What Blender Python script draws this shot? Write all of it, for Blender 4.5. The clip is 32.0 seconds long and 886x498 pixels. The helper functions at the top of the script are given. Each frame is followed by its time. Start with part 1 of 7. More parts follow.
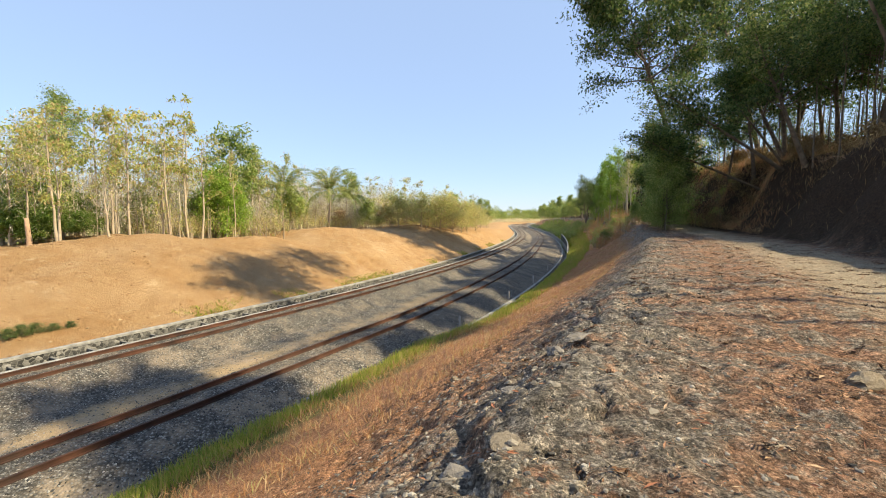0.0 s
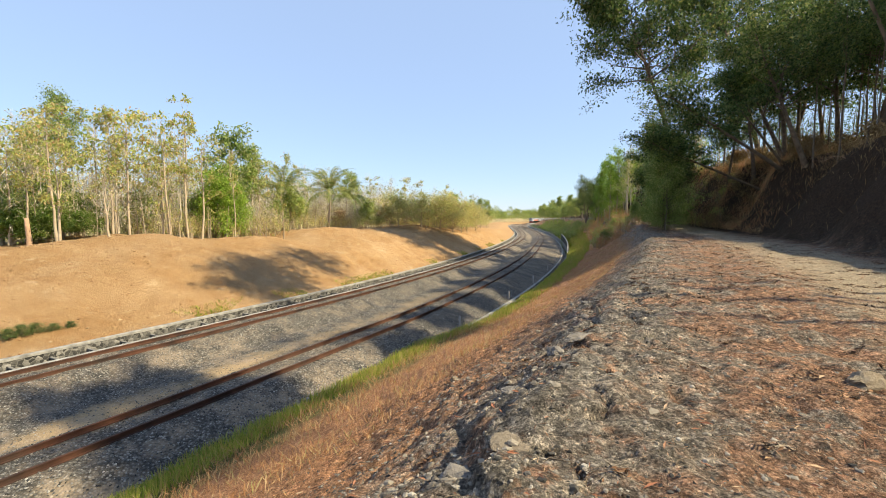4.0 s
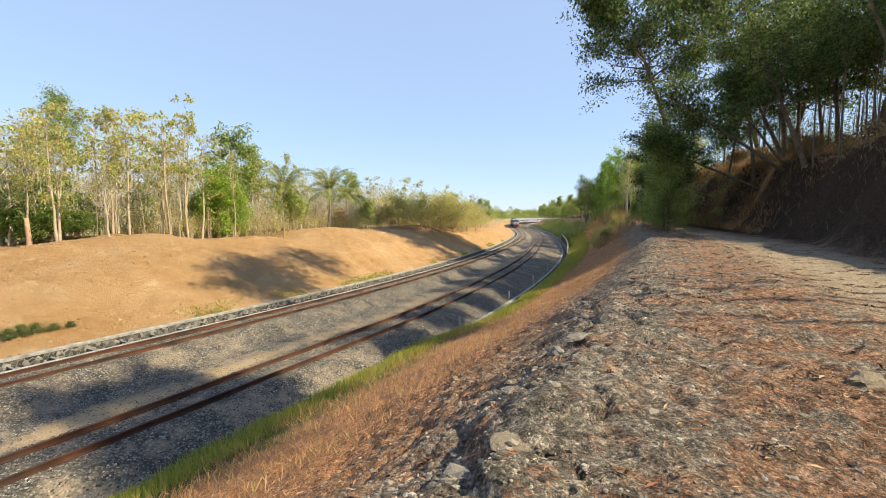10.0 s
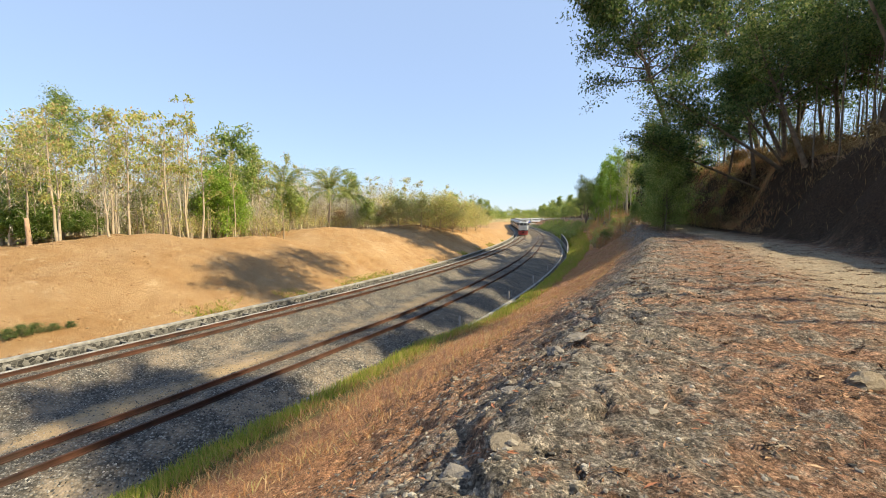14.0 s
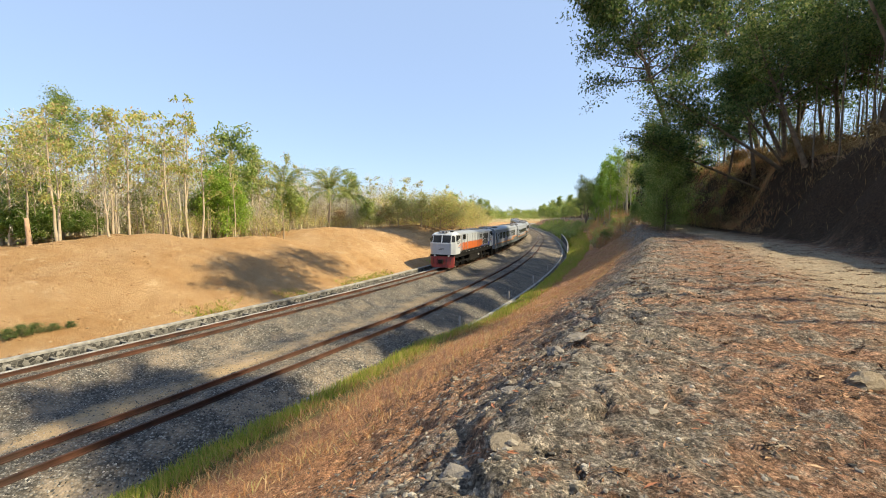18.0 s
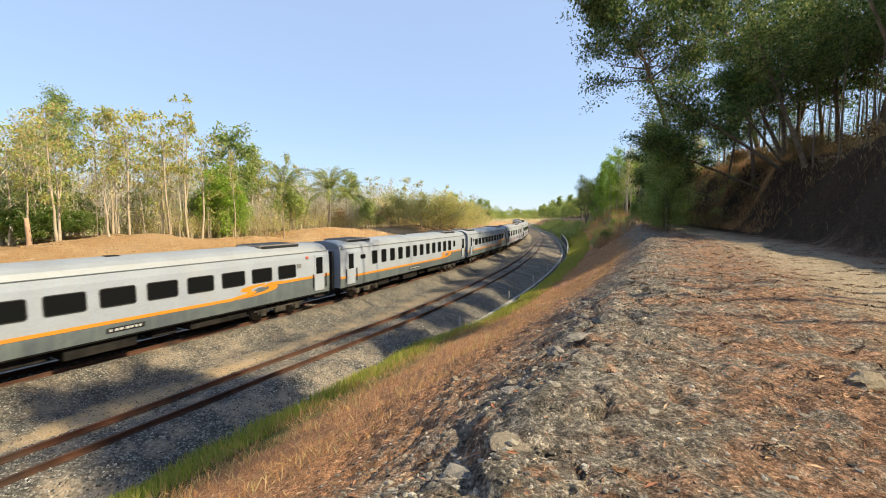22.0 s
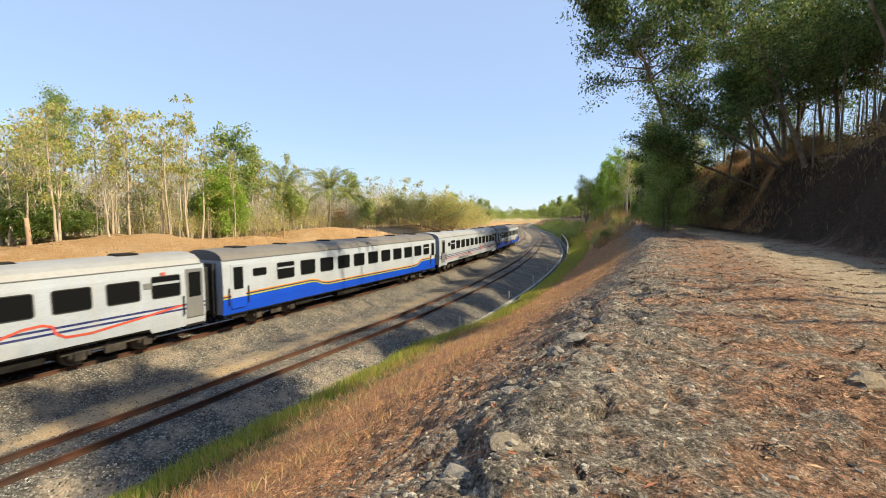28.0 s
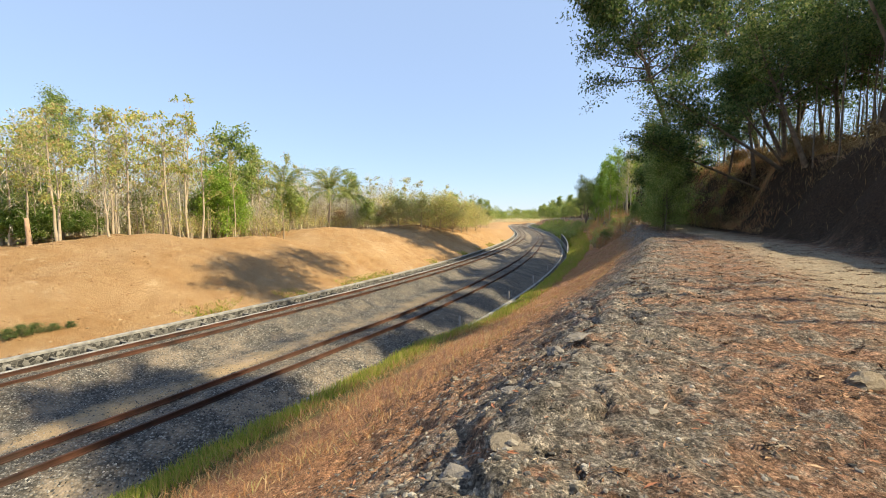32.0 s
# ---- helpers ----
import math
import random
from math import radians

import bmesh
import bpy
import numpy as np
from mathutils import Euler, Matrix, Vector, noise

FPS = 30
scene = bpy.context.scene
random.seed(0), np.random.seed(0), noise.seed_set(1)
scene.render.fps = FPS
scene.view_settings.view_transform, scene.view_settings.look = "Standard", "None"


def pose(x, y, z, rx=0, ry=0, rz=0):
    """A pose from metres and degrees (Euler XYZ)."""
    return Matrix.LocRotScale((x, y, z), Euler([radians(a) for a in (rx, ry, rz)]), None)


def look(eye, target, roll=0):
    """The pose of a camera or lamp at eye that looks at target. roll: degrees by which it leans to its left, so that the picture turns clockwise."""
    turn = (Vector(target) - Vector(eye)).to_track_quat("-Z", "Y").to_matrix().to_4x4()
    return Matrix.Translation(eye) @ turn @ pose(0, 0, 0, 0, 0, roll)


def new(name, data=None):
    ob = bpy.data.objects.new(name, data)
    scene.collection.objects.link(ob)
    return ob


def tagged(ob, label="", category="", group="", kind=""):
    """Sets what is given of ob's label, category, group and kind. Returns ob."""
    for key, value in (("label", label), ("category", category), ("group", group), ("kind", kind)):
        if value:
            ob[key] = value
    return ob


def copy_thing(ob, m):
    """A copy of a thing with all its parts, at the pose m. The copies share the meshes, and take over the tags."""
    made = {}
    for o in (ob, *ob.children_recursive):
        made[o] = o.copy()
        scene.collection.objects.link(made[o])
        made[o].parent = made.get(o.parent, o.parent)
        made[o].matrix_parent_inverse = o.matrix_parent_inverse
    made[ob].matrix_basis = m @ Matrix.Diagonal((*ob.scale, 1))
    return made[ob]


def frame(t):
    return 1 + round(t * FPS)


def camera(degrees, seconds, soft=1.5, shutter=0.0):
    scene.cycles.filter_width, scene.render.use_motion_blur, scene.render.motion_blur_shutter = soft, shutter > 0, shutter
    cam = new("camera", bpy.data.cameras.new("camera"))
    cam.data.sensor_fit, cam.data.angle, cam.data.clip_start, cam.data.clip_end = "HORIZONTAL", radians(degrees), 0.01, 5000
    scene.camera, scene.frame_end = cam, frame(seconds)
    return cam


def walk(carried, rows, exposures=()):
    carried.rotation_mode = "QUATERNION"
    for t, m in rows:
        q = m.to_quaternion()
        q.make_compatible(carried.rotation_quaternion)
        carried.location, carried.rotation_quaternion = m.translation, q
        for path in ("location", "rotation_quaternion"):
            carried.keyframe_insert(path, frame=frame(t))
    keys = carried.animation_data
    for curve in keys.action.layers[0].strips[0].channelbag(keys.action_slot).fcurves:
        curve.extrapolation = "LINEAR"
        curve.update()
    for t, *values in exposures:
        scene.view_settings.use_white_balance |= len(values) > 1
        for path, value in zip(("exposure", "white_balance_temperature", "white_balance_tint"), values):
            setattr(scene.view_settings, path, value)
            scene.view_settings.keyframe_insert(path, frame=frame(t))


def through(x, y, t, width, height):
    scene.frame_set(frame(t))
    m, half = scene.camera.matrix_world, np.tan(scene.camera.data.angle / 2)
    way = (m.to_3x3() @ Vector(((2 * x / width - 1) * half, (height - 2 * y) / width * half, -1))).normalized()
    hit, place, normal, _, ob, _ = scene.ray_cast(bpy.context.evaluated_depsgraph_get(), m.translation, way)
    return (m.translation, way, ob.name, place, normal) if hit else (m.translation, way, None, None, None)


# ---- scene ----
cam = camera(92.54, 32.0, soft=1.0, shutter=0.15)
EYE = (0.0, 0.0, 5.4)
STAND = look(EYE, (0.0, 10.0, 5.4 - 0.7867))
walk(cam, [(0.0, STAND), (32.0, STAND)], exposures=[(0.0, 1.0, 6700, 2), (32.0, 1.0, 6700, 2)])

# ---- light: afternoon sun from the side of the wooded bank, clear pale sky ----
SUN_TO = Vector((0.95, -0.31, 0.0)).normalized()
SUN_UP = radians(43.0)
sun_dir = Vector((SUN_TO.x * math.cos(SUN_UP), SUN_TO.y * math.cos(SUN_UP), math.sin(SUN_UP)))
sun = new("sun", bpy.data.lights.new("sun", "SUN"))
sun.data.energy, sun.data.angle, sun.data.color = 4.7, radians(0.55), (1.0, 0.845, 0.62)
sun.matrix_world = look(Vector((0, 0, 60)) + sun_dir * 50, (0, 0, 60))
world = bpy.data.worlds.new("sky")
scene.world = world
world.use_nodes = True
wn = world.node_tree.nodes
sky = wn.new("ShaderNodeTexSky")
sky.sky_type, sky.sun_disc = "NISHITA", False
sky.sun_elevation, sky.sun_rotation = SUN_UP, math.atan2(SUN_TO.x, SUN_TO.y)
sky.air_density, sky.dust_density, sky.ozone_density = 1.0, 0.1, 2.6
haze = wn.new("ShaderNodeMix")  # thin dry-season haze evens out the clear sky
haze.data_type = "RGBA"
haze.inputs["Factor"].default_value, haze.inputs["B"].default_value = 0.74, (1.94, 2.45, 3.9, 1.0)
world.node_tree.links.new(sky.outputs["Color"], haze.inputs["A"])
world.node_tree.links.new(haze.outputs["Result"], wn["Background"].inputs["Color"])
wn["Background"].inputs["Strength"].default_value = 0.131

# ---- helpers ----
rnd = random.Random(7)


def part(name, bm, material, parent=None, label="", smooth=False):
    """One mesh object from a bmesh or (verts, faces), under parent."""
    me = bpy.data.meshes.new(name)
    if isinstance(bm, tuple):
        me.from_pydata(bm[0], [], bm[1])
    else:
        bm.to_mesh(me)
        bm.free()
    if smooth:
        me.polygons.foreach_set("use_smooth", [True] * len(me.polygons))
    me.materials.append(material)
    ob = new(name, me)
    if parent is not None:
        ob.parent = parent
    if label:
        ob["label"] = label
    return ob


def same_part(name, ob, parent, m):
    """Another piece on the mesh of ob."""
    o = new(name, ob.data)
    o.parent, o.matrix_basis = parent, m
    return o


def block(bm, x0, x1, y0, y1, z0, z1, bevel=0.0):
    r = bmesh.ops.create_cube(bm, size=1.0, matrix=Matrix.LocRotScale(((x0 + x1) / 2, (y0 + y1) / 2, (z0 + z1) / 2), None, (abs(x1 - x0), abs(y1 - y0), abs(z1 - z0))))
    if bevel:
        es = list({e for v in r["verts"] for e in v.link_edges})
        bmesh.ops.bevel(bm, geom=es, offset=bevel, segments=1, affect="EDGES")
    return bm


def box(x0, x1, y0, y1, z0, z1, bevel=0.0):
    return block(bmesh.new(), x0, x1, y0, y1, z0, z1, bevel)


def rod(bm, a, b, r, n=8, r2=None):
    a, b = Vector(a), Vector(b)
    m = Matrix.Translation((a + b) / 2) @ (b - a).to_track_quat("Z", "Y").to_matrix().to_4x4()
    bmesh.ops.create_cone(bm, cap_ends=True, segments=n, radius1=r, radius2=r if r2 is None else r2, depth=(b - a).length, matrix=m)
    return bm


# ---- the line: plan of the railway as bends along its length ----
BEND_AT = [-120, -0.5, 0, 25, 50, 75, 100, 140, 200, 230, 260, 290, 380, 460, 900]
BEND = [0, 0, -0.00584, -0.00358, -0.00199, -0.00257, -0.00212, -0.0009, 0.00118, 0.00446, 0.00621, 0.00644, 0.00645, 0.0, 0.0]
PS = np.arange(-120.0, 760.0, 1.0)
_k = np.interp(PS, BEND_AT, BEND)
_h = np.concatenate([[0], np.cumsum((_k[1:] + _k[:-1]) / 2)])
PH = _h - _h[120] + 0.49461
PX = np.concatenate([[0], np.cumsum(np.sin((PH[1:] + PH[:-1]) / 2))])
PY = np.concatenate([[0], np.cumsum(np.cos((PH[1:] + PH[:-1]) / 2))])
PX, PY = PX - PX[120] - 8.42134, PY - PY[120] + 25.21635


def line_at(s, o=0.0):
    """Plan point and heading at s metres along the far track, o metres to its right."""
    x, y, h = np.interp(s, PS, PX), np.interp(s, PS, PY), np.interp(s, PS, PH)
    return x + o * np.cos(h), y - o * np.sin(h), h


def near_offset(s):
    return np.interp(s, [0, 60, 120, 200], [6.93, 4.82, 4.6, 4.25])


def drain_offset(s):
    return np.interp(s, [-60, 40, 55, 75, 100, 200], [9.6, 9.6, 9.3, 8.6, 8.0, 7.6])


def to_line(x, y):
    """s and o of plan points."""
    x, y = np.asarray(x, float).ravel(), np.asarray(y, float).ravel()
    s, o = np.empty_like(x), np.empty_like(x)
    for i in range(0, len(x), 4000):
        xs, ys = x[i:i + 4000], y[i:i + 4000]
        k = ((xs[:, None] - PX[None]) ** 2 + (ys[:, None] - PY[None]) ** 2).argmin(1)
        dx, dy, h = xs - PX[k], ys - PY[k], PH[k]
        along = np.clip(dx * np.sin(h) + dy * np.cos(h), -0.6, 0.6)
        s[i:i + 4000] = PS[k] + along
        o[i:i + 4000] = dx * np.cos(h) - dy * np.sin(h)
    return s, o


def smooth(a, b, v):
    u = np.clip((v - a) / (b - a), 0, 1)
    return u * u * (3 - 2 * u)


CREST_S = [-60, -9, -6.8, -3.8, -2, 0, 1.8, 3.8, 6, 10, 13.3, 16, 19, 26, 36, 46, 59, 68, 101, 140, 260]
CREST_Z = [3.2, 3.3, 3.65, 3.87, 4.12, 4.08, 3.7, 3.39, 3.63, 3.36, 2.8, 3.6, 4.13, 3.75, 3.46, 3.87, 2.83, 2.57, 2.1, 0.9, 1.0]

_tab = np.random.RandomState(5).rand(64, 64)


def bumps(x, y, size):
    """Smooth value noise, -0.5 to 0.5, on arrays."""
    u, v = np.asarray(x) / size, np.asarray(y) / size
    iu, iv = np.floor(u).astype(int), np.floor(v).astype(int)
    fu, fv = u - iu, v - iv
    fu, fv = fu * fu * (3 - 2 * fu), fv * fv * (3 - 2 * fv)
    g = lambda i, j: _tab[(iu + i) % 64, (iv + j) % 64]
    return (g(0, 0) * (1 - fu) + g(1, 0) * fu) * (1 - fv) + (g(0, 1) * (1 - fu) + g(1, 1) * fu) * fv - 0.5


def bank_toe(s):
    """Where the wooded bank begins, right of the line."""
    return np.interp(s, [-60, 18, 34, 52, 90], [26.6, 26.6, 24.6, 21.0, 20.0])


def land(s, o, x, y):
    """Height of the ground."""
    # cut bank on the left
    d = -o
    zc = np.interp(s, CREST_S, CREST_Z)
    u = np.clip((d - 2.9) / 11.1, 0, 1)
    left = -0.12 + (zc + 0.12) * (0.5 * np.sin(u * math.pi / 2) + 0.5 * u ** 1.05)
    left = left + 0.22 * smooth(5.5, 8, d) * (1 - smooth(8, 12, d))
    left = left - np.minimum(0.05 * np.maximum(d - 14, 0), 1.2)
    left = left + (bumps(x, y, 3.1) * 0.3 + bumps(x, y, 0.9) * 0.13 + bumps(x, y, 0.4) * 0.08 + bumps(s, o * 0.12, 0.9) * 0.16 * (1 - smooth(7, 11, d))) * smooth(2.9, 5, d)
    # slope up to the path, path, and wooded bank on the right
    dr = drain_offset(s)
    foot = dr + 0.08 + 0.97 * smooth(-3.0, 3.0, s)
    plate = np.interp(s, [-60, 20, 60, 120, 300], [3.9, 3.9, 5.3, 4.6, 3.0])
    crest = dr + 8.95
    u = np.clip((o - foot) / (crest - foot), 0, 1)
    right = -0.45 + (plate + 0.45) * np.interp(u, [0, 0.12, 0.3, 0.5, 0.7, 0.85, 0.94, 1.0], [0, 0.09, 0.23, 0.41, 0.62, 0.81, 0.935, 1.0])
    bank = np.interp(s, [-80, 60, 110, 150], [6.0, 6.3, 5.0, 1.0])
    toe = bank_toe(s)
    right = right + bank * smooth(toe, toe + 4.4, o + bumps(x, y, 4.0) * 1.6) + 0.03 * np.clip(o - toe - 4.4, 0, 60)
    rough = smooth(11, 13.5, o) * (1 - smooth(21.4, 22.6, o)) + 1.4 * smooth(toe - 0.2, toe + 1.4, o)
    right = right + rough * (bumps(x, y, 2.3) * 0.22 + bumps(x + 9, y, 0.7) * 0.12 + bumps(x, y + 5, 0.27) * 0.07 + bumps(x, y, 0.13) * 0.055 + bumps(x + 3, y, 0.21) * 0.06 + bumps(x, y + 1, 0.08) * 0.018 * (1 - smooth(19.0, 20.5, o)))
    right = right - 0.07 * np.exp(-(bumps(x, y + 7, 0.55) / 0.035) ** 2) * smooth(14.6, 16, o) * (1 - smooth(18.8, 20, o))
    # a small broken scarp where the shoulder has slumped
    edge_x = 0.30 + 0.06 * np.sin(y * 5.0) + 0.04 * np.sin(y * 13.0)
    right = right - 0.09 * (1 - smooth(edge_x - 0.07, edge_x, x)) * smooth(-0.75, -0.1, x) * smooth(1.2, 1.7, y) * (1 - smooth(3.3, 3.85, y))
    right = right + smooth(22, 23, o) * (1 - smooth(25, 26.4, o)) * (bumps(x, y, 1.4) * 0.06 - 0.05)
    # railway formation between
    mid = np.full_like(o, -1.8)
    z = np.where(o < -2.6, left, np.where(o > foot - 0.1, right, mid))
    far = smooth(120, 400, np.hypot(x, y - 60))
    return z * (1 - far) + far * np.where((o > -2.6) & (o < foot), -1.8, 0.6)


def land_z(x, y):
    s, o = to_line([x], [y])
    return float(land(s, o, np.array([x], float), np.array([y], float))[0])

# ---- materials ----
def nodes(name):
    m = bpy.data.materials.new(name)
    m.use_nodes = True
    return m, m.node_tree.nodes, m.node_tree.links, m.node_tree.nodes["Principled BSDF"]


def add_noise(n, l, scale, detail=4.0, rough=0.6, space="Object"):
    tc = n.new("ShaderNodeTexCoord")
    t = n.new("ShaderNodeTexNoise")
    t.inputs["Scale"].default_value, t.inputs["Detail"].default_value, t.inputs["Roughness"].default_value = scale, detail, rough
    l.new(tc.outputs[space], t.inputs["Vector"])
    return t.outputs["Fac"]


def ramp(n, l, fac, stops):
    r = n.new("ShaderNodeValToRGB")
    e = r.color_ramp.elements
    while len(e) < len(stops):
        e.new(0.5)
    for i, (p, c) in enumerate(stops):
        e[i].position, e[i].color = p, (*c, 1.0) if len(c) == 3 else c
    l.new(fac, r.inputs["Fac"])
    return r.outputs["Color"]


def blend(n, l, fac, a, b, mode="MIX"):
    m = n.new("ShaderNodeMix")
    m.data_type, m.blend_type = "RGBA", mode
    for sock, v in ((m.inputs["Factor"], fac), (m.inputs["A"], a), (m.inputs["B"], b)):
        if hasattr(v, "is_linked") or hasattr(v, "links"):
            l.new(v, sock)
        elif isinstance(v, tuple):
            sock.default_value = (*v, 1.0)
        else:
            sock.default_value = v
    return m.outputs["Result"]


def math_node(n, l, op, a, b=0.0):
    m = n.new("ShaderNodeMath")
    m.operation = op
    for sock, v in zip(m.inputs, (a, b)):
        if hasattr(v, "links"):
            l.new(v, sock)
        else:
            sock.default_value = v
    return m.outputs[0]


def bump(n, l, bsdf, height, strength=0.5, dist=0.02):
    b = n.new("ShaderNodeBump")
    b.inputs["Strength"].default_value, b.inputs["Distance"].default_value = strength, dist
    l.new(height, b.inputs["Height"])
    l.new(b.outputs["Normal"], bsdf.inputs["Normal"])


def surface(name, c1, c2, scale=3.0, rough=0.7, metal=0.0, fine=40.0, relief=0.3, dist=0.01, dirt=None, dirt_amt=0.5, spec=0.4, per=0.0, runs=0.0):
    """Two tones in large patches, a fine grain, an optional third tone as stains, fine relief."""
    m, n, l, b = nodes(name)
    f1 = add_noise(n, l, scale)
    col = ramp(n, l, f1, [(0.32, c1), (0.68, c2)])
    f2 = add_noise(n, l, fine, 6.0, 0.7)
    col = blend(n, l, 0.35, col, ramp(n, l, f2, [(0.25, (0.55, 0.55, 0.55)), (0.75, (1.35, 1.35, 1.35))]), "MULTIPLY")
    if dirt:
        f3 = add_noise(n, l, scale * 0.37 + 0.2, 8.0, 0.75)
        col = blend(n, l, ramp(n, l, f3, [(0.5, (0, 0, 0)), (0.72, (dirt_amt,) * 3)]), col, dirt)
    if runs:  # rain has drawn the grime down the panels
        tc, mp, ns = n.new("ShaderNodeTexCoord"), n.new("ShaderNodeMapping"), n.new("ShaderNodeTexNoise")
        mp.inputs["Scale"].default_value = (5.0, 5.0, 0.4)
        ns.inputs["Scale"].default_value, ns.inputs["Detail"].default_value = 1.0, 6.0
        l.new(tc.outputs["Object"], mp.inputs["Vector"])
        l.new(mp.outputs[0], ns.inputs["Vector"])
        col = blend(n, l, ramp(n, l, ns.outputs["Fac"], [(0.46, (0, 0, 0)), (0.72, (runs,) * 3)]), col, dirt)
    if per:
        oi = n.new("ShaderNodeObjectInfo")
        col = blend(n, l, 1.0, col, ramp(n, l, oi.outputs["Random"], [(0.0, (1 - per,) * 3), (1.0, (1 + per,) * 3)]), "MULTIPLY")
    l.new(col, b.inputs["Base Color"])
    b.inputs["Roughness"].default_value, b.inputs["Metallic"].default_value = rough, metal
    b.inputs["Specular IOR Level"].default_value = spec
    bump(n, l, b, f2, relief, dist)
    return m


def leafy(name, stops, rough=0.55, through=0.35):
    """Leaves or blades: a tone for each piece, light shines through."""
    m, n, l, b = nodes(name)
    g = n.new("ShaderNodeNewGeometry")
    col = ramp(n, l, g.outputs["Random Per Island"], stops)
    oi = n.new("ShaderNodeObjectInfo")
    col = blend(n, l, 1.0, col, ramp(n, l, oi.outputs["Random"], [(0.0, (0.82, 0.86, 0.8)), (1.0, (1.15, 1.1, 1.1))]), "MULTIPLY")
    l.new(col, b.inputs["Base Color"])
    b.inputs["Roughness"].default_value = rough
    b.inputs["Specular IOR Level"].default_value = 0.3
    tr = n.new("ShaderNodeBsdfTranslucent")
    l.new(col, tr.inputs["Color"])
    mx = n.new("ShaderNodeMixShader")
    mx.inputs["Fac"].default_value = through
    l.new(b.outputs[0], mx.inputs[1])
    l.new(tr.outputs[0], mx.inputs[2])
    l.new(mx.outputs[0], n["Material Output"].inputs["Surface"])
    return m


def paint(name, col, rough=0.45, grime=(0.2, 0.17, 0.14), amt=0.35, metal=0.0, runs=0.25):
    return surface(name, tuple(c * 0.93 for c in col), tuple(min(c * 1.05, 1) for c in col), 0.9, rough, metal, 14.0, 0.05, 0.004, grime, amt, 0.5, runs=runs)


def ground_material():
    """Zones by the distance from the line, with ragged borders: cut earth, gravel, grass strip, straw slope, stony ground, dirt road, wooded bank."""
    m, n, l, b = nodes("ground_soil")
    at = n.new("ShaderNodeAttribute")
    at.attribute_name = "line_offset"
    n_big = add_noise(n, l, 0.22, 5.0)
    n_mid = add_noise(n, l, 1.1, 6.0, 0.65)
    n_fine = add_noise(n, l, 9.0, 8.0, 0.7)
    n_grit = add_noise(n, l, 52.0, 6.0, 0.8)
    wob = math_node(n, l, "MULTIPLY", math_node(n, l, "SUBTRACT", n_mid, 0.5), 3.0)
    off = math_node(n, l, "ADD", at.outputs["Fac"], wob)
    u = math_node(n, l, "DIVIDE", math_node(n, l, "ADD", off, 80.0), 160.0)
    p = lambda o: (o + 80.0) / 160.0
    earth = blend(n, l, ramp(n, l, n_mid, [(0.3, (0, 0, 0)), (0.7, (1, 1, 1))]), (0.30, 0.168, 0.072), (0.375, 0.236, 0.112))
    earth = blend(n, l, ramp(n, l, n_big, [(0.45, (0, 0, 0)), (0.7, (0.7, 0.7, 0.7))]), earth, (0.44, 0.30, 0.165))
    earth = blend(n, l, ramp(n, l, add_noise(n, l, 0.7, 9.0, 0.75), [(0.56, (0, 0, 0)), (0.66, (0.6, 0.6, 0.6))]), earth, (0.50, 0.37, 0.22))
    gravel = ramp(n, l, n_fine, [(0.3, (0.13, 0.12, 0.105)), (0.65, (0.33, 0.30, 0.26))])
    green = ramp(n, l, n_fine, [(0.3, (0.07, 0.09, 0.03)), (0.7, (0.16, 0.17, 0.05))])
    straw = ramp(n, l, n_fine, [(0.25, (0.15, 0.075, 0.042)), (0.5, (0.37, 0.19, 0.10)), (0.75, (0.50, 0.31, 0.18))])
    stony = ramp(n, l, n_fine, [(0.30, (0.035, 0.031, 0.027)), (0.42, (0.13, 0.115, 0.097)), (0.55, (0.29, 0.255, 0.21)), (0.72, (0.50, 0.445, 0.36))])
    litter = ramp(n, l, n_fine, [(0.28, (0.055, 0.033, 0.023)), (0.42, (0.20, 0.11, 0.07)), (0.56, (0.42, 0.22, 0.125)), (0.75, (0.57, 0.365, 0.215))])
    tc = n.new("ShaderNodeTexCoord")
    vo = n.new("ShaderNodeTexVoronoi")
    vo.inputs["Scale"].default_value = 48.0
    warp = n.new("ShaderNodeTexNoise")  # breaks up the grains' outlines
    warp.inputs["Scale"].default_value, warp.inputs["Detail"].default_value = 30.0, 5.0
    l.new(tc.outputs["Object"], warp.inputs["Vector"])
    shift = n.new("ShaderNodeMix")
    shift.data_type, shift.blend_type = "RGBA", "LINEAR_LIGHT"
    shift.inputs["Factor"].default_value = 0.045
    l.new(tc.outputs["Object"], shift.inputs["A"])
    l.new(warp.outputs["Color"], shift.inputs["B"])
    l.new(shift.outputs["Result"], vo.inputs["Vector"])
    sep = n.new("ShaderNodeSeparateColor")
    l.new(vo.outputs["Color"], sep.inputs["Color"])
    grain = ramp(n, l, sep.outputs[0], [(0.0, (0.045, 0.04, 0.034)), (0.35, (0.14, 0.122, 0.10)), (0.75, (0.26, 0.225, 0.18)), (1.0, (0.55, 0.48, 0.38))])
    grain = blend(n, l, ramp(n, l, vo.outputs["Distance"], [(0.4, (0, 0, 0)), (0.8, (0.8, 0.8, 0.8))]), grain, (0.05, 0.043, 0.036))
    stony = blend(n, l, 0.42, stony, grain)
    litter = blend(n, l, 0.25, litter, grain)
    n_patch = add_noise(n, l, 1.9, 8.0, 0.72)
    crust = ramp(n, l, n_grit, [(0.3, (0.30, 0.25, 0.19)), (0.7, (0.54, 0.45, 0.34))])
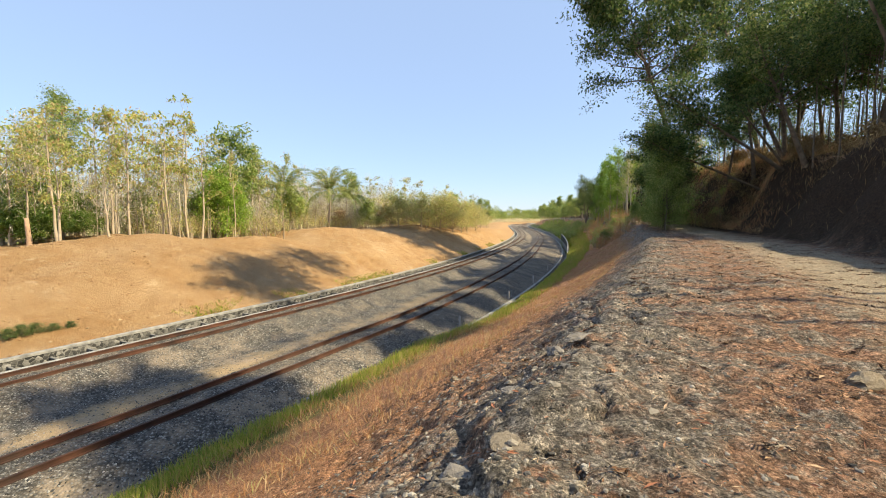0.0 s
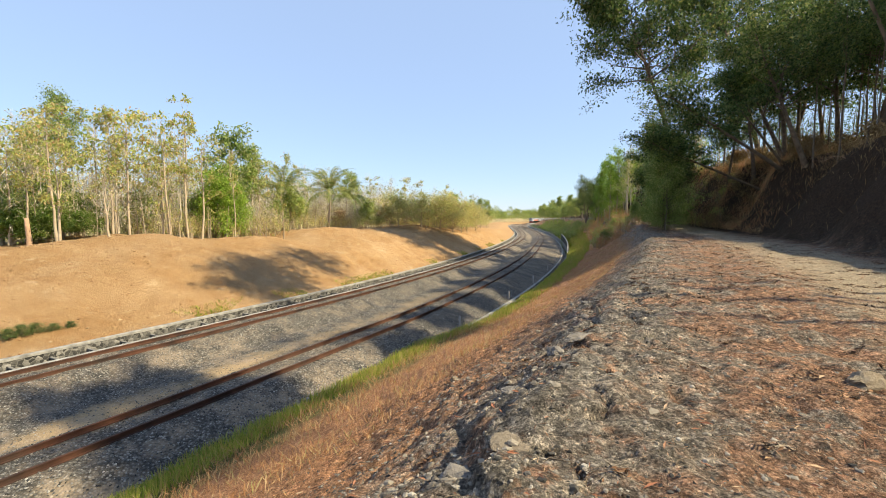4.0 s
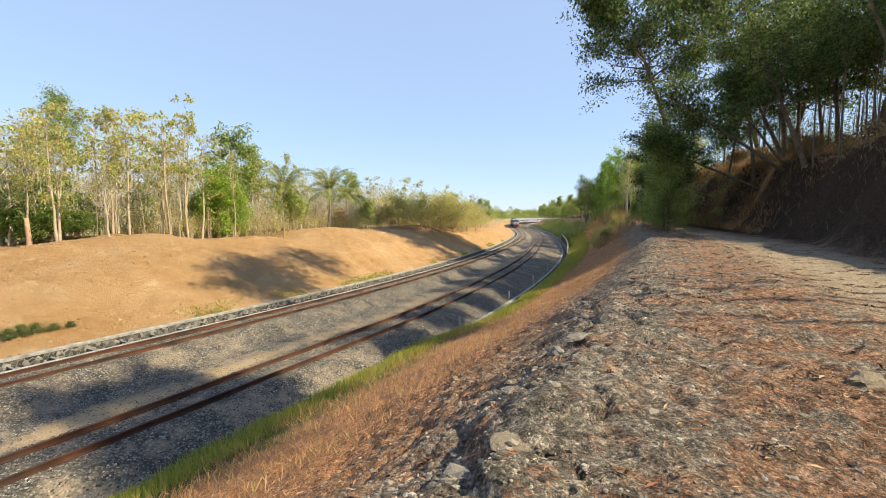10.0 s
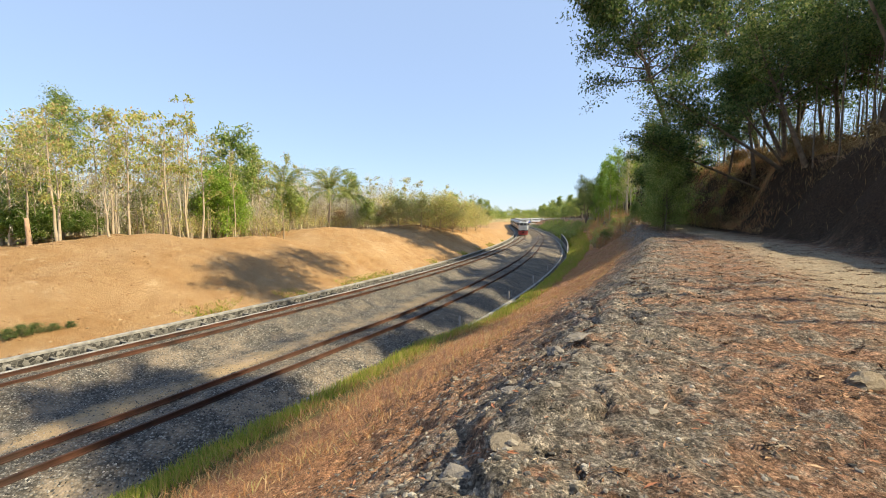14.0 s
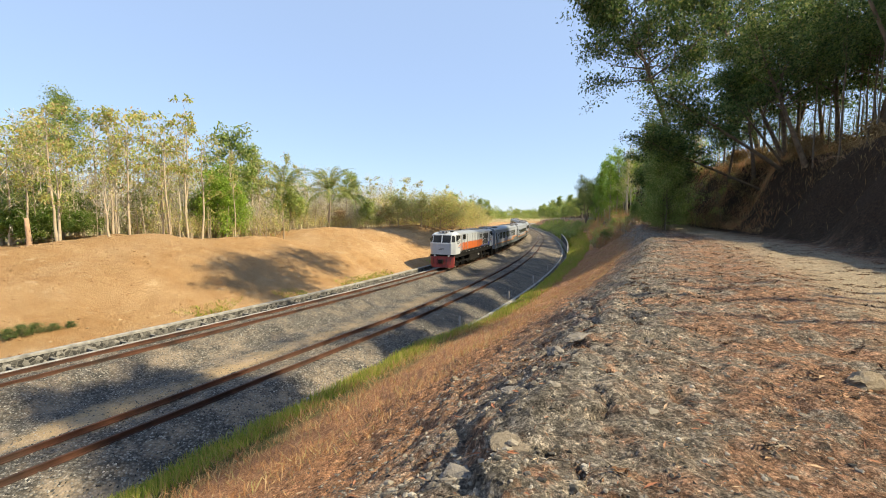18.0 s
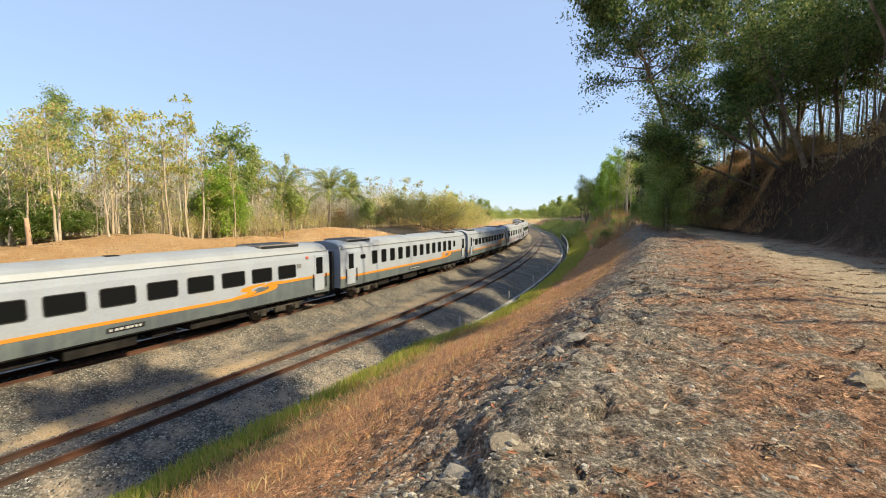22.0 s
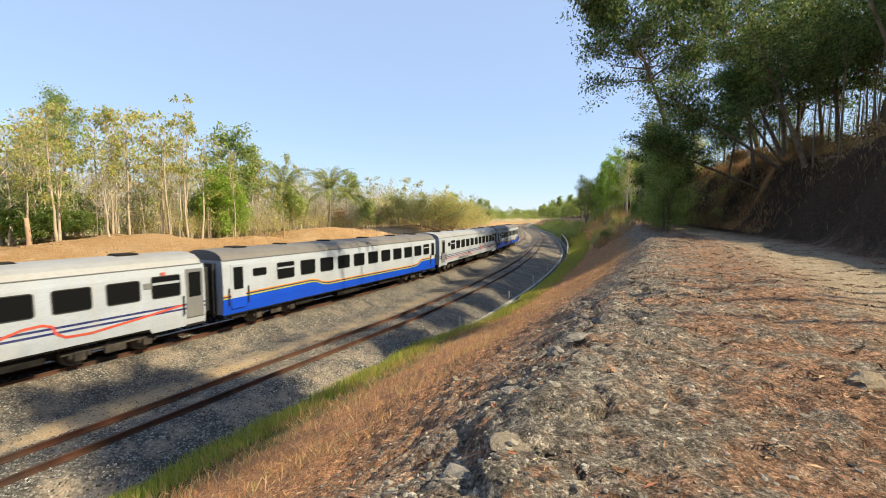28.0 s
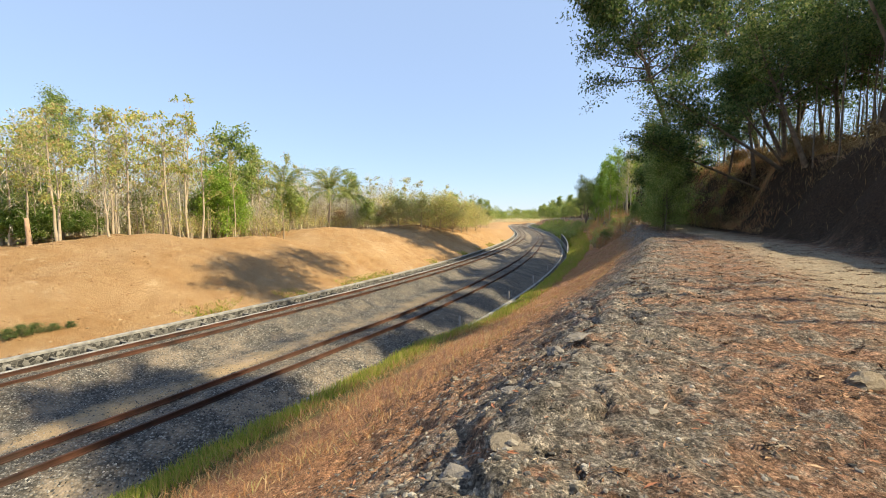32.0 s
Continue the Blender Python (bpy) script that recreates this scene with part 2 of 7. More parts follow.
    stony = blend(n, l, ramp(n, l, add_noise(n, l, 3.1, 8.0, 0.75), [(0.54, (0, 0, 0)), (0.6, (0.75, 0.75, 0.75))]), stony, crust)
    plateau = blend(n, l, ramp(n, l, n_patch, [(0.52, (0, 0, 0)), (0.59, (0.9, 0.9, 0.9))]), stony, litter)
    litter = blend(n, l, ramp(n, l, n_patch, [(0.43, (0.9, 0.9, 0.9)), (0.51, (0, 0, 0))]), litter, stony)
    road = ramp(n, l, n_fine, [(0.3, (0.30, 0.24, 0.17)), (0.7, (0.47, 0.385, 0.275))])
    # humus tone, darkened further to carry the trees' shade on the bank
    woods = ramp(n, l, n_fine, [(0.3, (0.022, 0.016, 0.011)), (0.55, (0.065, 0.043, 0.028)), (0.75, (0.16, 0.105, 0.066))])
    field = ramp(n, l, n_mid, [(0.3, (0.27, 0.22, 0.10)), (0.7, (0.46, 0.36, 0.20))])
    def over(col, new_col, a, b_):
        return blend(n, l, ramp(n, l, u, [(p(a), (0, 0, 0)), (p(b_), (1, 1, 1))]), col, new_col)
    col = over(field, earth, -34.0, -22.0)
    col = over(col, gravel, -2.7, -2.3)
    col = over(col, green, 9.0, 9.6)
    col = over(col, straw, 11.0, 12.2)
    col = over(col, plateau, 16.5, 17.9)
    col = over(col, litter, 19.2, 20.2)
    col = over(col, road, 21.6, 22.8)
    col = over(col, litter, 24.6, 25.8)
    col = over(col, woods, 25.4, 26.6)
    # trodden clods and hollows about the path, their small shadows mottled into the colour
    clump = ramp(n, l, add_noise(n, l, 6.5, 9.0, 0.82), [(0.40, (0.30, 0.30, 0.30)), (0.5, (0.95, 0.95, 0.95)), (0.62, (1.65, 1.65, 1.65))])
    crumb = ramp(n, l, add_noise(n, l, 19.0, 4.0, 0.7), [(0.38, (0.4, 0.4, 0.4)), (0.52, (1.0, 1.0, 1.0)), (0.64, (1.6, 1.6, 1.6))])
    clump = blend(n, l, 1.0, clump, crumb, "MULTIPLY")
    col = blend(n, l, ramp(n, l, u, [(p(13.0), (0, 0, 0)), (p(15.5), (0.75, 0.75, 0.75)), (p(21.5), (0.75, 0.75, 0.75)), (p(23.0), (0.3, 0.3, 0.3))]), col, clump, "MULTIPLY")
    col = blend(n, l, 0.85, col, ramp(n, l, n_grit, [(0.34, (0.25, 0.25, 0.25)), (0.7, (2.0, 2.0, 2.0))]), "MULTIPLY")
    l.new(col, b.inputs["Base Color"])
    b.inputs["Roughness"].default_value = 0.95
    b.inputs["Specular IOR Level"].default_value = 0.15
    h = math_node(n, l, "ADD", n_fine, math_node(n, l, "MULTIPLY", n_grit, 0.7))
    h = math_node(n, l, "SUBTRACT", h, math_node(n, l, "MULTIPLY", vo.outputs["Distance"], 0.35))
    bump(n, l, b, h, 1.0, 0.07)
    return m


M = {}
M["ground"] = ground_material()


def ballast_material():
    """Crushed stone, a tone for each stone, with sand washed in along the middle."""
    m, n, l, b = nodes("ballast_bed")
    at = n.new("ShaderNodeAttribute")
    at.attribute_name = "line_offset"
    tc = n.new("ShaderNodeTexCoord")
    vo = n.new("ShaderNodeTexVoronoi")
    vo.inputs["Scale"].default_value = 19.0
    l.new(tc.outputs["Object"], vo.inputs["Vector"])
    tone = n.new("ShaderNodeSeparateColor")
    l.new(vo.outputs["Color"], tone.inputs["Color"])
    stone = ramp(n, l, tone.outputs[0], [(0.0, (0.03, 0.03, 0.03)), (0.45, (0.093, 0.088, 0.079)), (0.8, (0.172, 0.16, 0.14)), (1.0, (0.33, 0.305, 0.265))])
    stone = blend(n, l, ramp(n, l, vo.outputs["Distance"], [(0.35, (0, 0, 0)), (0.75, (0.8, 0.8, 0.8))]), stone, (0.04, 0.036, 0.03))
    patch = add_noise(n, l, 0.35, 6.0, 0.65)
    fine = add_noise(n, l, 14.0, 5.0, 0.7)
    sand = ramp(n, l, fine, [(0.3, (0.27, 0.19, 0.10)), (0.7, (0.43, 0.31, 0.175))])
    far = math_node(n, l, "ABSOLUTE", math_node(n, l, "SUBTRACT", at.outputs["Fac"], 4.1))
    band = ramp(n, l, math_node(n, l, "ADD", math_node(n, l, "MULTIPLY", far, 0.22), math_node(n, l, "MULTIPLY", patch, 0.9)), [(0.42, (0.95, 0.95, 0.95)), (0.62, (0, 0, 0))])
    al = n.new("ShaderNodeAttribute")
    al.attribute_name = "line_along"
    thin_out = ramp(n, l, math_node(n, l, "DIVIDE", math_node(n, l, "ADD", al.outputs["Fac"], 50.0), 100.0), [(0.42, (1, 1, 1)), (0.6, (0.3, 0.3, 0.3))])
    col = blend(n, l, blend(n, l, 1.0, band, thin_out, "MULTIPLY"), stone, sand)
    dust = ramp(n, l, add_noise(n, l, 0.9, 6.0, 0.7), [(0.46, (0, 0, 0)), (0.64, (0.8, 0.8, 0.8))])
    edge = ramp(n, l, math_node(n, l, "DIVIDE", at.outputs["Fac"], 10.0), [(0.62, (0.7, 0.7, 0.7)), (0.8, (0.8, 0.8, 0.8))])
    col = blend(n, l, blend(n, l, 1.0, blend(n, l, 1.0, dust, edge, "MULTIPLY"), thin_out, "MULTIPLY"), col, (0.33, 0.255, 0.18))
    # dust washed across the bed in streaks, thicker along the curve
    cv = n.new("ShaderNodeCombineXYZ")
    l.new(math_node(n, l, "MULTIPLY", al.outputs["Fac"], 0.55), cv.inputs[0])
    l.new(math_node(n, l, "MULTIPLY", at.outputs["Fac"], 0.16), cv.inputs[1])
    st = n.new("ShaderNodeTexNoise")
    st.inputs["Scale"].default_value, st.inputs["Detail"].default_value, st.inputs["Roughness"].default_value = 1.6, 7.0, 0.7
    l.new(cv.outputs[0], st.inputs["Vector"])
    far_dust = ramp(n, l, math_node(n, l, "DIVIDE", al.outputs["Fac"], 100.0), [(0.06, (0.1, 0.1, 0.1)), (0.4, (0.8, 0.8, 0.8))])
    streak = ramp(n, l, st.outputs["Fac"], [(0.44, (0.1, 0.1, 0.1)), (0.62, (1, 1, 1))])
    col = blend(n, l, blend(n, l, 1.0, far_dust, streak, "MULTIPLY"), col, (0.36, 0.29, 0.215))
    l.new(col, b.inputs["Base Color"])
    b.inputs["Roughness"].default_value, b.inputs["Specular IOR Level"].default_value = 0.95, 0.15
    bump(n, l, b, math_node(n, l, "SUBTRACT", math_node(n, l, "MULTIPLY", fine, 0.3), vo.outputs["Distance"]), 0.8, 0.05)
    return m


M["ballast"] = ballast_material()
M["concrete"] = surface("weathered_concrete", (0.19, 0.183, 0.165), (0.42, 0.40, 0.36), 3.0, 0.9, 0, 16.0, 0.5, 0.015, (0.09, 0.085, 0.075), 0.85, 0.2)
M["limewash"] = surface("limewashed_concrete", (0.30, 0.265, 0.235), (0.42, 0.375, 0.335), 4.0, 0.85, 0, 30.0, 0.2, 0.005, (0.35, 0.3, 0.24), 0.5)
M["stained"] = surface("stained_concrete", (0.07, 0.068, 0.062), (0.18, 0.172, 0.155), 1.6, 0.95, 0, 22.0, 0.3, 0.012, (0.30, 0.28, 0.25), 0.6, 0.2)
# raised drain wall: shade on its inner face put into a dark concrete colour
M["wall_shade"] = surface("shade_dark_concrete", (0.03, 0.031, 0.03), (0.075, 0.074, 0.068), 1.6, 0.95, 0, 22.0, 0.3, 0.012, (0.13, 0.125, 0.115), 0.5, 0.2)
M["rust"] = surface("rusty_rail", (0.02, 0.015, 0.013), (0.13, 0.055, 0.031), 0.6, 0.75, 0.15, 30.0, 0.3, 0.004, (0.09, 0.06, 0.045), 0.6, 0.3)


def masonry_material():
    """Rough dark stones set in pale mortar."""
    m, n, l, b = nodes("rubble_masonry")
    tc = n.new("ShaderNodeTexCoord")
    vo, ed = n.new("ShaderNodeTexVoronoi"), n.new("ShaderNodeTexVoronoi")
    ed.feature = "DISTANCE_TO_EDGE"
    for t in (vo, ed):
        t.inputs["Scale"].default_value = 6.5
        l.new(tc.outputs["Object"], t.inputs["Vector"])
    tone = n.new("ShaderNodeSeparateColor")
    l.new(vo.outputs["Color"], tone.inputs["Color"])
    col = ramp(n, l, tone.outputs[0], [(0.0, (0.035, 0.034, 0.032)), (0.6, (0.11, 0.105, 0.095)), (1.0, (0.27, 0.255, 0.23))])
    col = blend(n, l, ramp(n, l, ed.outputs["Distance"], [(0.0, (0.7, 0.7, 0.7)), (0.06, (0, 0, 0))]), col, (0.24, 0.225, 0.20))
    f = add_noise(n, l, 18.0, 6.0, 0.7)
    col = blend(n, l, 0.6, col, ramp(n, l, f, [(0.3, (0.45, 0.45, 0.45)), (0.7, (1.4, 1.4, 1.4))]), "MULTIPLY")
    l.new(col, b.inputs["Base Color"])
    b.inputs["Roughness"].default_value, b.inputs["Specular IOR Level"].default_value = 0.95, 0.15
    bump(n, l, b, math_node(n, l, "ADD", ed.outputs["Distance"], math_node(n, l, "MULTIPLY", f, 0.2)), 0.9, 0.05)
    return m


M["masonry"] = masonry_material()
M["bark_pink"] = surface("pinkish_dead_wood", (0.30, 0.19, 0.12), (0.46, 0.31, 0.20), 3.0, 0.9, 0, 18.0, 0.6, 0.02, (0.2, 0.13, 0.09), 0.5, 0.15)
M["bark_pale"] = surface("pale_bark", (0.32, 0.255, 0.175), (0.48, 0.395, 0.285), 3.0, 0.9, 0, 18.0, 0.6, 0.02, (0.2, 0.15, 0.1), 0.5, 0.15)
M["bark_dark"] = surface("dark_bark", (0.10, 0.075, 0.055), (0.22, 0.17, 0.12), 3.0, 0.9, 0, 14.0, 0.8, 0.03, (0.30, 0.24, 0.17), 0.4, 0.15)
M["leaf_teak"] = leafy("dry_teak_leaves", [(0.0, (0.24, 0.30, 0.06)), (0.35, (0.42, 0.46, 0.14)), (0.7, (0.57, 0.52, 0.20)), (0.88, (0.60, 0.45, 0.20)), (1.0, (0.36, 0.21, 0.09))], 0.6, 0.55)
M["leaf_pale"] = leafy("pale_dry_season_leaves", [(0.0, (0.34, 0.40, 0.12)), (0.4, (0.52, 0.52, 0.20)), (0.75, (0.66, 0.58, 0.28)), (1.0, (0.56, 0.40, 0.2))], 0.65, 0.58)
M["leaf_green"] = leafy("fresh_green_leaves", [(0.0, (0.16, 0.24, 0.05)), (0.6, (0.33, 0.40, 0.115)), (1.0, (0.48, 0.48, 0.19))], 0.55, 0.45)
M["leaf_acacia"] = leafy("dark_acacia_leaves", [(0.0, (0.03, 0.06, 0.018)), (0.45, (0.085, 0.14, 0.04)), (0.85, (0.18, 0.235, 0.07)), (1.0, (0.30, 0.27, 0.10))], 0.42, 0.44)
M["leaf_lush"] = leafy("lush_green_leaves", [(0.0, (0.10, 0.165, 0.03)), (0.6, (0.20, 0.29, 0.06)), (1.0, (0.36, 0.42, 0.12))], 0.45, 0.52)
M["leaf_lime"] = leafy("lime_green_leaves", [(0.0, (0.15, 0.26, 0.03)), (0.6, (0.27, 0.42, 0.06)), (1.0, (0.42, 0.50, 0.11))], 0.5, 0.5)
M["leaf_palm"] = leafy("palm_fronds", [(0.0, (0.12, 0.17, 0.04)), (0.6, (0.24, 0.28, 0.08)), (1.0, (0.44, 0.38, 0.15))], 0.5, 0.4)
M["leaf_litter"] = leafy("fallen_dry_leaves", [(0.0, (0.13, 0.06, 0.04)), (0.4, (0.33, 0.135, 0.075)), (0.75, (0.40, 0.215, 0.125)), (1.0, (0.54, 0.40, 0.26))], 0.75, 0.1)
M["dark_litter"] = leafy("rotting_dark_leaves", [(0.0, (0.04, 0.028, 0.02)), (0.5, (0.11, 0.062, 0.04)), (0.85, (0.24, 0.13, 0.075)), (1.0, (0.42, 0.27, 0.15))], 0.8, 0.08)
M["straw"] = leafy("bleached_straw", [(0.0, (0.24, 0.12, 0.07)), (0.5, (0.40, 0.25, 0.145)), (1.0, (0.56, 0.43, 0.29))], 0.8, 0.1)
M["twigs"] = leafy("bare_twigs", [(0.0, (0.44, 0.37, 0.29)), (1.0, (0.68, 0.59, 0.48))], 0.9, 0.15)
M["grass_green"] = leafy("green_grass", [(0.0, (0.19, 0.26, 0.035)), (0.45, (0.35, 0.40, 0.065)), (0.75, (0.48, 0.45, 0.11)), (1.0, (0.54, 0.36, 0.14))], 0.55, 0.5)
M["grass_brown"] = leafy("dead_brown_grass", [(0.0, (0.15, 0.095, 0.045)), (0.6, (0.33, 0.225, 0.11)), (1.0, (0.46, 0.35, 0.18))], 0.85, 0.25)
M["grass_dry"] = leafy("dry_grass", [(0.0, (0.38, 0.18, 0.085)), (0.5, (0.54, 0.30, 0.15)), (0.85, (0.62, 0.44, 0.25)), (1.0, (0.40, 0.38, 0.14))], 0.8, 0.42)


def stone_material(name, stops):
    m, n, l, b = nodes(name)
    g = n.new("ShaderNodeNewGeometry")
    col = ramp(n, l, g.outputs["Random Per Island"], stops)
    f = add_noise(n, l, 30.0, 6.0, 0.7)
    col = blend(n, l, 0.5, col, ramp(n, l, f, [(0.3, (0.6, 0.6, 0.6)), (0.7, (1.3, 1.3, 1.3))]), "MULTIPLY")
    l.new(col, b.inputs["Base Color"])
    b.inputs["Roughness"].default_value, b.inputs["Specular IOR Level"].default_value = 0.9, 0.2
    bump(n, l, b, f, 0.5, 0.01)
    return m


M["stones"] = stone_material("crushed_stone", [(0.0, (0.03, 0.03, 0.03)), (0.5, (0.105, 0.103, 0.098)), (0.85, (0.205, 0.195, 0.178)), (1.0, (0.40, 0.38, 0.34))])
M["clods"] = stone_material("grey_clods", [(0.0, (0.04, 0.036, 0.032)), (0.4, (0.16, 0.138, 0.112)), (0.8, (0.22, 0.19, 0.15)), (1.0, (0.31, 0.27, 0.21))])
M["grit"] = stone_material("mixed_grit", [(0.0, (0.03, 0.028, 0.025)), (0.4, (0.11, 0.10, 0.085)), (0.8, (0.23, 0.20, 0.165)), (1.0, (0.40, 0.36, 0.30))])
M["tan_stone"] = surface("tan_limestone", (0.19, 0.155, 0.11), (0.31, 0.25, 0.18), 6.0, 0.9, 0, 28.0, 1.0, 0.03, (0.11, 0.09, 0.07), 0.85, 0.2)
M["grey_stone"] = surface("dark_grey_rock", (0.12, 0.11, 0.10), (0.27, 0.24, 0.21), 6.0, 0.9, 0, 40.0, 0.8, 0.03, (0.40, 0.33, 0.25), 0.5, 0.2)
M["earth_clods"] = stone_material("orange_clods", [(0.0, (0.20, 0.11, 0.05)), (0.6, (0.34, 0.2, 0.095)), (1.0, (0.46, 0.33, 0.19))])

# ---- ground: one sheet to the horizon ----
def spaced(stops):
    out = []
    for a, b, step in stops:
        k = max(1, int(round((b - a) / step)))
        out += [a + (b - a) * i / k for i in range(k)]
    return out + [stops[-1][1]]


def grown(start, end, first, sign=1):
    v, step, out = start, first, []
    while abs(v) < end:
        step *= 1.22
        v += sign * step
        out.append(v)
    return out


gx = grown(-60, 2600, 1.2, -1)[::-1] + spaced([(-60, -32, 1.0), (-32, -3, 0.33), (-3, -1.5, 0.12), (-1.5, 4.2, 0.036), (4.2, 6, 0.06), (6, 9, 0.12), (9, 34, 0.36), (34, 70, 1.0)]) + grown(70, 2600, 1.2)
gy = grown(-30, 600, 1.5, -1)[::-1] + spaced([(-30, 0.5, 1.5), (0.5, 1.6, 0.1), (1.6, 5.0, 0.036), (5.0, 6.5, 0.06), (6.5, 10, 0.12), (10, 60, 0.4), (60, 140, 1.0)]) + grown(140, 3500, 1.3)
GX, GY = np.meshgrid(gx, gy)
gs, go = to_line(GX, GY)
gz = land(gs, go, GX.ravel(), GY.ravel())
nx, ny = len(gx), len(gy)
ii = np.arange(nx * ny).reshape(ny, nx)
quads = np.stack([ii[:-1, :-1], ii[:-1, 1:], ii[1:, 1:], ii[1:, :-1]], -1).reshape(-1, 4)
me = bpy.data.meshes.new("ground")
me.from_pydata(np.stack([GX.ravel(), GY.ravel(), gz], 1).tolist(), [], quads.tolist())
me.polygons.foreach_set("use_smooth", [True] * len(me.polygons))
a_off = me.attributes.new("line_offset", "FLOAT", "POINT")
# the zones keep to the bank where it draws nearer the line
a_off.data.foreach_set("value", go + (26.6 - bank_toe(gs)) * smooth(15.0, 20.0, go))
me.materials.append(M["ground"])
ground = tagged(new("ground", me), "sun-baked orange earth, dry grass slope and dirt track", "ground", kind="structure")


def sweep(profile, ss, offset=None, wave=None, closed=False):
    """Verts and faces of a profile [(o, z)] carried along the line at ss; offset(s) shifts it sideways."""
    vs, fs = [], []
    k = len(profile)
    for i, s in enumerate(ss):
        d = offset(s) if offset else 0.0
        for o, z in profile:
            x, y, h = line_at(s, o + d)
            vs.append((float(x), float(y), z + (wave(s, o, x, y) if wave else 0.0)))
    for i in range(len(ss) - 1):
        for j in range(k if closed else k - 1):
            a, b = i * k + j, i * k + (j + 1) % k
            fs.append((a, a + k, b + k, b))
    if closed:
        fs += [tuple(range(k)), tuple(range((len(ss) - 1) * k, len(ss) * k))[::-1]]
    return vs, fs


def steps(a, b, near=0.5, far=3.0):
    out, s = [], a
    while s < b:
        out.append(s)
        s += near if s < 45 else far
    return out + [b]


def hull_box(a, b, z0, z1):
    """A short post, tapered, with a chamfered head."""
    V = [(sx * q, sy * q, z) for q, z in ((a, z0), (b, z1 - 0.04), (b * 0.6, z1)) for sx, sy in ((1, 1), (-1, 1), (-1, -1), (1, -1))]
    F_ = [(i * 4 + j, i * 4 + (j + 1) % 4, i * 4 + 4 + (j + 1) % 4, i * 4 + 4 + j) for i in range(2) for j in range(4)] + [(8, 9, 10, 11), (3, 2, 1, 0)]
    return V, F_


# trackbed: ballast shoulders of two tracks with a lower cess between
S_BED = steps(-45, 420, 0.33)


def bed_z(s, o):
    n = float(near_offset(s))
    dr = float(drain_offset(s))
    d = min(abs(o), abs(o - n))
    z = -0.15 - max(0.0, min(1.0, (d - 1.0) / 1.25)) * 0.56
    if o > n + 1.05:
        z = -0.15 - min(1.0, (o - n - 1.05) / max(dr - n - 1.05, 0.3)) * 0.65
    if o < -1.05:
        z = -0.15 - min(1.0, (-1.05 - o) / 0.5) * 0.17
    return z


def rut(s, o):
    """Furrows that rain has washed down the shoulders."""
    d = min(abs(o), abs(o - float(near_offset(s))))
    return float(bumps(s + 0.3 * o, o * 0.12 + 7, 1.1)) * 0.16 * max(0.0, min(1.0, (d - 1.1) / 0.5)) * max(0.25, min(1.0, s / 20.0))


bv, bf = [], []
K = 48
for s in S_BED:
    dr = float(drain_offset(s))
    for j in range(K):
        o = -1.62 + (dr + 0.02 + 1.62) * j / (K - 1)
        x, y, h = line_at(s, o)
        bv.append((float(x), float(y), bed_z(s, o) + float(bumps(x, y, 0.5)) * 0.05 + float(bumps(x, y, 1.7)) * 0.07 + rut(s, o)))
for i in range(len(S_BED) - 1):
    for j in range(K - 1):
        a = i * K + j
        bf.append((a, a + 1, a + K + 1, a + K))
bo = [o for s in S_BED for o in (-1.62 + (float(drain_offset(s)) + 1.64) * j / (K - 1) for j in range(K))]
trackbed = tagged(part("trackbed", (bv, bf), M["ballast"], None, smooth=True), "grey crushed-stone ballast bed with sandy patches", "ballast", kind="structure")
trackbed.data.attributes.new("line_offset", "FLOAT", "POINT").data.foreach_set("value", bo)
trackbed.data.attributes.new("line_along", "FLOAT", "POINT").data.foreach_set("value", [s for s in S_BED for j in range(K)])

# drains of cast concrete
S_DR = steps(-45, 260, 1.0, 3.0)
left_drain = new("drain_west")
tagged(left_drain, "concrete drainage channel along the foot of the earth bank", "drain", kind="structure")
part("inner_wall", sweep([(-1.82, -0.9), (-1.82, -0.27), (-1.6, -0.27), (-1.6, -0.9)], S_DR, closed=True), M["concrete"], left_drain)
part("channel_floor", sweep([(-2.5, -0.8), (-1.8, -0.8)], S_DR), M["concrete"], left_drain)
part("outer_wall", sweep([(-2.70, -0.9), (-2.70, -0.1), (-2.5, -0.1), (-2.5, -0.9)], S_DR, closed=True), M["masonry"], left_drain)
part("coping", sweep([(-2.74, -0.1), (-2.74, 0.0), (-2.47, 0.0), (-2.47, -0.1)], S_DR, closed=True), M["concrete"], left_drain)
S_DR = steps(0.0, 260, 1.0, 3.0)
right_drain = new("drain_east")
tagged(right_drain, "pale concrete drainage channel at the foot of the grass slope", "drain", kind="structure")
part("inner_wall", sweep([(0, -1.7), (0, -0.68), (0.2, -0.68), (0.2, -1.7)], S_DR, drain_offset, closed=True), M["concrete"], right_drain)
part("channel_floor", sweep([(0.18, -1.6), (0.88, -1.6)], S_DR, drain_offset), M["concrete"], right_drain)
part("outer_wall", sweep([(0.86, -1.7), (0.86, -0.34), (1.06, -0.34), (1.06, -1.7)], S_DR, drain_offset, closed=True), M["concrete"], right_drain)

# the outer wall stands higher where the drain rounds the bend
V, F_, TOP = [], [], []
S_HI = [46.0 + 2.0 * i for i in range(19)]
for s_ in S_HI:
    d_ = float(drain_offset(s_))
    top = float(np.interp(s_, [46, 56, 80, 84], [-0.34, 0.5, 0.95, 0.9]))
    TOP.append(top)
    for o_, z_ in ((0.87, -1.65), (0.87, top), (1.05, top), (1.05, -1.65)):
        x, y, _ = line_at(s_, d_ + o_)
        V.append((float(x), float(y), z_))
for i in range(len(S_HI) - 1):
    F_ += [(i * 4 + j, i * 4 + 4 + j, i * 4 + 4 + (j + 1) % 4, i * 4 + (j + 1) % 4) for j in range(4)]
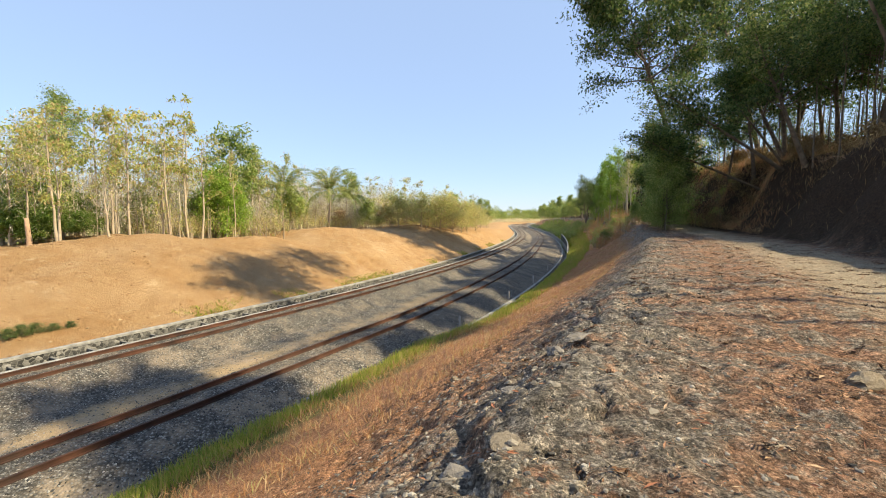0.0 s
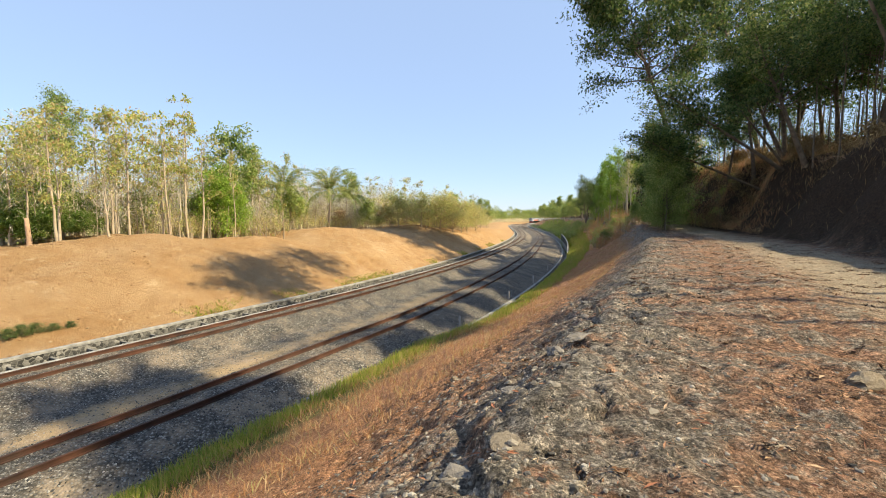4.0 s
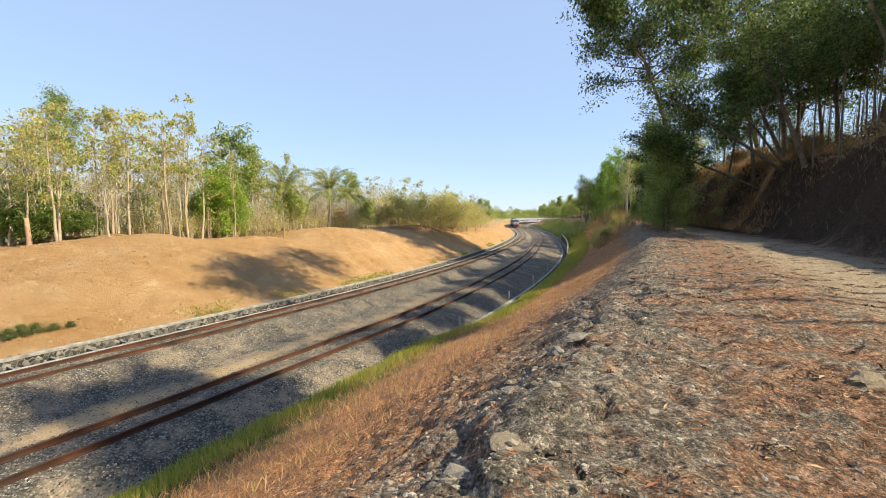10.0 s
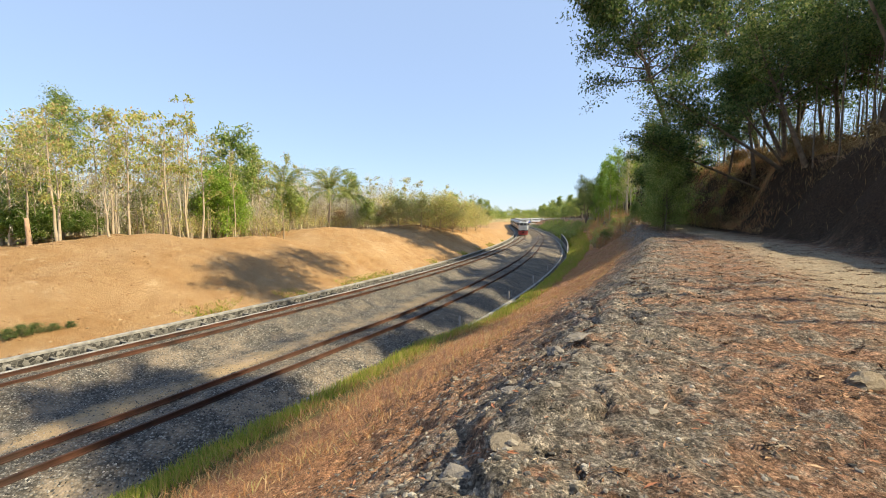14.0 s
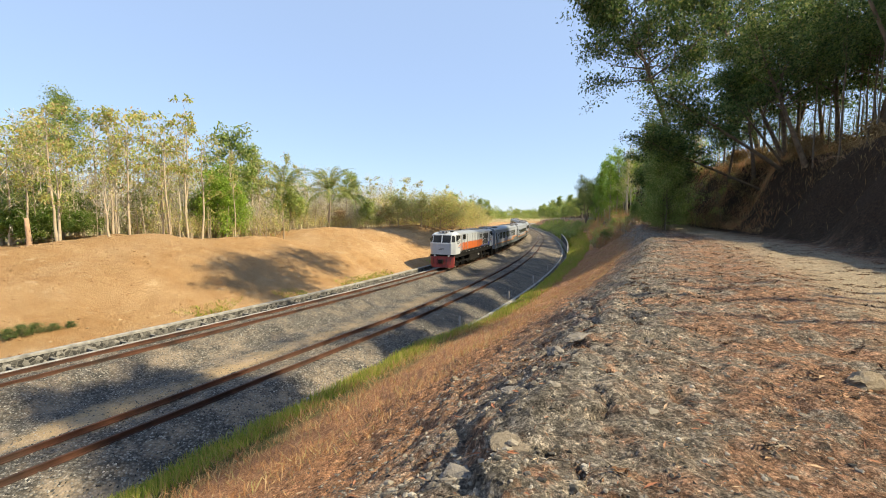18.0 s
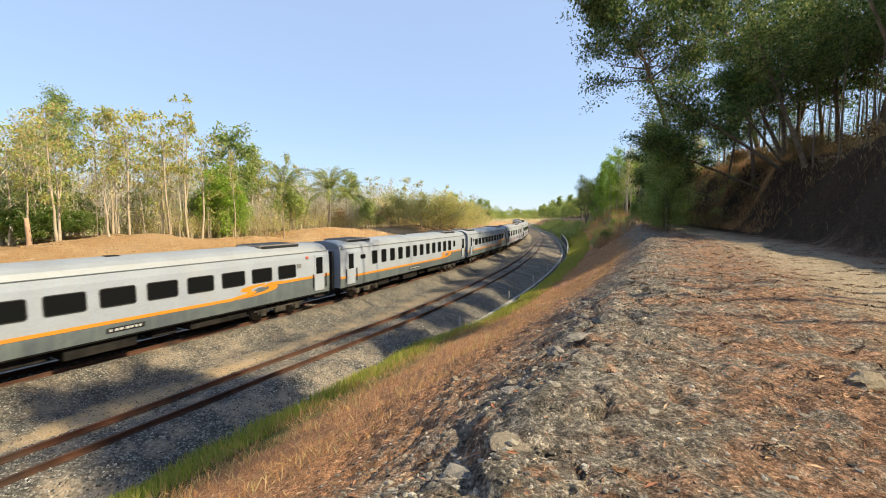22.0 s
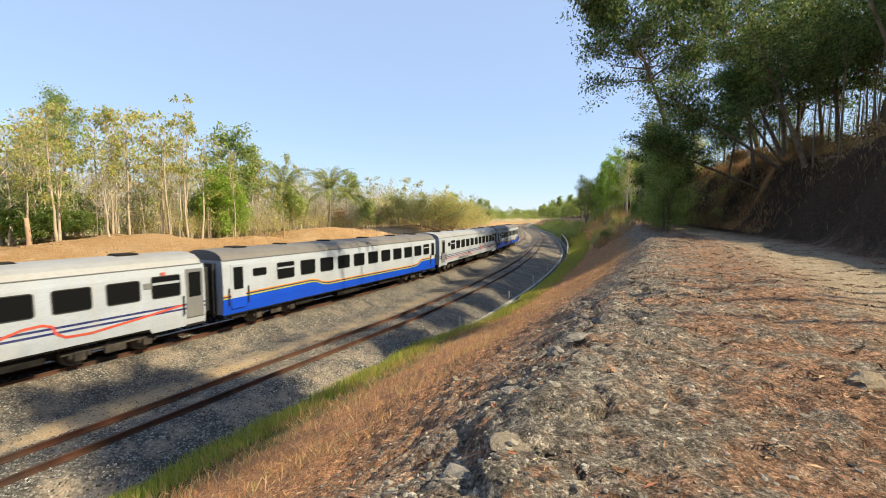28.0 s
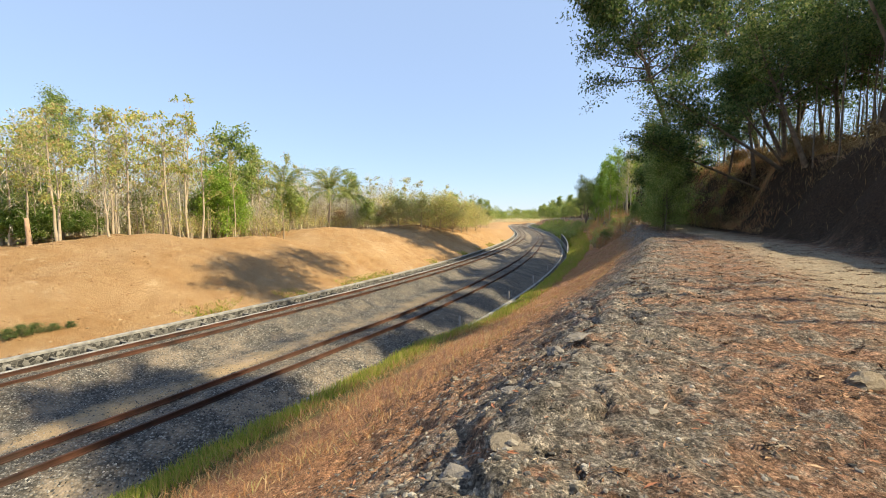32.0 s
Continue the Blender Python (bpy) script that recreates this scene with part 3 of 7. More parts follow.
F_ += [(0, 1, 2, 3), tuple(len(V) - 4 + j for j in (3, 2, 1, 0))]
part("raised_wall", (V, F_), M["wall_shade"], right_drain, "stained inner face of the raised drain wall, coloured dark for its shade")
V, F_ = [], []
for s_, top in zip(S_HI, TOP):
    for o_, z_ in ((0.85, top + 0.003), (0.85, top + 0.1), (1.07, top + 0.1), (1.07, top + 0.003)):
        x, y, _ = line_at(s_, float(drain_offset(s_)) + o_)
        V.append((float(x), float(y), z_))
for i in range(len(S_HI) - 1):
    F_ += [(i * 4 + j, i * 4 + 4 + j, i * 4 + 4 + (j + 1) % 4, i * 4 + (j + 1) % 4) for j in range(4)]
F_ += [(0, 1, 2, 3), tuple(len(V) - 4 + j for j in (3, 2, 1, 0))]
part("coping", (V, F_), M["concrete"], right_drain, "pale coping of the raised drain wall")

# rails
RAIL = [(-0.055, -0.155), (-0.055, -0.14), (-0.01, -0.125), (-0.01, -0.04), (-0.034, -0.03), (-0.034, 0.0), (0.034, 0.0), (0.034, -0.03), (0.01, -0.04), (0.01, -0.125), (0.055, -0.14), (0.055, -0.155)]
S_RAIL = steps(-45, 420, 1.0, 3.0)
for label, fn in (("rusty steel railway track beside the earth bank", lambda s: 0.0), ("rusty steel railway track beside the grass slope", near_offset)):
    tr = new("railway_track")
    tagged(tr, label, "railway track", "railway tracks")
    for g in (-0.566, 0.566):
        part("rail", sweep([(o + g, z) for o, z in RAIL], S_RAIL, fn, closed=True), M["rust"], tr)
strut = None
for i in range(64):
    s_ = -16.0 + i * 1.25
    x, y, h_ = line_at(s_, -2.15)
    m = Matrix.Translation((float(x), float(y), 0)) @ Matrix.Rotation(-float(h_), 4, "Z")
    if strut is None:
        strut = part("strut", box(-0.36, 0.34, -0.05, 0.05, -0.36, -0.28, 0.01), M["stained"], left_drain)
        strut.matrix_basis = m
    else:
        same_part("strut", strut, left_drain, m)
# short concrete posts along the drain
post = None
for s_, lean_ in ((-9.0, 3.0), (2.3, -2.0), (10.6, 1.0), (18.9, -1.0), (27.4, 2.0), (37.7, -2.0), (47.5, 1.0), (57.0, -1.0)):
    o_ = float(drain_offset(s_)) - (0.25 if s_ > -5 else -0.1)
    x, y, h_ = line_at(s_, o_)
    m = Matrix.Translation((float(x), float(y), bed_z(s_, o_) - 0.1)) @ Matrix.Rotation(-float(h_), 4, "Z") @ Matrix.Rotation(radians(lean_), 4, "Y")
    if post is None:
        post = tagged(part("marker_post", hull_box(0.06, 0.05, 0.0, 0.72), M["limewash"]), "short weathered concrete marker post beside the drain", "marker post", "marker posts along the drain")
        post.matrix_basis = m
    else:
        copy_thing(post, m)

# ---- plants ----
def tubes(lines, sides=6):
    """Tapered limbs: each a list of (point, radius)."""
    V, F_ = [], []
    for pts in lines:
        b = len(V)
        for i, (p, r) in enumerate(pts):
            p = Vector(p)
            d = (Vector(pts[min(i + 1, len(pts) - 1)][0]) - Vector(pts[max(i - 1, 0)][0])).normalized()
            u = d.orthogonal().normalized()
            w = d.cross(u)
            for j in range(sides):
                a = 2 * math.pi * j / sides
                V.append(tuple(p + (u * math.cos(a) + w * math.sin(a)) * r))
        for i in range(len(pts) - 1):
            for j in range(sides):
                F_.append((b + i * sides + j, b + i * sides + (j + 1) % sides, b + (i + 1) * sides + (j + 1) % sides, b + (i + 1) * sides + j))
        F_.append(tuple(b + (len(pts) - 1) * sides + j for j in range(sides)))
    return V, F_


def blades(centres, dirs, normals, length, width):
    """Pointed four-cornered leaves as arrays."""
    d = dirs / np.linalg.norm(dirs, axis=1, keepdims=True)
    w = np.cross(d, normals)
    w /= np.linalg.norm(w, axis=1, keepdims=True) + 1e-9
    L, Wd = length[:, None], width[:, None]
    fold = np.cross(w, d) * Wd * 0.25
    v = np.stack([centres - d * L / 2, centres + w * Wd / 2 + fold, centres + d * L / 2, centres - w * Wd / 2 + fold], 1).reshape(-1, 3)
    f = np.arange(len(v)).reshape(-1, 4)
    return v.tolist(), f.tolist()


def leaves_at(rs, tips, per, spread, length, droop=0.3, flat=0.5, slim=1.0):
    c = np.repeat(np.array(tips), per, 0)
    n = len(c)
    off = rs.normal(0, 1, (n, 3)) * np.array([spread, spread, spread * 0.7])
    c = c + off
    d = rs.normal(0, 1, (n, 3)) + off / (spread + 1e-6) * 0.4
    d[:, 2] -= droop * 2
    up = rs.normal(0, flat, (n, 3)) + np.array([0, 0, 1.0])
    ln = length * rs.uniform(0.6, 1.25, n)
    return blades(c, d, up, ln, ln * rs.uniform(0.35, 0.6, n) * slim)


def skeleton(rs, height, r0, first, limbs, reach, rise=0.6, twigs=4, lean=(0, 0), wobble=0.05, top=0.12, spread_up=(1.15, -0.75)):
    """Trunk, limbs and twigs; returns lines and twig ends."""
    lines, tips, trunk = [], [], []
    dx, dy = 0.0, 0.0
    for i in range(9):
        u = i / 8
        dx, dy = dx + rs.normal(0, wobble) * height / 8, dy + rs.normal(0, wobble) * height / 8
        trunk.append(((dx + lean[0] * u * height, dy + lean[1] * u * height, height * u * 0.97), r0 * (1.15 if i == 0 else 1.0) * (1 - u) + r0 * top * u))
    lines.append(trunk)
    az = rs.uniform(0, 6.28)
    for k in range(limbs):
        u = first + (0.97 - first) * ((k + rs.uniform(0, 0.8)) / limbs)
        j = min(int(u * 8), 7)
        fr = u * 8 - j
        p = np.array(trunk[j][0]) * (1 - fr) + np.array(trunk[j + 1][0]) * fr
        r = (trunk[j][1] * (1 - fr) + trunk[j + 1][1] * fr) * 0.6
        az += 2.4 + rs.uniform(-0.5, 0.5)
        ln = reach * (spread_up[0] + spread_up[1] * u) * rs.uniform(0.65, 1.2)
        el = rise + 0.5 * (u - 0.5) + rs.uniform(-0.2, 0.25)
        d = np.array([math.cos(az) * math.cos(el), math.sin(az) * math.cos(el), math.sin(el)])
        limb = []
        q = p.copy()
        for i in range(6):
            limb.append((tuple(q), max(r * (1 - i / 5.6), 0.008)))
            d = d + rs.normal(0, 0.13, 3) + np.array([0, 0, 0.03])
            d /= np.linalg.norm(d)
            q = q + d * ln / 5
        lines.append(limb)
        tips.append(limb[-1][0])
        for t in range(twigs):
            i = rs.randint(2, 6)
            b = np.array(limb[min(i, 5)][0])
            dd = d + rs.normal(0, 0.6, 3)
            dd /= np.linalg.norm(dd)
            tl = ln * rs.uniform(0.2, 0.45)
            e1 = b + dd * tl * 0.5
            e2 = e1 + (dd + rs.normal(0, 0.3, 3)) * tl * 0.5
            lines.append([(tuple(b), max(limb[min(i, 5)][1] * 0.6, 0.007)), (tuple(e1), 0.009), (tuple(e2), 0.004)])
            tips += [tuple(e1), tuple(e2)]
    tips.append(trunk[-1][0])
    return lines, tips


def make_tree(seed, label, bark, leaf, height, r0, first, limbs, reach, per, spread, length, sides=4, category="tree", name="tree", clumps=1.0, **kw):
    rs = np.random.RandomState(seed)
    lines, tips = skeleton(rs, height, r0, first, limbs, reach, **kw)
    e = tagged(new(name), label, category)
    part("trunk", tubes(lines[:1], 8), M[bark], e, smooth=True)
    part("limb", tubes(lines[1:], sides), M[bark], e, smooth=True)
    if clumps < 1.0:
        tips = [q for q in tips if rs.rand() < clumps]
    if per:
        part("crown", leaves_at(rs, tips, per, spread, length), M[leaf], e)
    return e


placed = set()
tall_tree, swaying = None, []


def plant(proto, x, y, height, base_h, turn=None, sink=0.1, wide=1.0):
    """The prototype itself at its first place, copies after that."""
    k = height / base_h
    z = land_z(x, y) - sink
    m = Matrix.Translation((x, y, z)) @ Matrix.Rotation(rnd.uniform(0, 6.28) if turn is None else turn, 4, "Z") @ Matrix.Diagonal((k * wide, k * wide, k, 1))
    if proto.name not in placed:
        placed.add(proto.name)
        proto.matrix_basis = m
        return proto
    c = copy_thing(proto, Matrix.Identity(4))
    c.matrix_basis = m
    return c


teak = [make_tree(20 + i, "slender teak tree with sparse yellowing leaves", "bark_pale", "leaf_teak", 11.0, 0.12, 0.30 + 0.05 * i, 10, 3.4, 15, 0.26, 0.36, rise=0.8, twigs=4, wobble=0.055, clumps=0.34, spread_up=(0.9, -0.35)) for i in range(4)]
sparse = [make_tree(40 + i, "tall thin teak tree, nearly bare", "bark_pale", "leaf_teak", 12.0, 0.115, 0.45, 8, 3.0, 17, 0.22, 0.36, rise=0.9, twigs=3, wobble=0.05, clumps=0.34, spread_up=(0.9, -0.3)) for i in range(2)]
bare = [make_tree(50 + i, "leafless grey tree with fine twigs", "twigs", "leaf_teak", 10.0, 0.09, 0.3, 18, 2.6, 1, 0.3, 0.25, sides=3, rise=0.95, twigs=9, wobble=0.03) for i in range(3)]
green = [make_tree(60 + i, "leafy green tree among the teak", "bark_pale", "leaf_green", 10.0, 0.16, 0.35, 16, 2.8, 22, 0.42, 0.34, rise=0.7, twigs=4, wobble=0.03) for i in range(3)]
acacia = [make_tree(70 + i, "tall dark acacia tree overhanging the path", "bark_dark", "leaf_acacia", 15.0, 0.22, 0.34, 21, 4.9, 21, 0.46, 0.31, rise=0.5, twigs=6, wobble=0.05, lean=((-0.10, 0.0), (0.12, 0.05), (-0.05, 0.12))[i]) for i in range(3)]
pole = [make_tree(80 + i, "slender pole-like tree with a thin crown", "bark_dark", "leaf_acacia", 11.0, 0.075, 0.6, 9, 1.9, 22, 0.4, 0.22, rise=0.8, twigs=3, wobble=0.035) for i in range(3)]
tall_green = make_tree(65, "tall green tree rising over the teak wood", "bark_pale", "leaf_green", 15.0, 0.2, 0.55, 15, 2.4, 58, 0.42, 0.22, rise=0.6, twigs=4, wobble=0.03, spread_up=(1.0, -0.3))
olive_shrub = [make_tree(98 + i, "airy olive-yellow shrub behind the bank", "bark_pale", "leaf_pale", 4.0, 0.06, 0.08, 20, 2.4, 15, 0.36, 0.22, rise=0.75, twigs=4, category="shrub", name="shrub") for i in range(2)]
weed = make_tree(96, "low dark green weed standing in for shade at the foot of the bank", "bark_pale", "leaf_acacia", 4.0, 0.05, 0.05, 16, 2.6, 12, 0.5, 0.4, rise=0.7, twigs=3, category="weed", name="weed")
shrub = [make_tree(90 + i, "dense green shrub at the wood's edge", "bark_pale", "leaf_green", 4.0, 0.06, 0.08, 22, 2.1, 26, 0.32, 0.24, rise=0.75, twigs=4, category="shrub", name="shrub") for i in range(2)]
lush_shrub = [make_tree(105 + i, "lush dark green shrub under the teak trees", "bark_pale", "leaf_lush", 4.0, 0.06, 0.08, 24, 2.2, 26, 0.32, 0.24, rise=0.7, twigs=4, category="shrub", name="shrub") for i in range(2)]
lime_shrub = make_tree(108, "bright lime-green young tree beside the teak", "bark_pale", "leaf_lime", 5.0, 0.07, 0.08, 26, 2.0, 26, 0.3, 0.22, rise=0.8, twigs=4, category="shrub", name="shrub")
dry_shrub = [make_tree(95 + i, "dry brown shrub with dead stems", "twigs", "grass_brown", 2.2, 0.03, 0.05, 20, 1.3, 10, 0.2, 0.16, sides=4, rise=0.8, twigs=4, category="shrub", name="shrub") for i in range(2)]


def make_palm(seed, height=9.0):
    rs = np.random.RandomState(seed)
    e = tagged(new("palm_tree"), "coconut palm with drooping yellow-green fronds", "palm tree")
    trunk = [((0.25 * math.sin(u * 2), 0.1 * u, height * u), 0.16 - 0.06 * u + (0.06 if u == 0 else 0)) for u in [i / 10 for i in range(11)]]
    part("trunk", tubes([trunk], 8), M["bark_pale"], e, smooth=True)
    V, F_ = [], []
    n, L = 44, 5.2
    P = [Vector((0, L * u * (1 - 0.22 * u * u), L * (0.30 * u - 0.62 * u ** 2.4))) for u in [i / n for i in range(n + 1)]]
    for i in range(3, n):
        for w in (-1, 1):
            a, b = P[i], P[i + 1]
            l_ = 0.95 * math.sin(math.pi * (0.10 + 0.84 * i / n)) + 0.08
            tip = a + Vector((w * l_ * 0.62, 0.34 * l_ + rs.uniform(-0.05, 0.05), -l_ * rs.uniform(0.55, 0.8)))
            k = len(V)
            V += [tuple(a), tuple(a + (b - a) * 0.7), tuple(tip)]
            F_.append((k, k + 1, k + 2))
    for i in range(n):
        k = len(V)
        V += [tuple(P[i] + Vector((-0.035, 0, 0))), tuple(P[i] + Vector((0.035, 0, 0))), tuple(P[i + 1] + Vector((0.025, 0, 0))), tuple(P[i + 1] + Vector((-0.025, 0, 0)))]
        F_.append((k, k + 1, k + 2, k + 3))
    first = None
    for i in range(17):
        up = rs.uniform(-0.5, 0.45) if i > 8 else rs.uniform(0.65, 1.3)
        m = Matrix.Translation(Vector(trunk[-1][0])) @ Matrix.Rotation(i * 2.4 + rs.uniform(-0.2, 0.2), 4, "Z") @ Matrix.Rotation(up, 4, "X")
        if first is None:
            first = part("frond", (V, F_), M["leaf_palm"], e)
            first.matrix_basis = m
        else:
            same_part("frond", first, e, m)
    return e


palms = [make_palm(5, 5.0), make_palm(9, 5.4)]

# woodland on the left: place (x, y), height, kind
for x, y, h, kind in [
        (-30.8, 30.0, 8.0, teak[1]), (-28.8, 29.4, 7.6, teak[0]), (-27.5, 30.2, 9.6, teak[2]), (-37.2, 42.5, 14.4, tall_green), (-32.5, 40.0, 11.8, teak[3]),
        (-29.3, 38.0, 11.0, teak[0]), (-27.4, 37.0, 10.4, teak[1]), (-27.0, 42.0, 9.6, teak[2]), (-23.9, 40.0, 12.6, sparse[0]), (-25.4, 46.0, 10.8, bare[2]),
        (-22.6, 46.0, 11.5, green[1]), (-35.0, 36.5, 10.4, bare[0]), (-36.5, 45.0, 12.5, bare[1]), (-33.0, 48.0, 12.0, bare[2]), (-31.0, 50.0, 12.5, bare[0]),
        (-29.0, 44.0, 11.5, bare[1]), (-40.0, 38.0, 11.5, bare[2]), (-42.0, 40.0, 10.0, teak[0]), (-33.8, 32.5, 9.2, teak[3]), (-31.5, 34.0, 10.2, sparse[1]),
        (-22.3, 50.0, 9.5, green[2]), (-20.4, 54.0, 9.0, teak[1]), (-24.0, 55.0, 9.5, bare[0]), (-19.5, 60.0, 8.6, bare[1]), (-17.0, 62.0, 8.8, teak[2]),
        (-14.6, 68.0, 8.2, bare[2]), (-12.5, 74.0, 8.6, teak[3]), (-9.5, 78.0, 8.6, bare[0]), (-7.3, 85.0, 10.0, teak[3]), (-4.5, 88.0, 9.6, teak[0]),
        (-10.5, 92.0, 9.0, teak[2]), (-2.0, 96.0, 9.0, bare[1]), (1.5, 100.0, 9.4, teak[1]), (4.5, 105.0, 9.0, bare[2]), (7.5, 108.0, 8.4, teak[2]),
        (10.3, 116.0, 7.8, green[2]), (-17.5, 82.0, 10.5, green[1]), (-14.0, 96.0, 10.0, bare[0]), (-24.0, 70.0, 10.5, teak[0]), (-30.0, 62.0, 11.0, bare[1]),
        (-20.5, 47.5, 8.0, teak[3]), (-16.0, 55.0, 7.2, bare[1]), (-13.0, 64.0, 7.0, sparse[1]), (-5.5, 80.0, 7.5, bare[1]), (-0.5, 90.0, 7.6, sparse[0]),
        (-26.4, 34.0, 9.2, teak[0]), (-25.4, 34.4, 9.8, teak[3]), (-22.7, 35.4, 10.0, teak[2]), (-21.9, 36.4, 10.6, sparse[1]), (-21.4, 37.6, 9.6, teak[1]), (-24.6, 37.4, 10.6, sparse[0]), (-19.8, 40.4, 7.4, sparse[1]), (-16.4, 43.6, 5.8, sparse[0]), (-29.6, 33.0, 8.6, teak[3]), (-37.5, 38.0, 10.6, bare[1]), (-39.0, 37.2, 11.2, bare[0]), (-33.6, 35.4, 10.2, bare[2]), (-27.6, 36.0, 10.0, bare[0]), (-24.6, 40.0, 10.4, bare[1]), (-20.8, 42.0, 8.6, bare[2]), (-44.0, 46.0, 12.0, green[2]), (-38.0, 33.0, 8.0, green[1]), (3.0, 118.0, 9.5, green[0]), (14.0, 135.0, 8.5, green[1]), (10.0, 150.0, 9.5, green[2])]:
    grown_tree = plant(kind, x, y, h, 15.0 if kind is tall_green else {"teak": 11.0, "spar": 12.0, "bare": 10.0}.get("teak" if kind in teak else "spar" if kind in sparse else "bare" if kind in bare else "", 10.0))
    if kind is tall_green:
        tall_tree = grown_tree
    elif h > 10.3 and y < 47:
        swaying.append(grown_tree)
for x, y, h, kind in [(-24.0, 52.0, 3.6, 0), (-19.0, 50.5, 4.2, 1), (-14.6, 54.0, 4.6, 0), (-13.8, 62.0, 4.0, 1), (-22.0, 57.0, 3.6, 1)]:
    plant(palms[kind], x, y, h + 0.6, 5.2)
for x, y, h, kind in [(-30.0, 33.5, 3.0, 0), (-32.0, 31.5, 3.2, 1), (-23.2, 43.2, 4.6, 1), 
                      (-18.0, 50.0, 4.0, 1), (-28.5, 40.0, 4.0, 0), (-34.0, 38.0, 4.5, 1), (-12.0, 66.0, 4.0, 0)]:
    plant(shrub[kind], x, y, h, 4.0, wide=1.1)
for x, y, h, kind in [(-31.0, 30.4, 2.4, 0), (-29.2, 31.6, 2.2, 1), (-33.0, 32.5, 3.4, 1), (-27.6, 32.6, 1.9, 0), (-30.2, 34.8, 3.0, 0), (-35.0, 35.5, 4.6, 1)]:
    plant(lush_shrub[kind], x, y, h, 4.0, wide=1.2)
for x, y, h in [(-21.6, 40.8, 5.6), (-20.6, 42.4, 4.6), (-22.6, 43.5, 6.6)]:
    plant(lime_shrub, x, y, h, 5.0)
for x, y, h, kind in [(-0.4, 71.0, 5.4, 0), (1.6, 73.5, 4.8, 1), (-3.5, 69.0, 4.6, 1), (3.5, 80.0, 5.0, 0), (5.0, 90.0, 5.2, 1), (-7.0, 66.0, 4.4, 0), (0.5, 82.0, 5.6, 1), (7.5, 98.0, 5.4, 0)]:
    plant(olive_shrub[kind], x, y, h, 4.0, wide=1.25)
for x, y, h, kind in [(-14.0, 58.0, 2.4, 0), (-9.0, 68.0, 3.0, 1), (-6.5, 74.0, 3.0, 0), (2.5, 80.0, 2.8, 1)]:
    plant(dry_shrub[kind], x, y, h, 2.2)

forked = [make_tree(115 + i, "low-forked pale teak with a few curled leaves", "bark_pale", "leaf_teak", 8.0, 0.12, 0.22, 7, 3.6, 9, 0.24, 0.3, rise=1.05, twigs=7, wobble=0.06, clumps=0.4, spread_up=(1.0, -0.45)) for i in range(2)]
for x, y, h, kind, turn in [(-25.4, 28.0, 6.4, 1, 2.0), (-23.6, 30.0, 5.4, 0, 4.0), (-23.4, 35.5, 6.4, 1, 1.0)]:
    plant(forked[kind], x, y, h, 8.0, turn)
# weeds along the foot of the earth bank, dark to stand in for shade
for x, y, h in [(-17.7, 16.9, 0.45), (-17.5, 17.3, 0.5), (-17.4, 17.8, 0.45), (-17.1, 18.3, 0.35), (-16.8, 18.8, 0.3)]:
    plant(weed, x, y, h, 4.0, wide=1.3)

# woodland on the bank to the right, reaching over the path
leaning = [make_tree(170 + i, "old acacia leaning out over the dirt path", "bark_dark", "leaf_acacia", 13.0, 0.26, 0.40, 22, 5.0, 21, 0.46, 0.32, rise=0.4, twigs=5, wobble=0.05, lean=(-0.5, -0.04)) for i in range(2)]
spreading = make_tree(181, "tall spreading acacia beside the dirt road", "bark_dark", "leaf_acacia", 20.0, 0.28, 0.34, 40, 7.0, 28, 0.46, 0.38, rise=0.22, twigs=8, wobble=0.03, lean=(-0.09, -0.05), spread_up=(0.4, 0.5))
plant(spreading, 24.2, 48.5, 12.5, 20.0, 3.0, wide=1.15)
topped = make_tree(183, "very tall acacia with a high leafy crown", "bark_dark", "leaf_acacia", 20.0, 0.26, 0.54, 46, 5.6, 40, 0.46, 0.29, rise=0.3, twigs=8, wobble=0.03, lean=(-0.39, -0.03), spread_up=(1.0, 0.0))
for x, y, h, turn in [(31.0, 53.0, 28.5, 0.0), (42.0, 56.0, 26.0, 0.05)]:
    plant(topped, x, y, h, 20.0, turn)
reaching = make_tree(185, "acacia leaning far out from the bank over the path", "bark_dark", "leaf_acacia", 6.0, 0.17, 0.5, 15, 3.4, 28, 0.44, 0.26, rise=0.25, twigs=6, wobble=0.06, lean=(-2.0, 0.0))
for x, y, h, turn, wd in [(28.1, 35.5, 6.0, 0.2, 1.0), (29.4, 39.4, 4.8, 0.05, 1.25)]:
    plant(reaching, x, y, h, 6.0, turn, wide=wd)
overhang = make_tree(190, "tall acacia leaning with a high airy crown over the path", "bark_dark", "leaf_acacia", 13.0, 0.075, 0.84, 14, 2.9, 15, 0.36, 0.2, rise=0.3, twigs=5, wobble=0.03, lean=(-0.55, -0.02))
for x, y, h, turn in [(26.6, 20.4, 22.0, 0.0), (28.8, 24.4, 22.6, 0.35), (27.8, 17.8, 21.6, -0.05), (29.6, 26.2, 22.6, 0.0)]:
    plant(overhang, x, y, h, 13.0, turn)
thin = make_tree(192, "tall thin-leaved acacia leaning over the path", "bark_dark", "leaf_acacia", 13.0, 0.09, 0.6, 12, 4.4, 22, 0.42, 0.24, rise=0.45, twigs=4, wobble=0.04, lean=(-0.5, -0.04))
for x, y, h in [(22.5, 13.5, 12.0)]:
    plant(thin, x, y, h, 13.0, 0.05)
crowned = make_tree(197, "tall slender acacia with a small high crown", "bark_dark", "leaf_acacia", 12.0, 0.09, 0.86, 13, 1.35, 40, 0.34, 0.2, rise=0.3, twigs=4, wobble=0.03, spread_up=(1.0, -0.1))
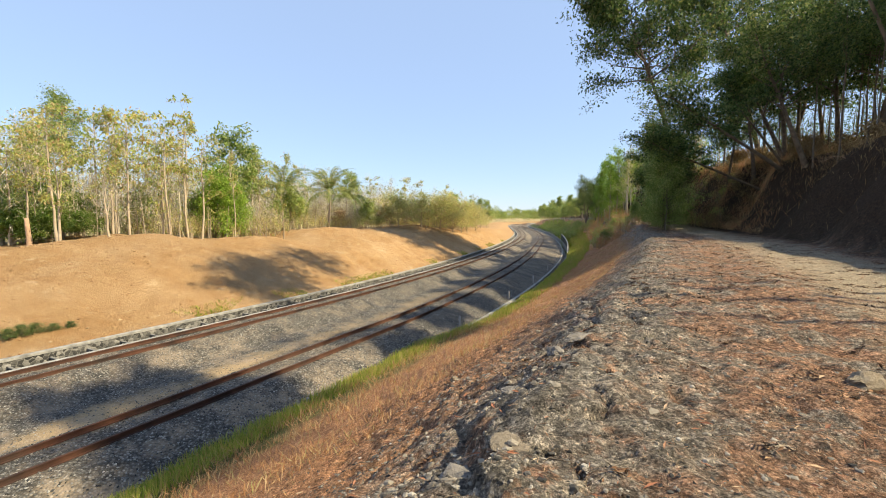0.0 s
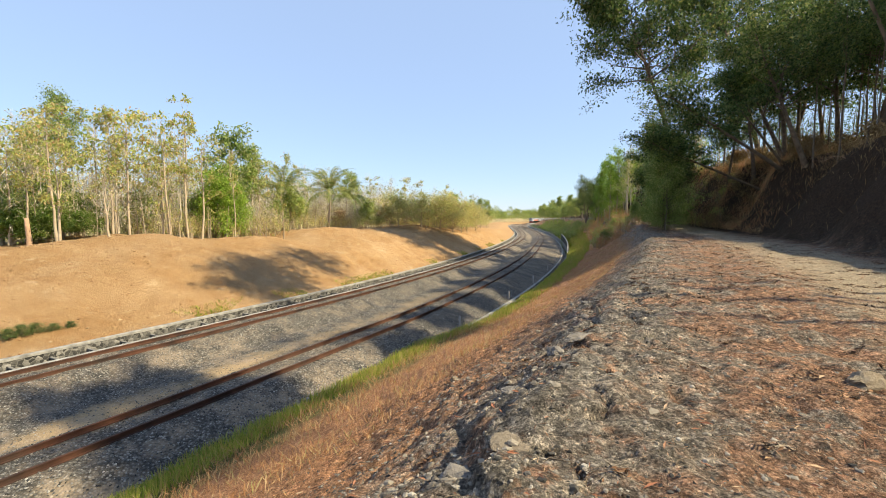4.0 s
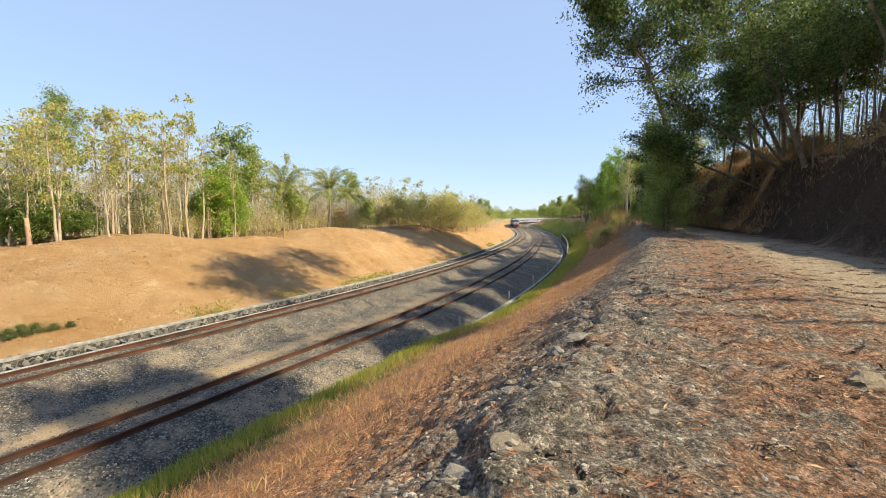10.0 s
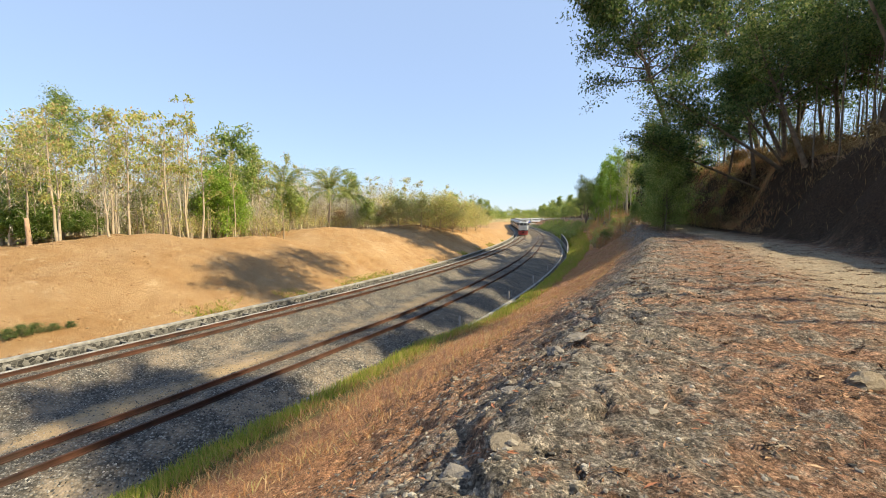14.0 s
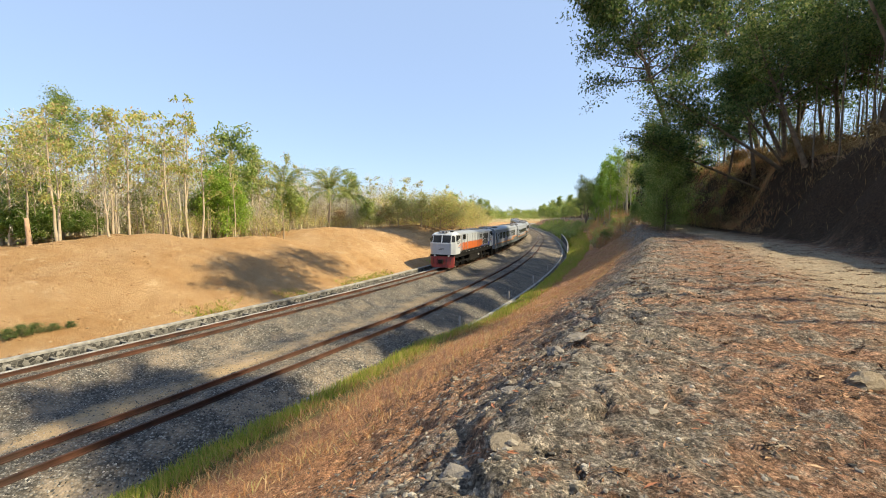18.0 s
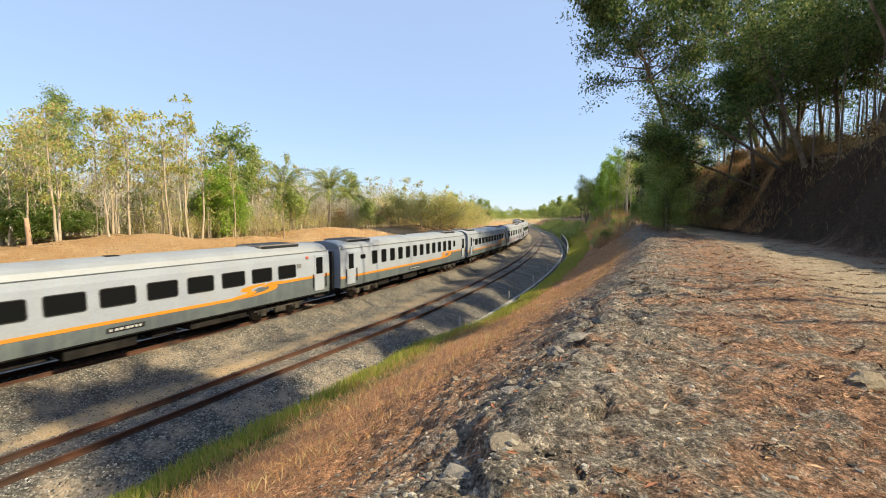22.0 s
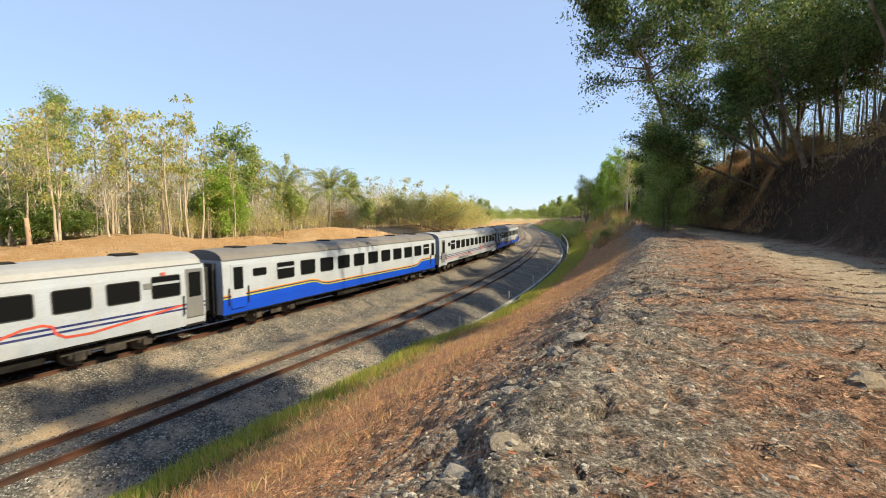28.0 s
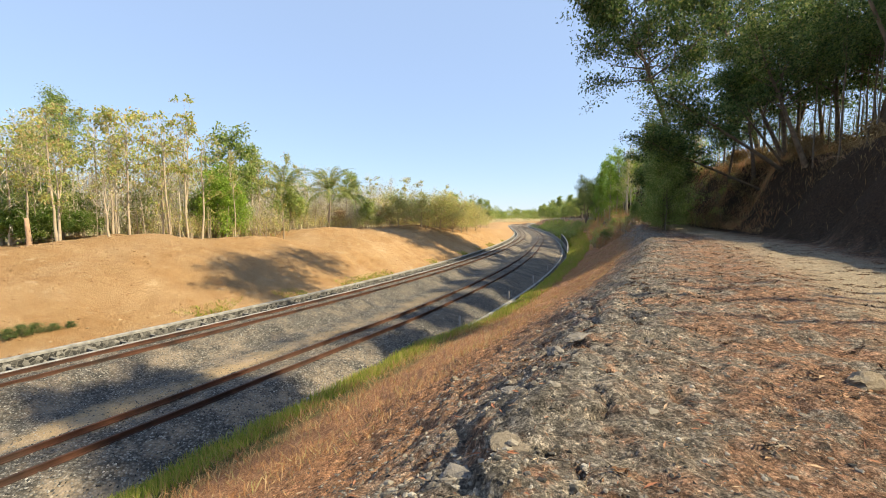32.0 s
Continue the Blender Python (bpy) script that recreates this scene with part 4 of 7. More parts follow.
for x, y, h, turn in [(19.3, 1.4, 17.0, 0.4), (20.2, 3.4, 16.6, 2.1), (28.0, 19.3, 16.0, 1.0), (26.1, 15.1, 16.0, 3.0), (24.7, 11.1, 16.0, 5.0), (30.8, 24.2, 16.0, 0.2)]:
    plant(crowned, x, y, h, 12.0, turn)
for x, y, turn in [(14.4, 4.6, 2.6), (16.4, 6.0, 1.4)]:
    plant(crowned, x, y, 17.0, 12.0, turn, wide=0.6)
clad = make_tree(195, "trunk wrapped in dense green climbing leaves", "bark_dark", "leaf_lush", 13.0, 0.2, 0.08, 46, 2.5, 34, 0.42, 0.26, rise=0.35, twigs=3, wobble=0.03)
for x, y, h, wd in [(21.4, 41.4, 9.0, 0.8), (24.4, 47.0, 10.5, 0.9), (22.2, 43.4, 7.5, 0.9)]:
    plant(clad, x, y, h, 13.0, x, wide=wd)
hanging = make_tree(198, "leafy green tree hung with creepers beside the road", "bark_dark", "leaf_green", 8.0, 0.1, 0.1, 30, 3.2, 36, 0.42, 0.24, rise=0.35, twigs=4, wobble=0.04, spread_up=(0.8, -0.1))
for x, y, h, turn in [(20.8, 39.8, 6.0, 0.3), (23.6, 45.6, 8.0, 5.0)]:
    plant(hanging, x, y, h, 8.0, turn)
for x, y, h, turn in [(39.0, 24.5, 15.0, 0.3), (37.5, 20.0, 14.0, 4.4), (32.8, 25.4, 18.0, 1.0)]:
    plant(acacia[2], x, y, h, 15.0, turn)
for x, y, h, kind, turn in [(29.6, 37.2, 10.0, 0, 0.0), (28.4, 33.6, 10.5, 1, 0.0)]:
    plant(leaning[kind], x, y, h, 13.0, turn)
for x, y, h, kind, turn in [(29.9, 37.6, 14.5, 0, 0.4), (30.2, 41.6, 12.5, 0, 0.2), (32.6, 39.4, 13.5, 1, 0.9), (31.5, 31.0, 14.0, 1, 4.0), (34.0, 42.0, 15.0, 0, 3.0), (36.0, 48.0, 10.5, 1, 1.0),
                            (41.0, 60.0, 9.0, 2, 2.2), (44.0, 75.0, 8.0, 1, 0.7), (33.0, 36.0, 14.0, 2, 1.3), (37.0, 33.0, 13.0, 0, 2.2), (37.0, 37.0, 15.0, 1, 5.1), (39.0, 44.0, 15.0, 0, 0.2),
                            (35.5, 28.0, 14.0, 2, 3.3), (31.0, 46.5, 10.5, 2, 4.4), (36.0, 55.0, 9.0, 0, 1.1)]:
    plant(acacia[kind], x, y, h, 15.0, turn)
for i, (x, y) in enumerate([(26.5, 24.5), (27.6, 27.5), (28.5, 24.0), (27.0, 29.5), (28.3, 32.8), (30.2, 30.4), (29.6, 28.6), (31.6, 32.2), (27.6, 25.6), (33.6, 31.4), (34.4, 34.8), (32.0, 36.6), (30.0, 27.0), (29.0, 31.5), (32.5, 29.5), (32.5, 34.0), (31.0, 39.5), (33.5, 45.0), (35.0, 31.0), (36.0, 37.0), (37.0, 27.0), (35.5, 52.5), (38.5, 33.0), (34.2, 26.5), (30.8, 34.6), (37.5, 42.5), (40.0, 38.5)]):
    plant(pole[i % 3], x, y, 9.0 + 3.0 * rnd.random(), 11.0)
for s_, o_, h, kind in [(60, 24, 8.5, green[1]), (70, 23, 8.0, green[2]), (78, 21, 7.0, green[0]), (85, 24, 7.5, green[2]), (92, 17.5, 8.0, green[1]), (66, 27, 9.5, bare[0]), (74, 26, 9.5, bare[2]), (80, 25, 9.0, bare[1]),
                        (100, 16, 7.5, green[0]), (108, 15, 7.0, green[1]), (116, 14.5, 6.6, green[2]), (124, 13.5, 6.4, green[0]), (135, 13, 6.6, green[1]), (146, 13, 7.0, green[2]), (158, 13, 7.0, green[0]), (172, 13, 7.4, green[1]),
                        (188, 13.5, 8.0, green[2]), (204, 14, 8.0, green[0]), (220, 15, 8.0, green[1]), (104, 20, 8.5, green[2]), (120, 19, 8.5, green[1]), (140, 18, 8.5, green[0]), (165, 18, 9.0, green[2]), (195, 19, 9.0, green[1]), (235, 17, 9.0, green[2]), (255, 16, 9.0, green[0])]:
    x, y, _ = line_at(s_, o_)
    plant(kind, float(x), float(y), h, 10.0)
# mixed trees on the slope where the line bends away
lime_tree = make_tree(212, "slender young tree with pale lime leaves", "bark_pale", "leaf_lime", 11.0, 0.1, 0.18, 22, 1.9, 16, 0.3, 0.26, rise=0.9, twigs=4, wobble=0.04, spread_up=(1.0, -0.5))
for x, y, h, turn in [(29.0, 74.0, 11.0, 0.3), (30.9, 76.0, 11.6, 1.7), (29.8, 80.0, 11.0, 3.1), (31.2, 72.0, 10.0, 4.2), (32.0, 84.0, 11.0, 5.5), (28.0, 77.0, 9.0, 2.0)]:
    plant(lime_tree, x, y, h, 10.5, turn)
for x, y, h, turn in [(32.2, 95.0, 11.0, 0.8), (34.0, 101.0, 10.0, 2.9), (31.4, 88.0, 10.0, 4.4)]:
    plant(acacia[2], x, y, h, 15.0, turn)
for x, y, h in [(29.3, 68.0, 10.5), (31.0, 70.5, 11.0), (28.6, 66.0, 9.0)]:
    plant(bare[int(x) % 3], x, y, h, 10.0)
for x, y, h, kind in [(24.6, 61.0, 1.4, 0), (20.9, 40.6, 2.2, 0), (23.4, 47.5, 2.6, 0), (20.2, 53.0, 1.5, 1), (23.6, 52.0, 2.2, 1)]:
    plant(shrub[kind], x, y, h, 4.0)
for i in range(12):
    s_, o_ = rnd.uniform(17, 46), rnd.uniform(29.6, 34.5)
    x, y, _ = line_at(s_, o_)
    plant(dry_shrub[i % 2], float(x), float(y), rnd.uniform(1.2, 2.4), 2.2)


fallen = make_tree(201, "thin tree leaning far out from the top of the bank", "bark_dark", "leaf_acacia", 7.0, 0.13, 0.6, 12, 3.2, 34, 0.42, 0.24, rise=0.7, twigs=4, wobble=0.07, lean=(-0.85, -0.05))
plant(fallen, 28.8, 36.4, 7.0, 7.0, 0.0)


# far woods: one belt of crowns and stems beyond the bends
def far_woods(name, label, spots, leaf, per, seed, size, stem="bark_pale", loose=1.4, girth=0.06):
    rs = np.random.RandomState(seed)
    V, F_, tips = [], [], []
    for x, y, h in spots:
        z = land_z(x, y)
        v, f = tubes([[((x, y, z - 0.3), girth), ((x + rs.normal(0, 0.3), y, z + h * 0.9), girth * 0.4)]], 4)
        F_ += [tuple(i + len(V) for i in q) for q in f]
        V += v
        for k in range(14):
            u = rs.uniform(0.3, 1.0)
            r = h * 0.30 * (1.15 - u)
            tips.append((x + rs.normal(0, r), y + rs.normal(0, r), z + h * u))
    ob = new(name)
    tagged(ob, label, "woods", kind="stuff")
    part("stems", (V, F_), M[stem], ob)
    part("foliage", leaves_at(rs, tips, per, size * loose, size, slim=1.0 if leaf != "twigs" else 0.12, droop=0.3 if leaf != "twigs" else -0.6), M[leaf], ob)
    return ob


rs = np.random.RandomState(3)
spots = []
while len(spots) < 380:
    x, y = rs.uniform(-110, 30), rs.uniform(40, 260)
    s_, o_ = to_line([x], [y])
    if -90 < o_[0] < -26:
        spots.append((x, y, rs.uniform(8.0, 12.0)))
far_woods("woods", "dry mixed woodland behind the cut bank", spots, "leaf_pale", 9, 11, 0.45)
spots = []
while len(spots) < 340:
    x, y = rs.uniform(-180, 260), rs.uniform(200, 560)
    s_, o_ = to_line([x], [y])
    if (o_[0] < -14 or o_[0] > 14) and y > 230 + 0.0 * x:
        spots.append((x, y, rs.uniform(8, 12)))
for i in range(260):
    spots.append((rs.uniform(-30, 150), rs.uniform(318, 420), rs.uniform(7, 10.5)))
spots = [q for q in spots if abs(to_line([q[0]], [q[1]])[1][0]) > 13]
far_woods("woods", "green woodland in the distance", spots, "leaf_green", 16, 12, 0.9, loose=0.9)

# belts nearer by: dry growth behind the cut bank, dark growth behind the trees on the right bank
def belt(n, s_range, o_range, h_range, seed):
    r, out = np.random.RandomState(seed), []
    for i in range(n):
        x, y, _ = line_at(r.uniform(*s_range), r.uniform(*o_range))
        out.append((float(x), float(y), r.uniform(*h_range)))
    return out


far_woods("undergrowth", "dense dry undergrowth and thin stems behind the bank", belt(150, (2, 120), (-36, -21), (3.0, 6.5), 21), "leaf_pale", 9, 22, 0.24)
far_woods("undergrowth", "pale leafless thicket behind the bank", belt(330, (-25, 130), (-44, -22), (5.0, 9.5), 23), "twigs", 22, 24, 0.6, girth=0.04)
far_woods("undergrowth", "green understorey among the teak trunks", belt(60, (-25, 60), (-38, -24), (2.5, 5.0), 25), "leaf_green", 14, 26, 0.24)
far_woods("undergrowth", "dark wood behind the trees on the bank", belt(130, (8, 95), (38, 78), (3.0, 6.0), 27), "leaf_acacia", 14, 28, 0.34, "bark_dark")
far_woods("undergrowth", "brown dry brush on top of the bank", belt(150, (16, 62), (29.5, 37), (0.6, 1.5), 29), "grass_brown", 10, 30, 0.22, "bark_dark")
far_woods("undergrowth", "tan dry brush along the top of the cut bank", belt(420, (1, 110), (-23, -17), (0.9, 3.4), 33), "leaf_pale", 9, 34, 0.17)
far_woods("undergrowth", "pale dead stems along the top of the cut bank", belt(300, (-3, 120), (-26, -18), (2.0, 6.0), 35), "twigs", 18, 36, 0.42, girth=0.035)
far_woods("undergrowth", "dark leafy screen of the wood above the path", belt(46, (30, 85), (33, 44), (2.2, 4.2), 37), "leaf_acacia", 16, 38, 0.26, "bark_dark")
far_woods("undergrowth", "scattered dark leaves of the wood above the bank", belt(160, (6, 62), (33, 52), (5.0, 10.0), 71), "leaf_acacia", 12, 72, 0.24, "bark_dark", loose=2.6, girth=0.05)
stump = tagged(new("tree_stump"), "pale broken tree trunk at the wood's edge", "tree stump")
part("trunk", tubes([[((0, 0, 0), 0.2), ((0.02, 0, 0.6), 0.15), ((-0.03, 0, 1.3), 0.14), ((-0.08, 0.02, 2.0), 0.12)]], 9), M["bark_pink"], stump, smooth=True)
stump.matrix_basis = Matrix.Translation((-27.6, 28.2, land_z(-27.6, 28.2) - 0.1))
far_woods("undergrowth", "yellow-brown scrub where the bank runs out", belt(230, (42, 135), (-23, -11), (2.5, 6.0), 41), "leaf_pale", 12, 42, 0.3)
far_woods("undergrowth", "low mixed scrub on the slope above the drain", belt(140, (34, 90), (14.0, 20.5), (0.5, 1.5), 43), "leaf_green", 9, 44, 0.16)
far_woods("undergrowth", "brown dead scrub on the slope above the drain", belt(120, (30, 80), (13.5, 21), (0.5, 1.3), 45), "grass_dry", 10, 46, 0.18)
far_woods("woods", "green trees massed beyond the bend", belt(190, (72, 250), (17, 28), (4.0, 8.0), 51), "leaf_green", 17, 52, 0.42)
far_woods("woods", "dark green trees massed beyond the bend", belt(70, (84, 210), (18, 27), (4.5, 8.0), 53), "leaf_acacia", 20, 54, 0.42, "bark_dark")
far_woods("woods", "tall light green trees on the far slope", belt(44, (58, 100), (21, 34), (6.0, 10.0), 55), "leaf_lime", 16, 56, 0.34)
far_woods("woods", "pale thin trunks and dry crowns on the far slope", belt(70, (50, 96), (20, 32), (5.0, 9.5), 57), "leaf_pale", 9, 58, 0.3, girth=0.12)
far_woods("undergrowth", "low green weeds beyond the raised drain", belt(260, (72, 170), (9.2, 15), (0.5, 1.4), 59), "leaf_green", 8, 60, 0.26)
far_woods("undergrowth", "brown dry grass and brush covering the bank's end", belt(90, (26, 50), (24, 29.5), (0.5, 1.1), 61), "grass_brown", 10, 62, 0.16, "bark_dark", girth=0.03)
far_woods("undergrowth", "olive weeds on the bank's end", belt(90, (30, 50), (22.5, 28), (0.5, 1.1), 63), "leaf_teak", 8, 64, 0.16)

# ---- the train: an engine and ten coaches on the far track ----
TRAIN_SPEED, CAR, ENGINE = 19.068, 21.35, 15.9
M["silver"] = paint("silver_white_paint", (0.285, 0.315, 0.37), 0.42, (0.30, 0.29, 0.27), 0.45)
M["white"] = paint("white_coach_paint", (0.335, 0.37, 0.425), 0.42, (0.34, 0.31, 0.27), 0.45)
M["slate"] = paint("slate_grey_paint", (0.085, 0.10, 0.112), 0.45, (0.2, 0.23, 0.19), 0.35)
M["roof_silver"] = paint("silver_roof_paint", (0.235, 0.25, 0.265), 0.5, (0.18, 0.17, 0.155), 0.5)
M["roof_white"] = paint("dull_white_roof_paint", (0.25, 0.252, 0.25), 0.6, (0.19, 0.17, 0.14), 0.5)
M["roof_dark"] = paint("sooty_grey_roof_paint", (0.13, 0.118, 0.105), 0.7, (0.08, 0.07, 0.06), 0.5)
M["orange"] = paint("orange_paint", (0.56, 0.21, 0.018), 0.45, (0.4, 0.18, 0.05), 0.25)
M["engine_orange"] = paint("engine_orange_paint", (0.45, 0.10, 0.018), 0.5, (0.27, 0.10, 0.04), 0.4, runs=0.5)
M["blue"] = paint("bright_blue_paint", (0.003, 0.055, 0.47), 0.4, (0.012, 0.045, 0.28), 0.35)
M["navy"] = paint("navy_stripe_paint", (0.012, 0.02, 0.11), 0.45)
M["cab_white"] = paint("white_cab_paint", (0.43, 0.455, 0.49), 0.42, (0.28, 0.26, 0.23), 0.4, runs=0.3)
M["engine_blue"] = paint("engine_blue_paint", (0.03, 0.045, 0.26), 0.45)
M["red"] = paint("red_stripe_paint", (0.46, 0.06, 0.035), 0.45)
M["lime"] = paint("lime_stripe_paint", (0.36, 0.38, 0.04), 0.45)
M["pilot_red"] = paint("dusty_red_paint", (0.25, 0.018, 0.016), 0.6, (0.14, 0.08, 0.06), 0.55)
M["under"] = surface("grimy_underframe", (0.007, 0.0065, 0.006), (0.018, 0.016, 0.015), 2.0, 0.85, 0, 20.0, 0.3, 0.01, (0.05, 0.042, 0.035), 0.4, 0.15)
M["bogie"] = surface("dusty_bogie_steel", (0.018, 0.016, 0.014), (0.05, 0.042, 0.036), 2.5, 0.85, 0, 20.0, 0.3, 0.01, (0.22, 0.18, 0.14), 0.5, 0.25)
M["wheel"] = surface("worn_wheel_steel", (0.09, 0.08, 0.07), (0.18, 0.16, 0.14), 4.0, 0.55, 0.6, 30.0, 0.2, 0.004)
M["door_grey"] = paint("grey_door_paint", (0.13, 0.136, 0.142), 0.5)
M["rubber"] = surface("black_rubber", (0.012, 0.012, 0.012), (0.03, 0.03, 0.03), 5.0, 0.8)
M["steel"] = surface("bare_steel", (0.35, 0.35, 0.35), (0.5, 0.5, 0.5), 5.0, 0.4, 0.8)
M["plate"] = surface("black_plate", (0.01, 0.01, 0.012), (0.02, 0.02, 0.022), 5.0, 0.5)
M["hood"] = paint("weathered_hood_paint", (0.35, 0.38, 0.42), 0.5, (0.19, 0.165, 0.14), 0.6, runs=0.75)
M["bars"] = paint("white_lettering", (0.5, 0.5, 0.5))
M["lamp"] = surface("headlamp_glass", (0.6, 0.6, 0.58), (0.75, 0.75, 0.7), 5.0, 0.15)


def glass_material():
    m, n, l, b = nodes("dark_tinted_glass")
    b.inputs["Base Color"].default_value = (0.006, 0.007, 0.008, 1)
    b.inputs["Roughness"].default_value, b.inputs["Specular IOR Level"].default_value = 0.2, 0.12
    bump(n, l, b, add_noise(n, l, 1.3), 0.02, 0.01)
    return m


M["pane"] = glass_material()
M["cab_glass"] = surface("dusty_cab_glass", (0.012, 0.013, 0.014), (0.025, 0.026, 0.027), 2.0, 0.15, 0, 30.0, 0.03, 0.003, (0.06, 0.056, 0.05), 0.5, 0.22)

# half section of a coach: sideways, up
SECT = [(1.36, 0.62), (1.41, 0.95), (1.45, 1.35), (1.46, 2.2), (1.44, 3.05), (1.40, 3.34), (1.26, 3.55), (0.98, 3.70), (0.55, 3.79), (0.0, 3.82)]


def side_x(z):
    return float(np.interp(z, [p[1] for p in SECT], [p[0] for p in SECT]))


def strip(vs_, z0, z1, half, proud=0.0, thick=0.04, sides=(1, -1)):
    """A skin on both flanks between heights z0(v) and z1(v), thick enough to be a plate."""
    V, F_ = [], []
    for sd in sides:
        zs_n = 7
        base = len(V)
        for v in vs_:
            a, b = z0(v), z1(v)
            ring = [(side_x(a + (b - a) * j / (zs_n - 1)) + proud, a + (b - a) * j / (zs_n - 1)) for j in range(zs_n)]
            ring += [(x - thick, z) for x, z in ring[::-1]]
            V += [(sd * x, v - half, z) for x, z in ring]
        k = zs_n * 2
        for i in range(len(vs_) - 1):
            for j in range(k):
                q = (base + i * k + j, base + i * k + (j + 1) % k, base + (i + 1) * k + (j + 1) % k, base + (i + 1) * k + j)
                F_.append(q if sd < 0 else q[::-1])
        c0, c1 = tuple(range(base, base + k)), tuple(range(base + (len(vs_) - 1) * k, base + len(vs_) * k))
        F_ += [c0[::-1], c1] if sd < 0 else [c0, c1[::-1]]
    return V, F_


def decal(poly, half, proud=0.008, sides=(1, -1)):
    """A painted shape on the flanks, from corners (v, z)."""
    V, F_ = [], []
    for sd in sides:
        b, k = len(V), len(poly)
        V += [(sd * (side_x(z) + proud), v - half, z) for v, z in poly] + [(sd * (side_x(z) - 0.004), v - half, z) for v, z in poly]
        f = tuple(range(b, b + k))
        F_.append(f if sd > 0 else f[::-1])
        for j in range(k):
            q = (b + j, b + k + j, b + k + (j + 1) % k, b + (j + 1) % k)
            F_.append(q if sd > 0 else q[::-1])
    return V, F_


def ribbon(points, half, width, proud=0.009):
    V, F_ = [], []
    for (v0, z0), (v1, z1) in zip(points, points[1:]):
        d = Vector((v1 - v0, z1 - z0)).normalized()
        n_ = Vector((-d.y, d.x)) * width / 2
        a, b = Vector((v0, z0)) - d * width * 0.2, Vector((v1, z1)) + d * width * 0.2
        P, Q = decal([tuple(a - n_), tuple(b - n_), tuple(b + n_), tuple(a + n_)], half, proud, (1,))
        F_ += [tuple(i + len(V) for i in f) for f in Q]
        V += P
        proud += 0.0004
    return V, F_


def rounded(v0, v1, z0, z1, r, k=4):
    """Corners of a rectangle with round corners, in (v, z)."""
    out = []
    for cv, cz, a0 in ((v1 - r, z1 - r, 0), (v0 + r, z1 - r, 90), (v0 + r, z0 + r, 180), (v1 - r, z0 + r, 270)):
        out += [(cv + r * math.cos(radians(a0 + 90 * i / k)), cz + r * math.sin(radians(a0 + 90 * i / k))) for i in range(k + 1)]
    return out


def slab(poly, half, xa, xb, hole=None):
    """A flat plate from xa to xb with outline poly, open inside hole."""
    k = len(poly)
    V = [(x, v - half, z) for x in (xa, xb) for v, z in poly]
    F_ = [(j, (j + 1) % k, k + (j + 1) % k, k + j) for j in range(k)]
    if hole is None:
        F_ += [tuple(range(k, 2 * k)), tuple(range(k))[::-1]]
    else:
        V += [(x, v - half, z) for x in (xa, xb) for v, z in hole]
        F_ += [(k + j, k + (j + 1) % k, 3 * k + (j + 1) % k, 3 * k + j) for j in range(k)]
        F_ += [(3 * k + j, 3 * k + (j + 1) % k, 2 * k + (j + 1) % k, 2 * k + j) for j in range(k)]
    return (V, F_) if xb > xa else (V, [f[::-1] for f in F_])


def window(parent, v, half, w, z0, z1, sd, split=False, frame_mat="rubber", name="window"):
    x = max(side_x(z0), side_x(z1))
    r = 0.065
    inner = rounded(v - w / 2, v + w / 2, z0, z1, r)
    pane = part(name, slab(inner, half, sd * (x - 0.03), sd * (x + 0.003)), M["pane"], parent)
    part("window_frame", slab(rounded(v - w / 2 - 0.035, v + w / 2 + 0.035, z0 - 0.035, z1 + 0.035, r + 0.035), half, sd * (x - 0.02), sd * (x + 0.014), inner), M[frame_mat], pane)
    if split:
        part("window_bar", box(sd * (x - 0.01), sd * (x + 0.02), v - w / 2 - half, v + w / 2 - half, z0 + (z1 - z0) * 0.62, z0 + (z1 - z0) * 0.74), M["silver"], pane)
    return pane


def lathe(profile, y, z, n=20):
    """A turned body about an axle along x."""
    V = [(x, y + q * math.cos(2 * math.pi * j / n), z + q * math.sin(2 * math.pi * j / n)) for x, q in profile for j in range(n)]
    F_ = [(i * n + j, i * n + (j + 1) % n, (i + 1) * n + (j + 1) % n, (i + 1) * n + j) for i in range(len(profile) - 1) for j in range(n)]
    return V, F_


